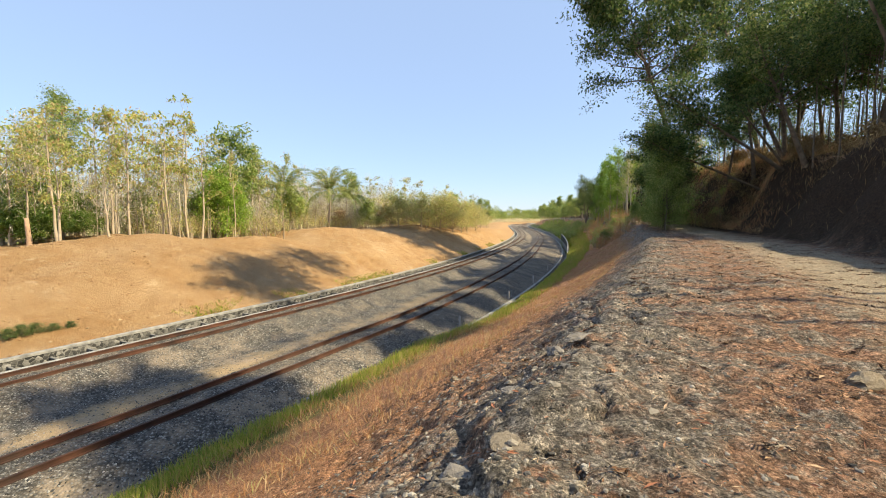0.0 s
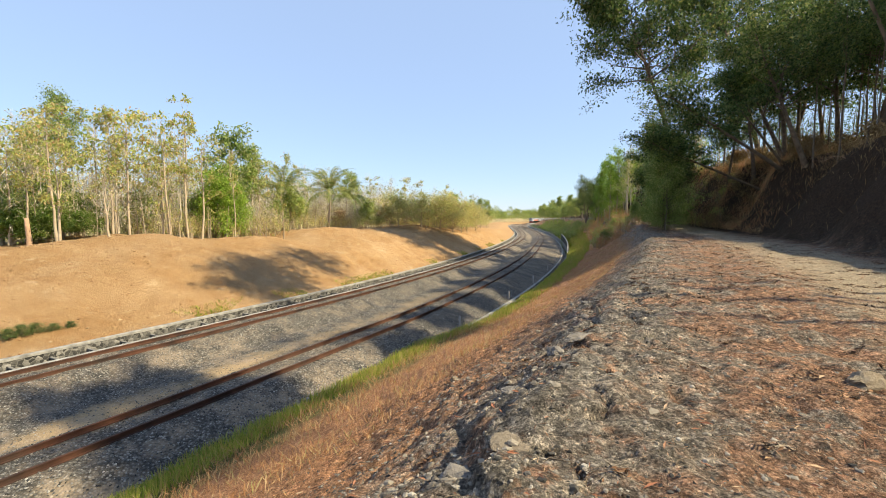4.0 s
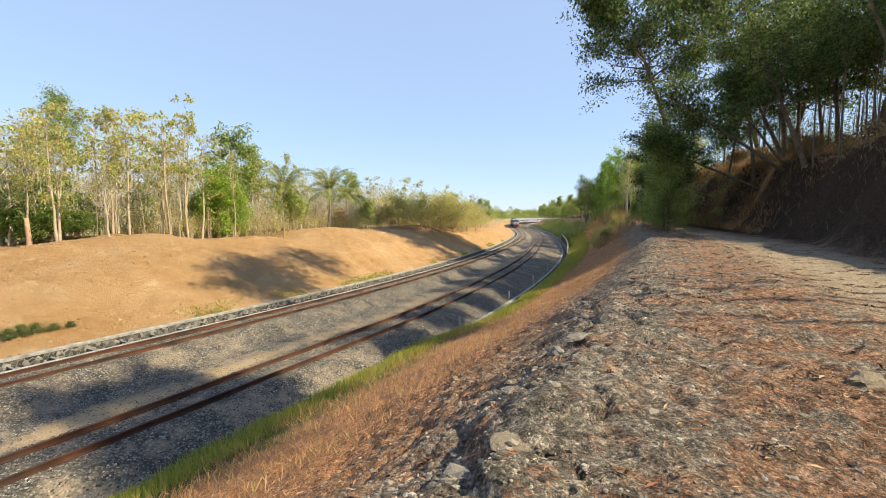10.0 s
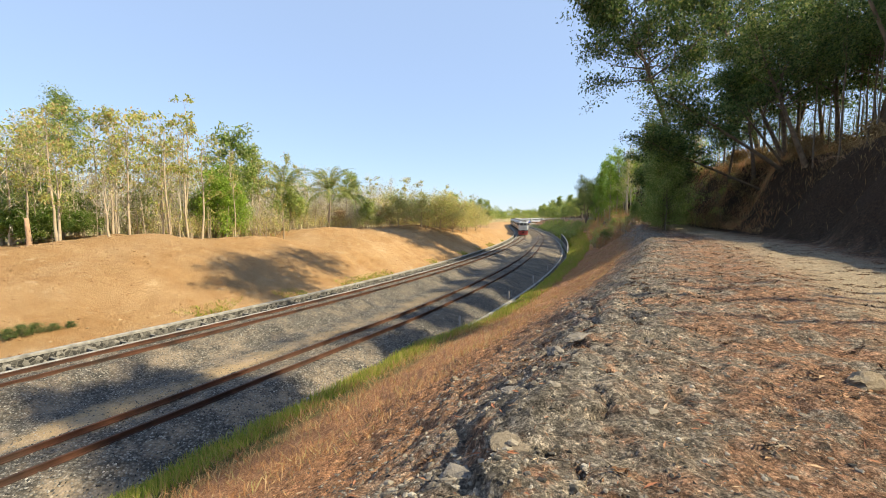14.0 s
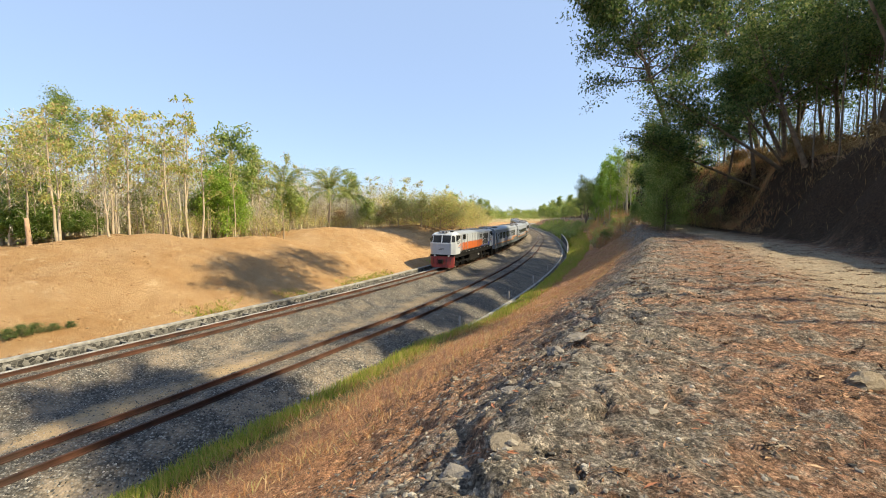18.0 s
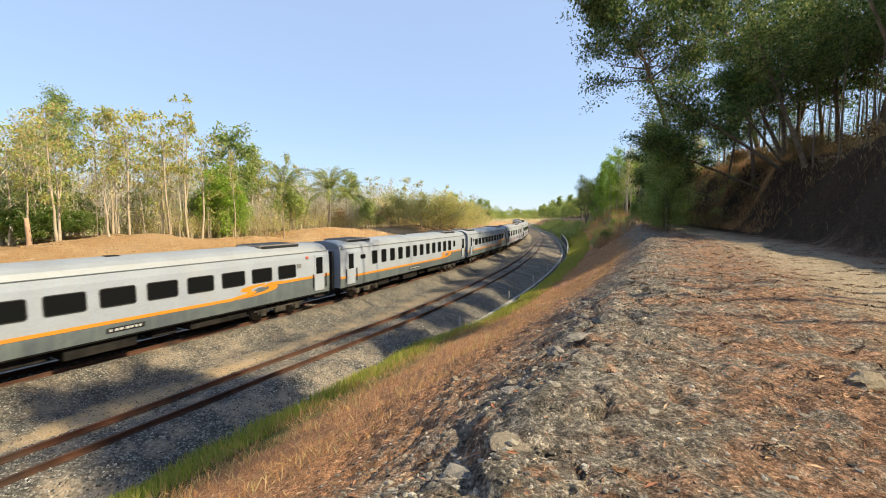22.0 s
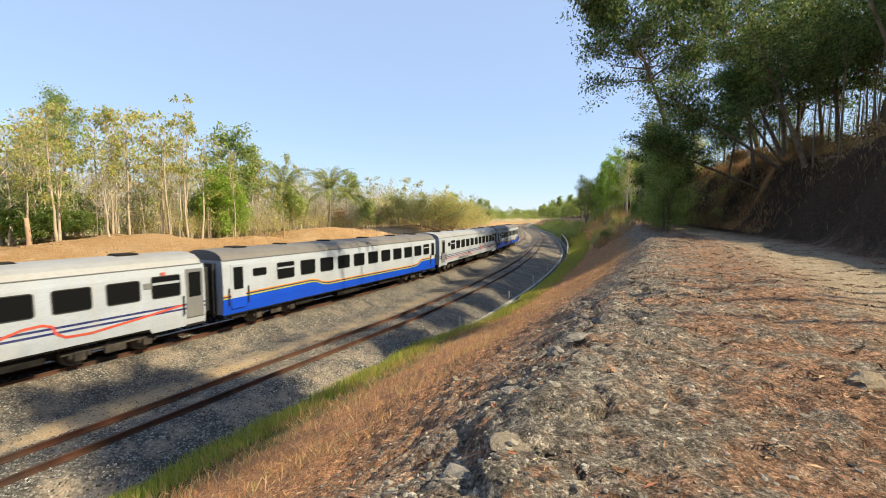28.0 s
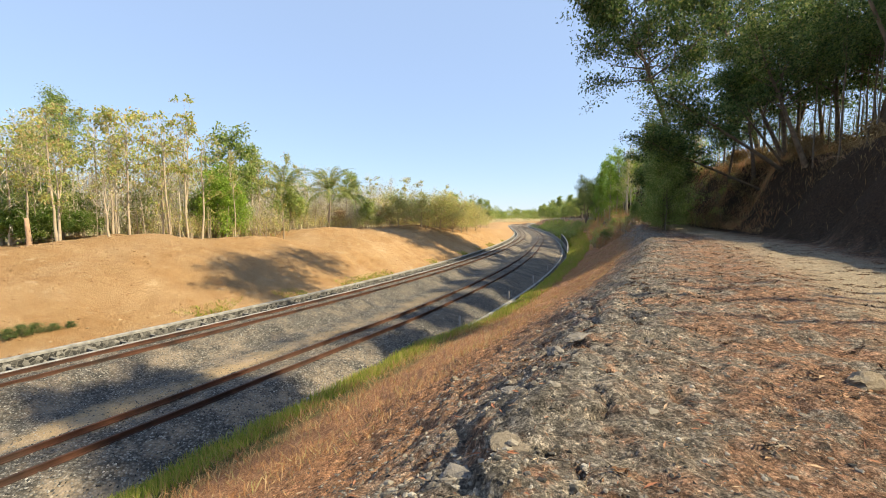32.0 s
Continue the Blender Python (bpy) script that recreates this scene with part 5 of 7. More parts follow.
def bogie(parent, y, axles, r, wide=1.05, mat="bogie"):
    """Side frames, bolster, springs; wheelsets beneath."""
    bm = bmesh.new()
    ends = axles[0] - 0.55, axles[-1] + 0.55
    for sd in (1, -1):
        block(bm, sd * (wide - 0.09), sd * (wide + 0.05), y + ends[0], y + ends[1], 0.52, 0.68, 0.02)
        block(bm, sd * (wide - 0.09), sd * (wide + 0.06), y - 0.35, y + 0.35, 0.28, 0.60, 0.03)
        for a in axles:
            block(bm, sd * (wide - 0.10), sd * (wide + 0.09), y + a - 0.17, y + a + 0.17, r - 0.17, r + 0.2, 0.03)
            for q in (-0.27, 0.27):
                rod(bm, (sd * wide, y + a + q, r - 0.02), (sd * wide, y + a + q, 0.56), 0.075, 8)
        rod(bm, (sd * (wide + 0.07), y - 0.30, 0.62), (sd * (wide + 0.07), y - 0.1, 0.95), 0.045, 8)
    block(bm, -wide, wide, y - 0.22, y + 0.22, 0.5, 0.72, 0.02)
    b = part("bogie", bm, M[mat], parent, "dusty steel bogie")
    for a in axles:
        part("axle", rod(bmesh.new(), (-0.55, y + a, r), (0.55, y + a, r), 0.07, 10), M["wheel"], b)
        for sd in (1, -1):
            part("wheel", lathe([(sd * 0.50, 0.08), (sd * 0.505, r + 0.026), (sd * 0.535, r + 0.026), (sd * 0.545, r), (sd * 0.66, r - 0.01), (sd * 0.665, r * 0.8), (sd * 0.63, r * 0.72), (sd * 0.63, 0.16), (sd * 0.74, 0.13), (sd * 0.745, 0.01)], y + a, r), M["wheel"], b)
    return b


def number_board(e, v, z, l_, H2):
    """A black board with white bars on the flank."""
    p_ = part("number_board", decal([(v, z), (v + l_, z), (v + l_, z + 0.19), (v, z + 0.19)], H2, 0.010, (1,)), M["plate"], e)
    V, F_ = [], []
    q = v + 0.1
    rr = random.Random(int(v * 10))
    while q < v + l_ - 0.15:
        a = rr.uniform(0.06, 0.14)
        P, Q = decal([(q, z + 0.05), (q + a, z + 0.05), (q + a, z + 0.14), (q, z + 0.14)], H2, 0.0125, (1,))
        F_ += [tuple(i + len(V) for i in f) for f in Q]
        V += P
        q += a + rr.uniform(0.04, 0.1)
    tagged(part("lettering", (V, F_), M["bars"], p_), kind="stuff")


def coach(name, label, z_low, low, up, roof, wins, doors, door_mat, vents, ac, stripes, decals, skirt=0.95, plates=()):
    e = tagged(new(name), label, "passenger coach", "coaches of the train")
    H2 = CAR / 2
    v0, v1 = 0.45, 20.9
    st = sorted({v0, v1, 2.5, 2.62, 18.72, 18.84, *[v0 + (v1 - v0) * i / 16 for i in range(17)], *[p[0] for p in z_low]})
    drop = 0.2 if door_mat == "door_grey" else 0.0  # deeper skirt below the end doors
    zf = lambda v: float(np.interp(v, [p[0] for p in z_low], [p[1] for p in z_low]))
    part("lower_side", strip(st, lambda v: skirt if 2.56 < v < 18.78 else skirt - drop, zf, H2), M[low], e)
    part("upper_side", strip(st, zf, lambda v: 3.34, H2), M[up], e)
    # roof shell with closed ends, gutter and end walls
    V, F_ = [], []
    top = [p for p in SECT if p[1] >= 3.34]
    ring = top + [(-x, z) for x, z in top[-2::-1]]
    for v, k in ((v0, 0.985), (v0 + 0.12, 1.0), (v1 - 0.12, 1.0), (v1, 0.985)):
        V += [(x * k, v - H2, 3.34 + (z - 3.34) * k) for x, z in ring]
    k = len(ring)
    for i in range(3):
        F_ += [(i * k + j, i * k + j + 1, (i + 1) * k + j + 1, (i + 1) * k + j) for j in range(k - 1)]
        F_.append(((i + 1) * k, i * k, i * k + k - 1, (i + 1) * k + k - 1)[::-1])
    F_ += [tuple(range(k))[::-1], tuple(range(3 * k, 4 * k))]
    rf = part("roof", (V, F_), M[roof], e, smooth=False)
    for sd in (1, -1):
        part("gutter", box(sd * 1.395, sd * 1.425, v0 - H2, v1 - H2, 3.325, 3.355), M["slate"] if roof != "roof_white" else M["door_grey"], rf)
    for v, s_ in ((v0, 1), (v1, -1)):
        bm = box(-1.38, 1.38, v - H2, v + s_ * 0.05 - H2, skirt, 3.34)
        w = part("end_wall", bm, M[up], e)
        part("gangway", block(box(-0.62, 0.62, v - s_ * 0.42 - H2, v - H2, 1.0, 3.05, 0.05), -0.9, 0.9, v - s_ * 0.16 - H2, v - H2, 0.85, 3.2), M["rubber"], w, "black rubber gangway bellows")
        cp = bmesh.new()
        block(cp, -0.14, 0.14, v - s_ * 0.42 - H2, v + s_ * 0.3 - H2, 0.55, 0.82, 0.03)
        part("coupler", cp, M["under"], w)
    part("floor", box(-1.37, 1.37, v0 + 0.02 - H2, v1 - 0.02 - H2, skirt - 0.06, skirt + 0.12), M["under"], e)
    # equipment below the floor
    for a, b, zz, x in ((4.9, 6.3, 0.42, 1.2), (6.8, 8.0, 0.5, 1.1), (8.4, 10.7, 0.38, 1.22), (11.3, 12.3, 0.46, 1.05), (12.8, 15.6, 0.44, 1.18)):
        part("underfloor_box", box(-x, x, a - H2, b - H2, zz, skirt - 0.05, 0.03), M["under"], e)
    for y in (-7.0, 7.0):
        bogie(e, y, (-1.1, 1.1), 0.42)
    for v, w, z0, z1, split in wins:
        for sd in (1, -1):
            window(e, v, H2, w, z0, z1, sd, split)
    for v, w, pz in doors:
        for sd in (1, -1):
            x = side_x(2.1)
            d = part("door", box(sd * (x - 0.04), sd * (x + 0.012), v - w / 2 - H2, v + w / 2 - H2, 1.06, 3.15, 0.02), M[door_mat], e)
            part("door_window", box(sd * x, sd * (x + 0.017), v - 0.26 - H2, v + 0.26 - H2, pz, 3.0, 0.004), M["pane"], d)
            if door_mat == "white":
                part("door_panel", box(sd * (x - 0.03), sd * (x + 0.016), v - w / 2 + 0.002 - H2, v + w / 2 - 0.002 - H2, 1.06, zf(v) + 0.0, 0.004), M[low], d, "blue lower panel of the door")
            for q in (v - w / 2 - 0.12, v + w / 2 + 0.12):
                part("grab_rail", rod(bmesh.new(), (sd * (x + 0.05), q - H2, 1.25), (sd * (x + 0.05), q - H2, 2.05), 0.03, 6), M["rubber"], d)
            part("step", box(sd * 1.2, sd * 1.44, v - w / 2 - H2, v + w / 2 - H2, skirt - 0.22, skirt - 0.14), M["under"], d)
    for v, w, l_, h in vents:
        part("roof_vent", box(-w / 2, w / 2, v - l_ / 2 - H2, v + l_ / 2 - H2, 3.74, 3.8 + h, 0.04), M["under"], rf)
    for v, l_ in ac:
        u = part("air_conditioner", box(-0.95, 0.95, v - l_ / 2 - H2, v + l_ / 2 - H2, 3.6, 3.87, 0.05), M["roof_dark"], rf)
        for q in (0.42, -0.42):
            part("grille", box(q - 0.36, q + 0.36, v - l_ * 0.44 - H2, v + l_ * 0.44 - H2, 3.865, 3.89, 0.01), M["plate"], u)
        for sd in (1, -1):
            part("side_louvre", box(sd * 0.90, sd * 1.02, v - l_ * 0.46 - H2, v + l_ * 0.46 - H2, 3.64, 3.82, 0.02), M["plate"], u)
    for off, wd, mat in stripes:
        part("stripe", strip(st, lambda v: zf(v) + off, lambda v: zf(v) + off + wd, H2, 0.007, 0.02), M[mat], e)
    for kind, pts, w, mat in decals:
        part("painted_ribbon" if kind == "r" else "painted_flag", ribbon(pts, H2, w) if kind == "r" else decal(pts, H2, 0.008, (1,)), M[mat], e)
    for v, z, l_ in plates:
        number_board(e, v, z, l_, H2)
    return e


W = lambda v, w=1.05, z0=2.13, z1=2.98, s_=False: (v, w, z0, z1, s_)
LOW_A = [(0.4, 1.5), (14.6, 1.42), (15.9, 1.62), (16.6, 1.84), (21, 1.86)]
FLAG = [("f", [(15.05, 1.78), (15.2, 1.93), (15.7, 2.0), (16.5, 2.03), (16.4, 1.91), (15.95, 1.88), (15.7, 1.82), (15.65, 1.72), (15.85, 1.62), (15.8, 1.5), (15.2, 1.47), (15.5, 1.6), (15.4, 1.71)], 0, "orange"),
        ("f", [(14.8, 1.42), (15.9, 1.455), (16.6, 1.52), (17.1, 1.62), (17.25, 1.76), (17.1, 1.87), (17.3, 1.95), (17.6, 2.0), (16.7, 2.005), (16.45, 1.91), (16.65, 1.81), (16.7, 1.72), (16.4, 1.63), (15.9, 1.56)], 0, "orange"),
        ("f", [(15.8, 1.745), (16.1, 1.84), (16.45, 1.82), (16.3, 1.69), (15.95, 1.655)], 0, "slate")]
executive = coach("coach", "silver-white coach with slate skirt, orange stripe and narrow windows", LOW_A, "slate", "silver", "roof_silver",
                  [W(17.37 - 1.215 * i, 0.58) for i in range(12)] + [W(2.9, 0.4, 2.55, 2.8)], [(1.45, 0.85, 2.05), (20.3, 0.75, 2.05)], "silver",
                  [(10.5, 0.5, 0.5, 0.04)], [(3.0, 2.6), (17.9, 2.6)], [(-0.005, 0.13, "orange")], FLAG, 0.92, [(9.3, 1.1, 2.6), (10.2, 1.95, 0.9)])
executive_b = coach("coach", "silver-white coach with slate skirt and thirteen narrow windows", LOW_A, "slate", "silver", "roof_silver",
                    [W(4.11 + 1.162 * i, 0.58) for i in range(12)] + [W(18.02, 0.4, 2.4, 2.9), W(2.75, 0.5, 2.6, 2.82)], [(1.45, 0.85, 2.05), (20.3, 0.75, 2.05)], "silver",
                    [(10.5, 0.5, 0.5, 0.04)], [(3.0, 2.6), (17.9, 2.6)], [(-0.005, 0.13, "orange")], FLAG, 0.92, [(9.0, 1.1, 1.9)])
premium = coach("coach", "silver-white coach with slate skirt, orange stripe and wide windows", LOW_A, "slate", "silver", "roof_silver",
                [W(2.72, 0.4, 2.5, 2.8)] + [W(17.87 - 1.565 * i, 1.12, 2.1, 2.74) for i in range(10)], [(1.72, 0.85, 2.05), (20.2, 0.75, 2.05)], "silver",
                [(10.5, 0.5, 0.5, 0.04)], [(3.2, 2.6), (17.9, 2.6)], [(-0.005, 0.13, "orange")], FLAG, 0.92, [(9.6, 1.1, 1.3)])
LOW_C = [(0.4, 1.40), (21, 1.40)]
dining = coach("coach", "white dining coach with navy and red stripes and grey shutter doors", LOW_C, "white", "white", "roof_white",
               [(2.56, 1.05, 2.1, 2.95, True)] + [W(4.77 + 2.15 * i, 1.05, 2.1, 2.88) for i in range(4)] + [(13.95, 1.0, 2.15, 2.85, True), (17.4, 1.0, 2.2, 2.85, True)],
               [(1.44, 0.8, 1.95)], "door_grey", [(3.0, 0.7, 0.5, 0.1), (6.5, 0.6, 0.6, 0.06), (14.0, 0.6, 0.6, 0.08), (18.0, 0.6, 0.6, 0.08)], [(15.8, 2.2)],
               [(0.02, 0.07, "navy"), (0.20, 0.075, "navy")],
               [("r", [(2.3, 1.33), (5.5, 1.33), (9.2, 1.36)], 0.09, "red"), ("r", [(9.2, 1.36), (9.5, 1.3), (9.7, 1.16), (10.1, 1.12), (10.6, 1.16)], 0.1, "red"),
                ("r", [(10.6, 1.16), (12.0, 1.4), (13.2, 1.62), (13.9, 1.72)], 0.05, "red"), ("r", [(13.6, 1.85), (13.8, 1.6), (13.9, 1.4)], 0.16, "red"),
                ("r", [(16.5, 1.75), (16.6, 1.3), (16.9, 1.2), (17.6, 1.28), (18.4, 1.5)], 0.06, "red")], 0.92, [(5.6, 1.0, 3.1)])
for v, w in ((15.84, 1.1), (19.2, 1.25)):
    x = side_x(2.1)
    sh = part("shutter_door", box(x - 0.04, x + 0.016, v - w / 2 - CAR / 2, v + w / 2 - CAR / 2, 1.25, 3.1, 0.01), M["door_grey"], dining, "grey slatted shutter door")
    for i in range(11):
        part("slat", box(x + 0.012, x + 0.026, v - w / 2 + 0.08 - CAR / 2, v + w / 2 - 0.08 - CAR / 2, 1.36 + i * 0.155, 1.44 + i * 0.155), M["steel"], sh)
disc = [(3.45 + 0.30 * math.cos(a * 0.3927), 1.46 + 0.24 * math.sin(a * 0.3927)) for a in range(16)]
part("painted_disc", decal(disc, CAR / 2, 0.016, (1,)), M["bars"], dining, "faded white round emblem")
SWOOSH = [("r", [(1.9, 1.33), (6.0, 1.33), (9.3, 1.36)], 0.07, "red"), ("r", [(9.3, 1.37), (9.55, 1.3), (9.75, 1.16), (10.2, 1.12)], 0.13, "red"),
          ("r", [(10.2, 1.12), (11.4, 1.25), (13.0, 1.62), (13.7, 1.72)], 0.04, "red"), ("r", [(13.3, 1.86), (13.5, 1.7), (13.4, 1.45), (13.6, 1.35)], 0.15, "red"),
          ("r", [(14.2, 1.52), (15.0, 1.78), (15.5, 1.82), (15.75, 1.72), (15.85, 1.45), (16.1, 1.28), (16.8, 1.25), (18.2, 1.42), (20.0, 1.66)], 0.085, "red")]
economy = coach("coach", "white coach with twin navy stripes, red ribbon and grey doors", LOW_C, "white", "white", "roof_white",
                [(2.9, 0.55, 2.5, 2.8, False), (3.95, 1.05, 2.13, 2.95, True)] + [W(5.48 + 1.55 * i, 1.05, 2.14, 2.88) for i in range(9)] + [(19.4, 1.05, 2.13, 2.95, True)],
                [(1.4, 0.82, 1.95), (20.55, 0.75, 1.95)], "door_grey", [(3.2, 0.7, 0.5, 0.09), (7.0, 0.6, 0.7, 0.05), (11.0, 0.6, 0.6, 0.08), (15.0, 0.6, 0.7, 0.06), (18.6, 0.7, 0.8, 0.09)], [],
                [(0.05, 0.075, "navy"), (0.22, 0.075, "navy")], SWOOSH, 0.92, [(5.8, 1.0, 3.1)])
LOW_E = [(0.4, 1.55), (5.9, 1.62), (6.35, 1.56), (6.85, 1.36), (7.3, 1.3), (17.2, 1.27), (17.9, 1.34), (18.5, 1.62), (21, 1.66)]
bluecar = coach("coach", "white coach with blue skirt, lime stripe and sooty roof", LOW_E, "blue", "white", "roof_dark",
                [(2.42, 0.75, 2.48, 2.8, False), (4.07, 1.1, 2.13, 2.93, True)] + [W(17.9 - 1.53 * i, 1.05, 2.15, 2.9) for i in range(9)] + [(19.3, 0.9, 2.15, 2.95, True)],
                [(1.2, 0.8, 1.95), (20.45, 0.6, 1.95)], "white", [(2.2, 0.9, 0.7, 0.07), (5.0, 0.7, 0.5, 0.07), (8.5, 0.7, 0.6, 0.08), (12.5, 0.7, 0.6, 0.08), (16.0, 0.7, 0.6, 0.08), (19.0, 0.9, 0.7, 0.09)], [],
                [(-0.005, 0.065, "lime"), (0.066, 0.06, "navy"), (0.132, 0.055, "orange")], [], 0.82)

for c in (premium, economy, dining):
    x = side_x(2.9)
    part("marker_lamp", box(x - 0.02, x + 0.05, 19.2 - CAR / 2, 19.38 - CAR / 2, 2.98, 3.13, 0.02), M["red"], c, "red square marker lamp")
    part("panel", box(x - 0.02, x + 0.03, 18.55 - CAR / 2, 18.85 - CAR / 2, 2.52, 2.76, 0.01), M["door_grey"], c, "small grey slatted panel")
NUL = Matrix.Identity(4)
order = [executive, premium, executive_b, copy_thing(premium, NUL), dining, economy, copy_thing(economy, NUL), bluecar, copy_thing(economy, NUL), copy_thing(bluecar, NUL)]
number_board(order[-1], 9.6, 0.92, 3.0, CAR / 2)
vehicles = [(c, CAR * (k + 0.5), 7.0) for k, c in enumerate(order)]


# the engine
def hull(points):
    bm = bmesh.new()
    vs_ = [bm.verts.new(p) for p in points]
    r = bmesh.ops.convex_hull(bm, input=vs_)
    bmesh.ops.delete(bm, geom=list({g for g in r["geom_interior"] + r["geom_unused"] if isinstance(g, bmesh.types.BMVert)}), context="VERTS")
    bmesh.ops.recalc_face_normals(bm, faces=bm.faces)
    return bm


def quad_plate(corners, thick, push):
    """A plate over four corners, raised by push along its normal."""
    c = [Vector(p) for p in corners]
    n_ = (c[1] - c[0]).cross(c[3] - c[0]).normalized()
    bm = bmesh.new()
    a = [bm.verts.new(p + n_ * push) for p in c]
    b = [bm.verts.new(p + n_ * (push - thick)) for p in c]
    bm.faces.new(a)
    bm.faces.new(b[::-1])
    for i in range(4):
        bm.faces.new((a[i], b[i], b[(i + 1) % 4], a[(i + 1) % 4]))
    return bm


def engine():
    e = tagged(new("locomotive"), "white diesel locomotive with orange flank and dusty red pilot", "locomotive")
    h = ENGINE / 2
    part("underframe", block(box(-1.3, 1.3, 0.75 - h, 15.15 - h, 1.12, 1.5, 0.03), -1.36, 1.36, 2.2 - h, 13.6 - h, 1.46, 1.72), M["under"], e, "grimy black underframe")
    tank = part("fuel_tank", block(box(-1.22, 1.22, 5.9 - h, 9.9 - h, 0.32, 1.14, 0.12), -1.3, 1.3, 10.0 - h, 10.6 - h, 0.5, 1.1, 0.05), M["under"], e)
    part("gauge_panel", box(1.22, 1.25, 9.0 - h, 9.5 - h, 0.75, 0.95), M["bars"], tank)
    for y in (-4.35, 4.35):
        bogie(e, y, (-1.75, 0.0, 1.75), 0.46, 1.08, "under")
    hood = part("hood", box(-1.28, 1.28, 2.2 - h, 13.85 - h, 1.72, 3.5, 0.05), M["hood"], e, "silver-white engine hood")
    for sd in (1, -1):
        part("flank", box(sd * 1.27, sd * 1.295, 2.32 - h, 10.45 - h, 1.78, 2.58), M["engine_orange"], hood, "bright orange flank panel")
        for a, b, c, d, mt in ((10.452, 11.0, 1.78, 2.58, "engine_orange"), (10.1, 11.25, 2.16, 2.44, "orange"), (10.5, 11.6, 2.3, 2.62, "bars"), (10.3, 11.3, 1.9, 2.12, "bars")):
            sw = [(sd * 1.29, a - h, c), (sd * 1.29, b - h - 0.1, c + 0.18), (sd * 1.29, b - h, d), (sd * 1.29, a + 0.3 - h, d - 0.12)] if mt != "engine_orange" else [(sd * 1.285, a - h, c), (sd * 1.285, a + 0.1 - h, c), (sd * 1.285, b - h, d), (sd * 1.285, a - h, d)]
            part("painted_flare", quad_plate(sw if sd > 0 else sw[::-1], 0.01, 0.012 if mt == "bars" else 0.009), M[mt], hood)
        for a, b, z0, z1 in ((13.25, 13.83, 1.76, 2.16), (10.2, 12.4, 1.76, 1.88)):
            part("painted_stripe", box(sd * 1.27, sd * 1.299, a - h, b - h, z0, z1), M["engine_blue"], hood, "blue stripe under the orange flank")
        for i in range(9):
            part("panel_joint", box(sd * 1.27, sd * 1.302, 2.9 + i * 0.95 - h, 2.912 + i * 0.95 - h, 1.8, 3.4), M["door_grey"], hood)
        window_bm = box(sd * 1.27, sd * 1.305, 3.2 - h, 4.15 - h, 2.88, 3.42, 0.01)
        w = part("hood_window", window_bm, M["pane"], hood)
        fr = bmesh.new()
        for a, b, c, d in ((3.14, 4.21, 3.42, 3.48), (3.14, 4.21, 2.82, 2.88), (3.14, 3.2, 2.88, 3.42), (4.15, 4.21, 2.88, 3.42)):
            block(fr, sd * 1.27, sd * 1.315, a - h, b - h, c, d)
        part("window_frame", fr, M["silver"], w)
        for a, b, z0, z1 in ((9.75, 10.35, 2.78, 3.2), (10.95, 11.35, 1.95, 2.8), (11.0, 11.33, 2.92, 3.22), (11.5, 12.3, 2.0, 3.25), (12.45, 13.2, 2.0, 3.25)):
            g = part("grille", box(sd * 1.27, sd * 1.3, a - h, b - h, z0, z1), M["plate"], hood, "dark radiator grille")
            for i in range(int((z1 - z0) / 0.13)):
                part("slat", box(sd * 1.295, sd * 1.31, a - h, b - h, z0 + 0.05 + i * 0.13, z0 + 0.08 + i * 0.13), M["under"], g)
        rl = bmesh.new()
        for y in (2.55, 2.95, 3.75, 4.65, 11.2, 12.0, 12.8):
            rod(rl, (sd * 1.37, y - h, 1.7), (sd * 1.37, y - h, 2.62), 0.022, 6)
        rod(rl, (sd * 1.37, 11.0 - h, 2.6), (sd * 1.37, 13.2 - h, 2.6), 0.022, 6)
        part("handrail", rl, M["bars"], e, "white handrail posts")
        for y in (4.3, 5.1, 6.6, 8.2, 9.6, 11.4, 12.6):
            part("reflector", box(sd * 1.36, sd * 1.372, y - h, y + 0.16 - h, 1.54, 1.61), M["bars"], e)
    rf = part("hood_roof", hull([(x, y - h, z) for y in (2.25, 13.8) for x, z in ((1.28, 3.48), (-1.28, 3.48), (1.0, 3.68), (-1.0, 3.68), (0.4, 3.76), (-0.4, 3.76))]), M["roof_silver"], e)
    for v, w_, l_, hh in ((3.6, 0.9, 1.1, 0.07), (5.2, 0.5, 0.6, 0.06), (7.0, 0.8, 0.9, 0.08), (9.2, 1.3, 1.6, 0.05), (11.6, 1.5, 2.3, 0.07)):
        part("roof_hatch", box(-w_ / 2, w_ / 2, v - l_ / 2 - h, v + l_ / 2 - h, 3.62, 3.76 + hh, 0.03), M["roof_dark"], rf)
    ex = bmesh.new()
    rod(ex, (0, 6.1 - h, 3.6), (0, 6.1 - h, 3.92), 0.17, 12)
    part("exhaust_stack", ex, M["under"], rf)
    # two cabs, mirrored front to back
    for f in (1, -1):
        Y = lambda v: f * (v - h - (0.3 if f < 0 else 0.0))
        pts = []
        for hw, v, z in ((0.98, 0.42, 1.5), (1.0, 0.36, 2.62), (0.98, 0.66, 3.50), (0.9, 0.95, 3.70), (1.36, 0.78, 1.5), (1.36, 0.72, 2.62), (1.28, 0.92, 3.45), (1.36, 2.3, 1.5), (1.36, 2.3, 3.0), (1.28, 2.3, 3.5), (0.9, 2.3, 3.74)):
            pts += [(hw, Y(v), z), (-hw, Y(v), z)]
        cab = part("cab", hull(pts), M["cab_white"], e, "white full-width driving cab")
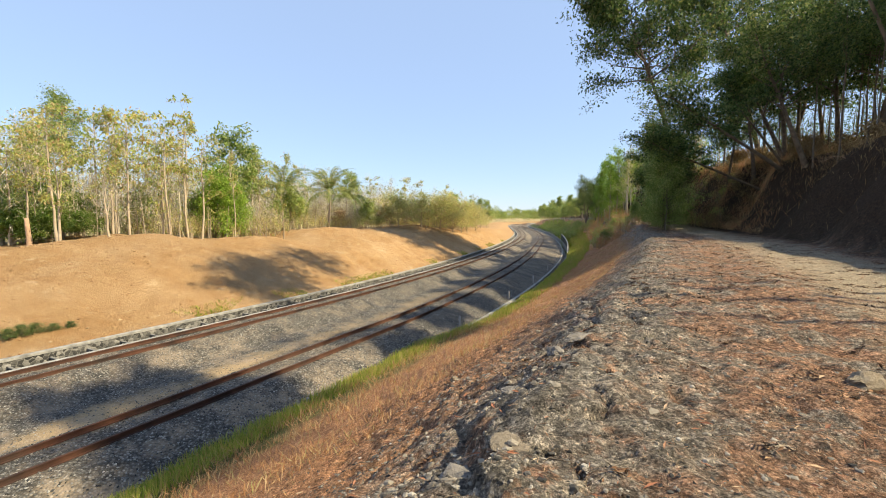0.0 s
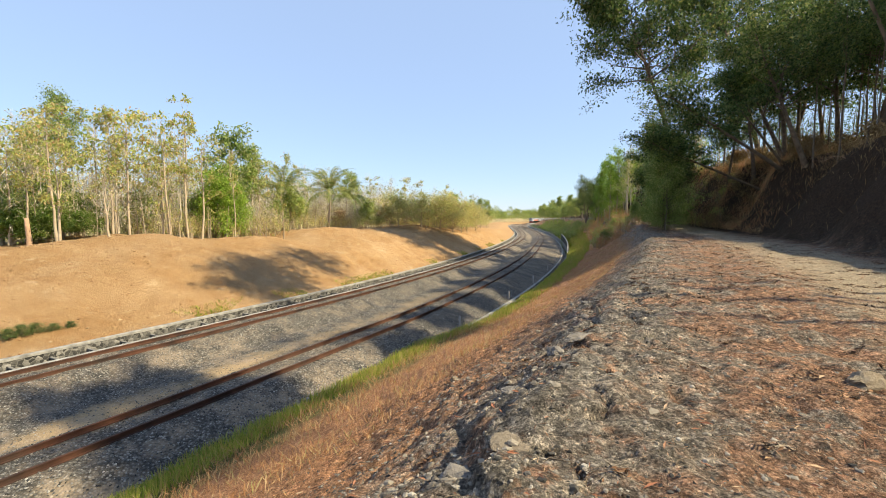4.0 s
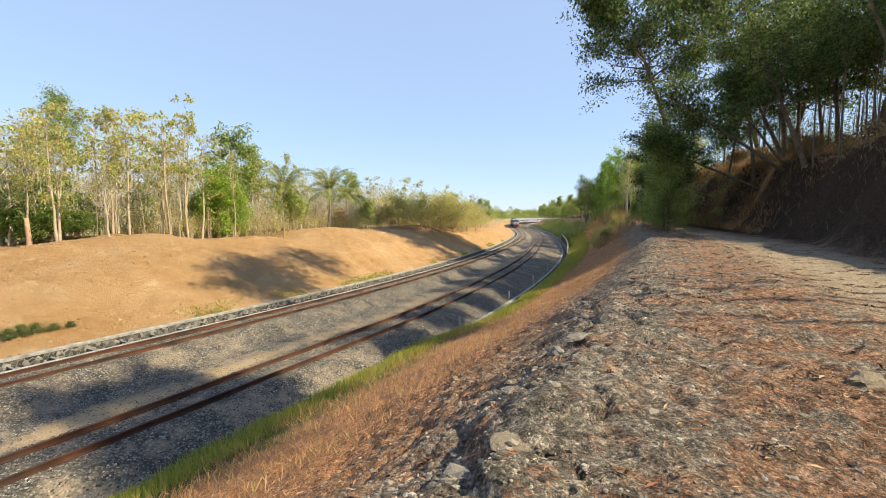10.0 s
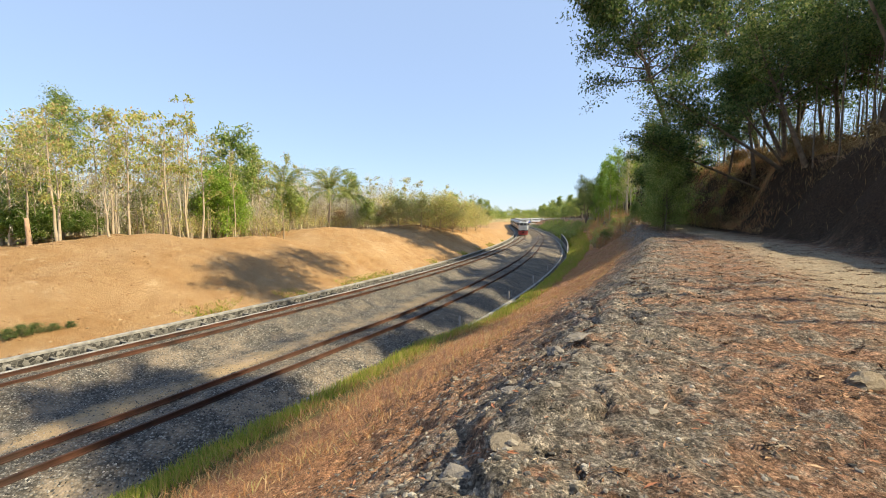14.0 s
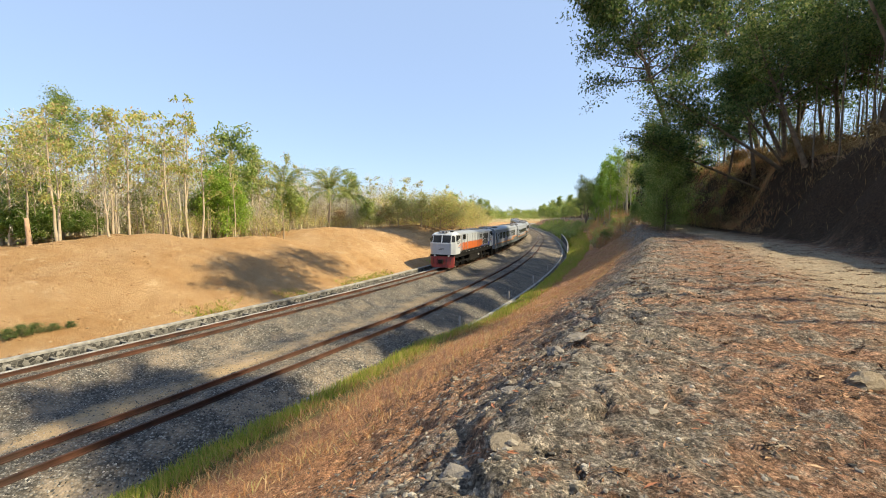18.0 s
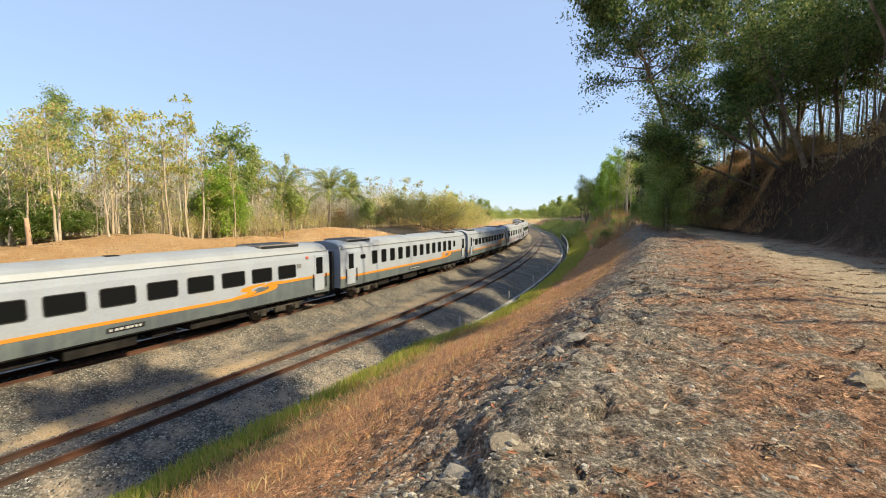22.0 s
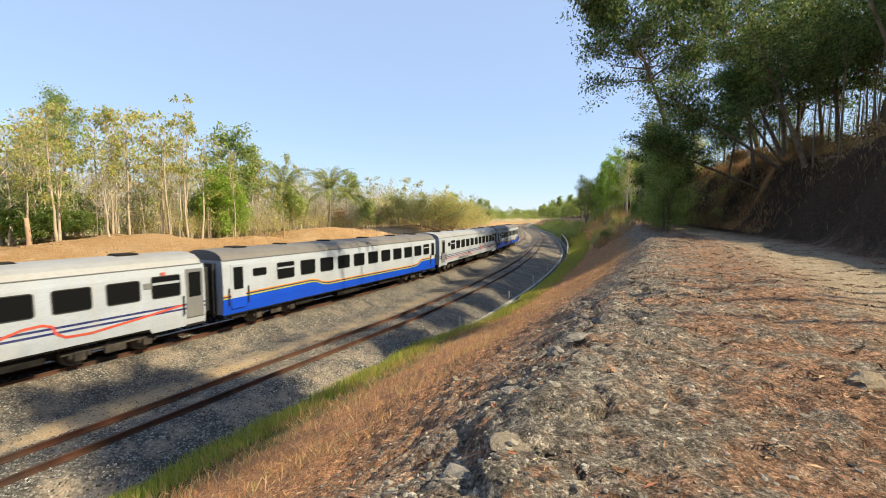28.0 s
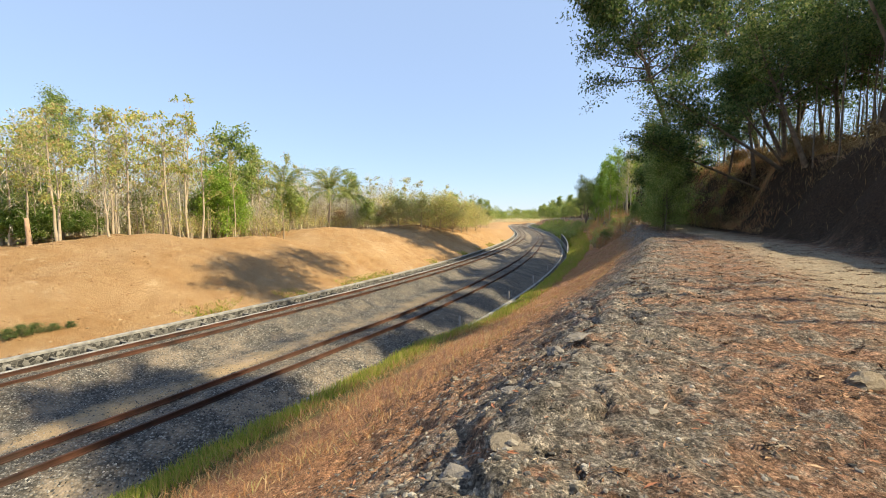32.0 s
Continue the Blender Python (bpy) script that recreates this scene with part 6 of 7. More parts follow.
        for sd in (1, -1):
            a, b = (0.06, 0.93) if sd > 0 else (-0.93, -0.06)
            cs = [(a, Y(0.36 + 0.03), 2.70), (b, Y(0.36 + 0.03), 2.70), (b, Y(0.66 - 0.03), 3.42), (a, Y(0.66 - 0.03), 3.42)]
            rim = [(a - 0.05, Y(0.37), 2.60), (b + 0.05, Y(0.37), 2.60), (b + 0.05, Y(0.665), 3.46), (a - 0.05, Y(0.665), 3.46)]
            part("windscreen_seal", quad_plate(rim if f > 0 else rim[::-1], 0.03, 0.003), M["rubber"], cab, "black windscreen surround")
            part("windscreen", quad_plate(cs if f > 0 else cs[::-1], 0.03, 0.008), M["cab_glass"], cab)
            cs = [(sd * 1.04, Y(0.43), 2.74), (sd * 1.34, Y(0.73), 2.74), (sd * 1.27, Y(0.90), 3.36), (sd * 1.01, Y(0.66), 3.40)]
            part("corner_glass", quad_plate(cs if sd * f > 0 else cs[::-1], 0.03, 0.012), M["cab_glass"], cab)
            ws = part("side_window", box(sd * 1.30, sd * 1.35, Y(1.12), Y(2.12), 2.82, 3.36, 0.01), M["pane"], cab)
            fr = bmesh.new()
            for q0, q1, z0, z1 in ((1.05, 2.19, 3.36, 3.43), (1.05, 2.19, 2.75, 2.82), (1.05, 1.12, 2.82, 3.36), (2.12, 2.19, 2.82, 3.36), (1.6, 1.65, 2.82, 3.36)):
                block(fr, sd * 1.29, sd * 1.372, Y(q0), Y(q1), z0, z1)
            part("window_frame", fr, M["door_grey"], ws)
            nb = part("number_board", box(sd * 1.34, sd * 1.369, Y(1.3), Y(2.05), 2.56, 2.68), M["plate"], cab)
            lt = bmesh.new()
            for i in range(6):
                block(lt, sd * 1.365, sd * 1.372, Y(1.36 + i * 0.11), Y(1.42 + i * 0.11), 2.59, 2.65)
            part("lettering", lt, M["bars"], nb)
            for z0, z1, mt, q0, q1 in ((2.30, 2.38, "engine_orange", 1.75, 2.25), (2.22, 2.30, "orange", 1.55, 2.25), (2.06, 2.15, "engine_blue", 1.5, 2.25), (2.01, 2.06, "navy", 1.0, 1.6)):
                sw = [(sd * 1.36, Y(q0), z0), (sd * 1.36, Y(q1), z0 + 0.10), (sd * 1.36, Y(q1), z1 + 0.10), (sd * 1.36, Y(q0 + 0.1), z1 - 0.02)]
                part("painted_swoosh", quad_plate(sw if sd * f > 0 else sw[::-1], 0.01, 0.006), M[mt], cab)
            lp = bmesh.new()
            rod(lp, (sd * 0.75, Y(0.36), 1.38), (sd * 0.75, Y(0.7), 1.38), 0.09, 12)
            part("marker_lamp", lp, M["lamp"], cab)
            mirr = bmesh.new()
            block(mirr, sd * 1.38, sd * 1.5, Y(1.0), Y(1.04), 2.85, 3.15)
            part("mirror", mirr, M["rubber"], cab)
        for z, q0, q1 in ((2.02, -0.25, 0.2), (1.95, -0.3, 0.05), (2.08, -0.12, 0.25)):
            part("emblem", box(q0, q1, Y(0.372), Y(0.43), z, z + 0.035), M["plate"], cab)
        lb = part("lamp_box", box(-0.42, 0.42, Y(0.8), Y(1.4), 3.62, 3.88, 0.04), M["door_grey"], cab)
        for q in (-0.2, 0.2):
            bm = bmesh.new()
            rod(bm, (q, Y(0.76), 3.76), (q, Y(0.95), 3.76), 0.1, 14)
            part("headlamp", bm, M["lamp"], lb)
        part("roof_horn", box(0.55, 0.85, Y(1.3), Y(1.6), 3.66, 3.84, 0.02), M["under"], cab)
        # pilot with plough, coupler and hoses
        pl = part("pilot", hull([(sd * x, Y(v), z) for sd in (1, -1) for x, v, z in ((1.25, 0.62, 1.46), (1.28, 0.62, 0.62), (1.1, 0.5, 0.22), (1.25, 0.92, 1.46), (1.2, 0.9, 0.22), (0.7, 0.36, 0.2), (0.9, 0.5, 0.75))]), M["pilot_red" if f > 0 else "under"], e, "dusty red pilot with plough" if f > 0 else "black rear pilot")
        part("buffer_beam", box(-1.3, 1.3, Y(0.52), Y(0.72), 1.32, 1.48, 0.02), M["under"], pl)
        for q in (-0.95, -0.5, 0.5, 0.95):
            hs = bmesh.new()
            rod(hs, (q, Y(0.44), 1.1), (q * 0.96, Y(0.36), 0.5), 0.035, 6)
            part("hose", hs, M["rubber"], pl)
        part("coupler", block(box(-0.16, 0.16, Y(0.02), Y(0.7), 0.68, 0.98, 0.04), -0.24, 0.24, Y(-0.02), Y(0.18), 0.62, 1.02, 0.04), M["under"], pl)
        for z in (0.45, 0.8, 1.15):
            for sd in (1, -1):
                part("step", box(sd * 1.1, sd * 1.34, Y(0.95), Y(1.4), z, z + 0.04), M["under"], pl)
    return e


locomotive = engine()
vehicles.append((locomotive, -ENGINE / 2, 4.35))


def boundary(t):
    """Where the engine's rear coupling is along the line at t."""
    return -22.57 - TRAIN_SPEED * (t - 21.0) - 0.44 * float(smooth(28.2, 30.8, t))

# ---- loose cover of the ground: stones, grass, fallen leaves ----
OCTA = np.array([(1, 0, 0), (-1, 0, 0), (0, 1, 0), (0, -1, 0), (0, 0, 1), (0, 0, -1)], float)
OCTA_F = np.array([(0, 2, 4), (2, 1, 4), (1, 3, 4), (3, 0, 4), (2, 0, 5), (1, 2, 5), (3, 1, 5), (0, 3, 5)])


_ph = (1 + 5 ** 0.5) / 2
ICO = np.array([(-1, _ph, 0), (1, _ph, 0), (-1, -_ph, 0), (1, -_ph, 0), (0, -1, _ph), (0, 1, _ph), (0, -1, -_ph), (0, 1, -_ph), (_ph, 0, -1), (_ph, 0, 1), (-_ph, 0, -1), (-_ph, 0, 1)]) / 1.9
ICO_F = np.array([(0, 11, 5), (0, 5, 1), (0, 1, 7), (0, 7, 10), (0, 10, 11), (1, 5, 9), (5, 11, 4), (11, 10, 2), (10, 7, 6), (7, 1, 8), (3, 9, 4), (3, 4, 2), (3, 2, 6), (3, 6, 8), (3, 8, 9), (4, 9, 5), (2, 4, 11), (6, 2, 10), (8, 6, 7), (9, 8, 1)])


def lumps(rs, pos, size, flat=0.6):
    """Rounder, broken stones of twenty faces."""
    n = len(pos)
    v = ICO[None] * rs.uniform(0.65, 1.15, (n, 12, 1)) * rs.uniform(0.7, 1.3, (n, 1, 3)) + rs.normal(0, 0.08, (n, 12, 3))
    v[..., 2] *= flat
    v = v * size[:, None, None] + pos[:, None]
    f = ICO_F[None] + (np.arange(n) * 12)[:, None, None]
    return v.reshape(-1, 3).tolist(), f.reshape(-1, 3).tolist()


BOX = np.array([(x, y, z) for x in (-1, 1) for y in (-1, 1) for z in (-1, 1)], float) * 0.6
BOX_F = np.array([(0, 1, 3, 2), (4, 6, 7, 5), (0, 4, 5, 1), (2, 3, 7, 6), (0, 2, 6, 4), (1, 5, 7, 3)])


def chunks(rs, pos, size, flat=0.6):
    """Angular broken lumps with six uneven faces, tumbled."""
    n = len(pos)
    v = BOX[None] * rs.uniform(0.6, 1.3, (n, 1, 3)) + rs.normal(0, 0.2, (n, 8, 3))
    q, _ = np.linalg.qr(rs.normal(0, 1, (n, 3, 3)))
    v = np.einsum("nij,nkj->nki", q, v)
    v[..., 2] *= flat
    v = v * size[:, None, None] + pos[:, None]
    f = BOX_F[None] + (np.arange(n) * 8)[:, None, None]
    return v.reshape(-1, 3).tolist(), f.reshape(-1, 4).tolist()


def stone_heap(rs, pos, size, flat=0.7):
    n = len(pos)
    v = OCTA[None] * rs.uniform(0.6, 1.2, (n, 6, 1)) + rs.normal(0, 0.22, (n, 6, 3))
    a = rs.uniform(0, 6.28, n)
    ca, sa = np.cos(a)[:, None], np.sin(a)[:, None]
    x = v[..., 0] * ca - v[..., 1] * sa
    y = v[..., 0] * sa + v[..., 1] * ca
    v = np.stack([x, y, v[..., 2] * flat], -1) * size[:, None, None] + pos[:, None]
    f = OCTA_F[None] + (np.arange(n) * 6)[:, None, None]
    return v.reshape(-1, 3).tolist(), f.reshape(-1, 3).tolist()


def over_ground(rs, n, s_range, o_range, power=1.0):
    """Random points on the ground: s, o, x, y, z; power > 1 crowds them to the start of the s range."""
    s = s_range[0] + (s_range[1] - s_range[0]) * rs.rand(n) ** power
    o = rs.uniform(o_range[0], o_range[1], n)
    x, y, _ = line_at(s, o)
    return s, o, x, y, land(s, o, x, y)


rs = np.random.RandomState(31)
# ballast
n = 52000
s = -19 + 70 * rs.rand(n) ** 1.5
o = rs.uniform(-1.6, 9.6, n)
x, y, _ = line_at(s, o)
z = np.array([bed_z(a, min(b, float(drain_offset(a)))) for a, b in zip(s, o)]) + bumps(x, y, 0.5) * 0.05 + bumps(x, y, 1.7) * 0.07 + np.array([rut(a, b) for a, b in zip(s, o)])
keep = (o < drain_offset(s)) & (np.abs(np.abs(o) - 0.566) > 0.07) & (np.abs(np.abs(o - near_offset(s)) - 0.566) > 0.07) & (rs.rand(n) < 0.35 + 0.65 * (np.abs(o - 4.1) > 1.0))
tagged(part("ballast_stones", stone_heap(rs, np.stack([x, y, z + 0.004], 1)[keep], rs.uniform(0.016, 0.038, n)[keep]), M["stones"]), "loose grey crushed ballast stones around the rails", "gravel", kind="stuff")

# grit, clods and stones on the trampled ground about the camera and along the slope's shoulder
s, o, x, y, z = over_ground(rs, 64000, (-21.5, 14), (14.0, 26.0), 2.1)
keep = (rs.rand(len(s)) < np.clip(1.3 - np.abs(o - 17.6) / 4.0, 0.2, 1)) & (np.hypot(x, y) > 1.2)
size = (0.005 + 0.010 * rs.rand(len(s)) ** 2.5) * (1 + 0.7 * (bumps(x, y, 0.6) + 0.5))
tagged(part("grit", stone_heap(rs, np.stack([x, y, z - 0.001], 1)[keep], size[keep]), M["grit"]), "grey grit and clods scattered over the trampled ground", "gravel", kind="stuff")
s, o, x, y, z = over_ground(rs, 32000, (-20.5, 10), (15.8, 22.0), 2.2)
keep = (np.hypot(x, y) > 1.4) & (rs.rand(len(s)) < np.clip(1.35 - np.abs(o - 18.2) / 2.2, 0.06, 1) * np.clip(0.7 + 1.6 * bumps(x, y, 0.5), 0.15, 1))
tagged(part("pebbles", lumps(rs, np.stack([x, y, z - 0.002], 1)[keep], (0.010 + 0.02 * rs.rand(len(s)) ** 2.5)[keep], 0.55), M["grit"]), "small broken stones and hard crumbs of earth", "gravel", kind="stuff")
s, o, x, y, z = over_ground(rs, 26000, (-20, 16), (15.8, 20.2), 1.9)
keep = (np.hypot(x, y) > 1.6) & (rs.rand(len(s)) < np.clip(1.2 - np.abs(o - 18.0) / 1.7, 0.08, 1) * np.clip(0.5 + 2.5 * bumps(x, y, 0.9), 0.1, 1))
tagged(part("rubble", lumps(rs, np.stack([x, y, z - 0.004], 1)[keep], (0.008 + 0.042 * rs.rand(len(s)) ** 4)[keep], 0.6), M["clods"]), "broken grey stones along the edge of the slope", "rubble", kind="stuff")

# clods on the cut bank
s, o, x, y, z = over_ground(rs, 5000, (-16, 70), (-16.0, -3.0), 1.3)
tagged(part("clods", chunks(rs, np.stack([x, y, z + 0.01], 1), 0.02 + 0.07 * rs.rand(len(s)) ** 4, 0.6), M["earth_clods"]), "crumbled orange earth and small clods on the bank", "earth", kind="stuff")
# fallen leaves
s, o, x, y, z = over_ground(rs, 46000, (-21, 22), (12.2, 27.5), 1.7)
keep = (rs.rand(len(s)) < np.clip(0.25 + 1.3 * (bumps(x, y, 1.6) + 0.5) * smooth(18, 20.3, o), 0.05, 1)) & (np.hypot(x, y) > 1.0)
n = int(keep.sum())
d = rs.normal(0, 1, (n, 3)) * np.array([1, 1, 0.25])
up = rs.normal(0, 0.35, (n, 3)) + np.array([0, 0, 1.0])
ln = 0.02 + 0.10 * rs.rand(n) ** 3
tagged(part("leaf_litter", blades(np.stack([x, y, z + 0.015], 1)[keep], d, up, ln, ln * rs.uniform(0.10, 0.30, n)), M["leaf_litter"]), "fallen dry leaves, orange and brown, on the ground", "leaf litter", kind="stuff")
# leaves and bits drifted together in dark clumps
s0, o0, x0, y0, z0 = over_ground(rs, 620, (-20, 18), (17.6, 26.4), 1.5)
per = 26
ang, ln0 = rs.uniform(-0.5, 0.5, 620), rs.uniform(0.08, 0.32, 620)
u_, w_ = rs.normal(0, 0.5, (620, per)), rs.normal(0, 0.16, (620, per))
cx = (x0[:, None] + (u_ * np.cos(ang)[:, None] - w_ * np.sin(ang)[:, None]) * ln0[:, None]).ravel()
cy = (y0[:, None] + (u_ * np.sin(ang)[:, None] + w_ * np.cos(ang)[:, None]) * ln0[:, None]).ravel()
s, o = to_line(cx, cy)
z = land(s, o, cx, cy)
keep = np.hypot(cx, cy) > 1.3
n = int(keep.sum())
d = rs.normal(0, 1, (n, 3)) * np.array([1, 1, 0.4])
up = rs.normal(0, 0.6, (n, 3)) + np.array([0, 0, 1.0])
ln = rs.uniform(0.03, 0.09, n)
tagged(part("drifted_leaves", blades(np.stack([cx, cy, z + 0.012], 1)[keep], d, up, ln, ln * rs.uniform(0.15, 0.4, n)), M["dark_litter"]), "dark clumps of rotting leaves and bits along the path", "leaf litter", kind="stuff")
# straw lying flat
s, o, x, y, z = over_ground(rs, 40000, (-21, 14), (17.6, 24.0), 1.5)
keep = (np.hypot(x, y) > 1.1) & (rs.rand(len(s)) < np.clip(smooth(18.6, 20.0, o) * (0.45 + 1.6 * bumps(x, y, 0.7)) + 0.06, 0, 1))
n = int(keep.sum())
d = rs.normal(0, 1, (n, 3)) * np.array([1, 1, 0.12])
up = rs.normal(0, 0.2, (n, 3)) + np.array([0, 0, 1.0])
tagged(part("straw", blades(np.stack([x, y, z + 0.008], 1)[keep], d, up, rs.uniform(0.02, 0.10, n), rs.uniform(0.002, 0.006, n)), M["straw"]), "bleached straw and shredded leaves trodden flat", "straw", kind="stuff")
# dead twigs
s, o, x, y, z = over_ground(rs, 1100, (-20.5, 12), (15.5, 27), 1.8)
lines = []
for i in range(len(s)):
    if math.hypot(x[i], y[i]) < 1.3:
        continue
    a, l_, c_ = rs.uniform(0, 6.28), rs.uniform(0.05, 0.16) * (2.2 if rs.rand() < 0.12 else 1.0), rs.uniform(-1.2, 1.2)
    r_ = rs.uniform(0.0025, 0.006)
    q = np.array([x[i], y[i], z[i] + 0.008])
    pts = []
    for k in range(4):
        pts.append((tuple(q), r_ * (1 - 0.2 * k)))
        q = q + np.array([math.cos(a), math.sin(a), rs.uniform(-0.08, 0.12)]) * l_ / 3 * 1.6
        a += c_ / 3
    lines.append(pts)
tagged(part("dead_twigs", tubes(lines, 4), M["bark_dark"]), "dead twigs lying on the ground", "twigs", kind="stuff")


def grass(name, label, rs, s, o, x, y, z, h, w, mat, lean=0.25):
    n = len(s)
    d = rs.normal(0, lean, (n, 3))
    d[:, 2] = 1.0
    nrm = rs.normal(0, 1, (n, 3)) * np.array([1, 1, 0.1])
    c = np.stack([x, y, z + h * 0.44], 1) + d * 0.0
    tagged(part(name, blades(c, d, nrm, h, w), M[mat]), label, "grass", kind="stuff")


foot = lambda s: drain_offset(s) + 0.05 + 0.97 * smooth(-3.0, 3.0, s)
n = 44000
s = -24 + 120 * rs.rand(n) ** 1.8
u = rs.rand(n) ** 1.3
o = foot(s) - 0.12 + u * (1.5 + np.clip(s, 0, 80) * 0.035) + bumps(s * 1.0, s * 0.0, 1.7) * 0.5
x, y, _ = line_at(s, o)
z = land(s, o, x, y)
tall = rs.uniform(0.2, 0.5, n) * (0.7 + 0.6 * (bumps(x, y, 1.2) + 0.5))
grass("green_grass", "strip of fresh green grass at the foot of the slope", rs, s, o, x, y, z, tall, rs.uniform(0.012, 0.026, n) * (1 + np.clip(s, 0, 80) / 40), "grass_green")
n = 46000
s = -22 + 110 * rs.rand(n) ** 1.7
o = foot(s) + 1.0 + (4.9 + np.clip(s, 0, 60) * 0.06) * rs.rand(n) ** 1.1
x, y, _ = line_at(s, o)
keep = rs.rand(n) < np.clip((bumps(x, y, 0.8) + 0.5) * 1.8 - 0.25, 0.05, 1)
z = land(s, o, x, y)
k = keep
grass("dry_grass", "dry orange grass and straw on the slope", rs, s[k], o[k], x[k], y[k], z[k], (rs.uniform(0.08, 0.30, n) + 0.32 * rs.rand(n) * (1 - smooth(1.0, 2.6, o - foot(s))))[k], (rs.uniform(0.008, 0.018, n) * (1 + np.clip(s, 0, 80) / 40))[k], "grass_dry", 0.55)
# weeds along the foot of the cut bank and brush on its top
n = 9000
s = -18 + 90 * rs.rand(n)
o = -2.95 - 0.9 * rs.rand(n) ** 2
x, y, _ = line_at(s, o)
keep = bumps(x, y, 2.6) > 0.14
z = land(s, o, x, y)
k = keep
grass("weeds", "low green weeds at the foot of the earth bank", rs, s[k], o[k], x[k], y[k], z[k], rs.uniform(0.1, 0.32, n)[k], rs.uniform(0.02, 0.05, n)[k], "grass_green", 0.6)
n = 42000
s = -16 + 85 * rs.rand(n)
o = bank_toe(s) + 0.4 + 9.0 * rs.rand(n) ** 0.7
x, y, _ = line_at(s, o)
keep = rs.rand(n) < smooth(2.4, 4.0, o - bank_toe(s)) + 0.03 + 0.6 * smooth(22, 34, s)
z = land(s, o, x, y)
k = keep
grass("bank_grass", "long dry grass along the top of the dark bank", rs, s[k], o[k], x[k], y[k], z[k], rs.uniform(0.15, 0.85, n)[k], rs.uniform(0.012, 0.035, n)[k], "grass_brown", 0.4)


n = 26000
s = 18 + 34 * rs.rand(n)
o = bank_toe(s) - 0.2 + 5.6 * rs.rand(n)
x, y, _ = line_at(s, o)
k = rs.rand(n) < np.clip(0.5 + 1.4 * bumps(x, y, 1.3), 0.05, 1) * smooth(18, 26, s)
z = land(s, o, x, y)
grass("bank_straw", "tangled tawny grass hanging over the end of the bank", rs, s[k], o[k], x[k], y[k], z[k], rs.uniform(0.3, 1.1, n)[k], rs.uniform(0.012, 0.03, n)[k], "grass_dry", 0.6)


# single rocks by the path
def rock(name, label, x, y, size, mat, turn=0.0, seed=1, sink=0.35):
    r = np.random.RandomState(seed)
    bm = bmesh.new()
    bmesh.ops.create_icosphere(bm, subdivisions=3, radius=1.0)
    cuts = [(Vector(r.normal(0, 1, 3)).normalized(), r.uniform(0.6, 0.88)) for _ in range(14)]
    for v in bm.verts:
        for n_, d_ in cuts:
            k = v.co.dot(n_) - d_
            if k > 0:
                v.co -= n_ * k
        v.co += v.co.normalized() * (0.30 * noise.noise(v.co * 1.9 + Vector((seed, 0, 0))) + 0.13 * noise.noise(v.co * 6 + Vector((seed, 3, 0))))
        v.co = Vector((v.co.x * size[0], v.co.y * size[1], v.co.z * size[2]))
    ob = tagged(part(name, bm, M[mat]), label, "rock")
    ob.matrix_basis = Matrix.Translation((x, y, land_z(x, y) + size[2] * (1 - 2 * sink))) @ Matrix.Rotation(turn, 4, "Z")
    return ob


rock("rock", "tan limestone rock half sunk in the ground", 3.85, 3.75, (0.27, 0.14, 0.09), "tan_stone", 0.3, 3)
rock("rock", "pale stone slab with a broken edge", 0.45, 2.74, (0.13, 0.19, 0.016), "tan_stone", 0.1, 5, 0.55)
rock("rock", "dark grey broken stone in a hollow", 0.12, 2.62, (0.15, 0.2, 0.05), "grey_stone", 0.4, 7, 0.55)
rock("rock", "long grey stone lying on the slope's shoulder", 1.75, 5.3, (0.24, 0.09, 0.06), "grey_stone", 0.5, 9, 0.4)
rock("rock", "grey stone on the slope's shoulder", 1.35, 5.0, (0.12, 0.10, 0.09), "grey_stone", 1.0, 11)
rock("rock", "pale standing stone at the edge of the path", 2.6, 7.0, (0.05, 0.05, 0.12), "tan_stone", 0.0, 13, 0.3)
rock("rock", "white stone on the dry slope", 0.2, 7.2, (0.10, 0.08, 0.06), "tan_stone", 0.0, 15)
for i in range(12):
    s_, o_ = rnd.uniform(-19, 0), rnd.uniform(16.8, 19.0)
    x, y, _ = line_at(s_, o_)
    if math.hypot(float(x), float(y)) > 1.8:
        rock("rock", "broken grey stone among rubble", float(x), float(y), (rnd.uniform(0.05, 0.12), rnd.uniform(0.04, 0.09), rnd.uniform(0.02, 0.04)), "grey_stone", rnd.uniform(0, 3), 30 + i, 0.5)


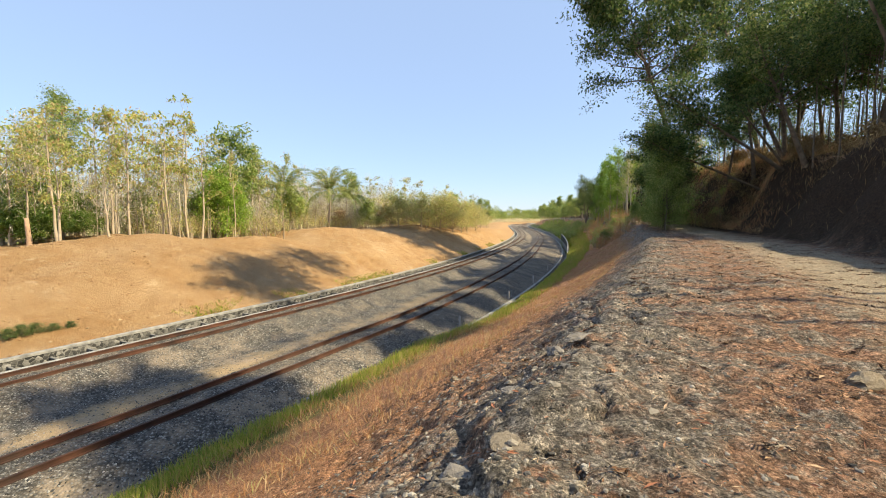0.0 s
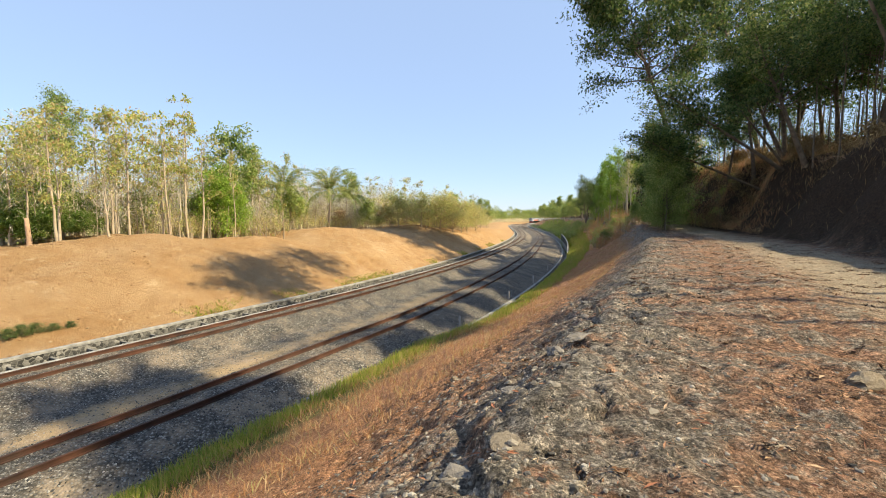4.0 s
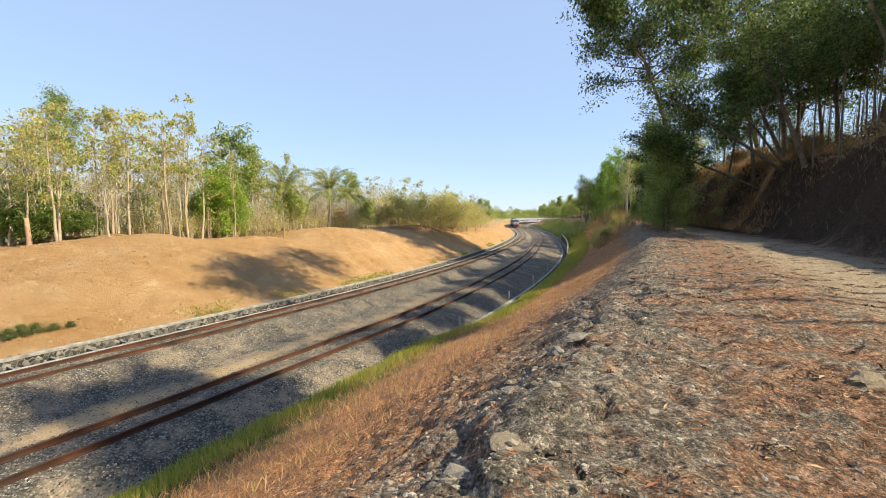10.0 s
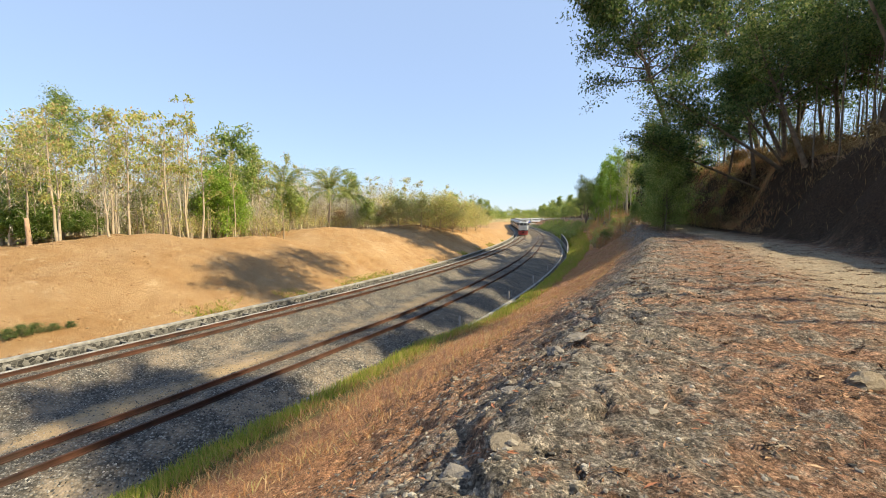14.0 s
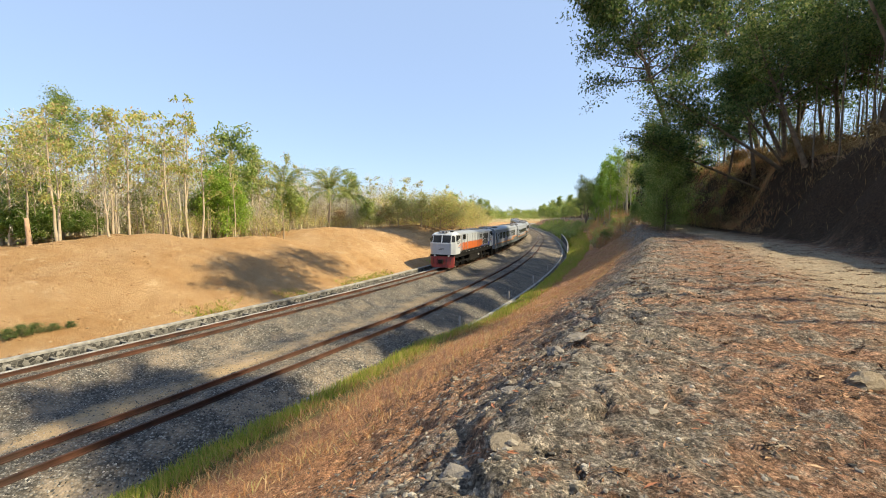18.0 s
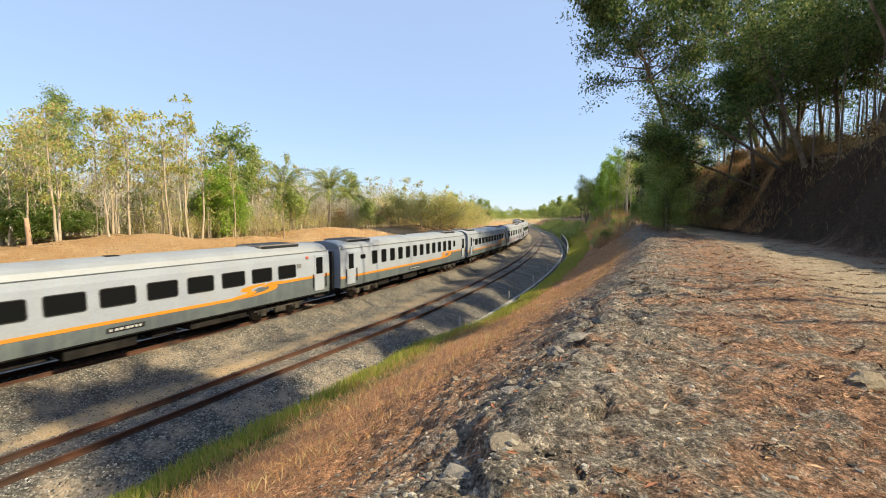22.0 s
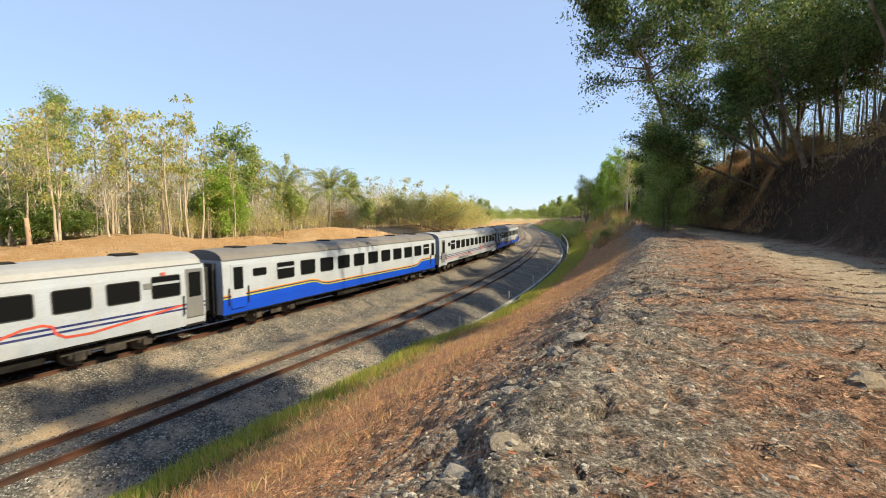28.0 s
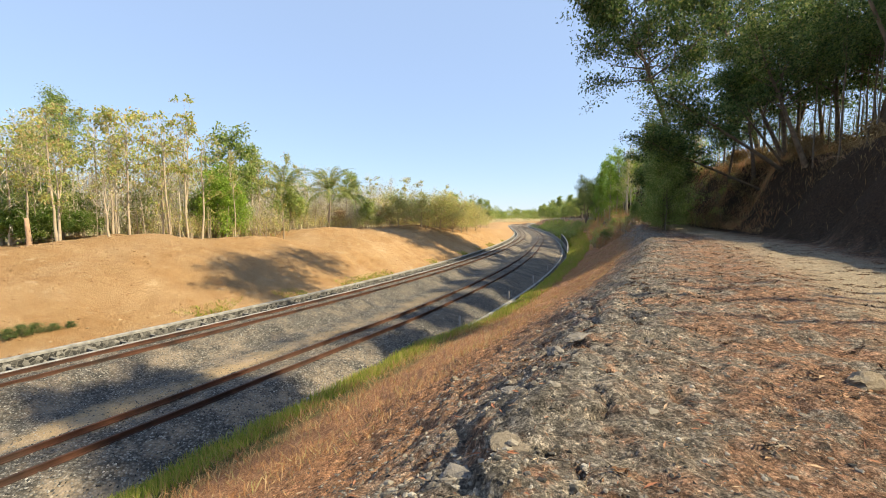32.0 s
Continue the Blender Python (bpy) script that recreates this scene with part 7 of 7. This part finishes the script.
def dead_branch(x, y, turn):
    rb = np.random.RandomState(12)
    e = tagged(new("fallen_branch"), "pale dead branch lying on the edge of the bank", "branch")
    stem = [((0.22 * i, 0.09 * math.sin(i * 1.7), 0.14 + 0.16 * math.sin(i * 0.8)), 0.028 - 0.0034 * i) for i in range(7)]
    part("stem", tubes([stem], 6), M["bark_pink"], e, smooth=True)
    for i in range(1, 6):
        p0, a = np.array(stem[i][0]), rb.uniform(-0.9, 0.9)
        tw = [(tuple(p0 + np.array([math.cos(a) * q, math.sin(a) * q * 0.6, 0.16 * q + 0.12 * q * q * (-1) ** i])), 0.013 * (1 - q / 1.1)) for q in (0.0, 0.25, 0.5, 0.75)]
        part("twig", tubes([tw], 5), M["bark_pink"], e, smooth=True)
    e.matrix_basis = Matrix.Translation((x, y, land_z(x, y))) @ Matrix.Rotation(turn, 4, "Z")


dead_branch(25.3, 27.0, 2.7)


def on_line(mid, half):
    """Pose of a vehicle whose pivots ride the far track at mid - half and mid + half. Its front looks along -y."""
    x0, y0, _ = line_at(mid - half)
    x1, y1, _ = line_at(mid + half)
    d = Vector((float(x1 - x0), float(y1 - y0), 0)).normalized()
    return Matrix.Translation((float(x0 + x1) / 2, float(y0 + y1) / 2, 0)) @ Matrix.Rotation(math.atan2(-d.x, d.y), 4, "Z")


def sway(ob, amount, period, phase, gusts=()):
    """A tree leans to and fro in the wind about its foot."""
    base = ob.matrix_basis.copy()
    rows = []
    for i in range(65):
        t = i * 0.5
        a = amount * (math.sin(6.283 * t / period + phase) + 0.4 * math.sin(6.283 * t / (period * 0.43) + 2 * phase))
        if gusts:
            a = float(np.interp(t, [g[0] for g in gusts], [g[1] for g in gusts])) + 0.3 * a
        rows.append((t, Matrix.Translation(base.translation) @ Matrix.Rotation(radians(a), 4, "Y") @ base.to_quaternion().to_matrix().to_4x4()))
    walk(ob, rows)


def motions():
    sway(tall_tree, 0.5, 3.7, 0.0, [(0, 0.1), (1, -0.6), (3, 0.6), (6, -2.3), (9, -0.4), (11, 0.2), (13, 1.2), (17, 0.8), (19, 1.3), (21, 0.3), (23, -0.3), (25, 0.4), (28, -0.5), (30, 0.2), (32, -0.9)])
    for i, ob in enumerate(swaying):
        sway(ob, 0.45, 3.1 + 0.37 * i, i * 1.7)
    for ob, back, half in vehicles:
        walk(ob, [(t, on_line(boundary(t) + back, half)) for t in [i * 0.5 for i in range(65)]])


motions()
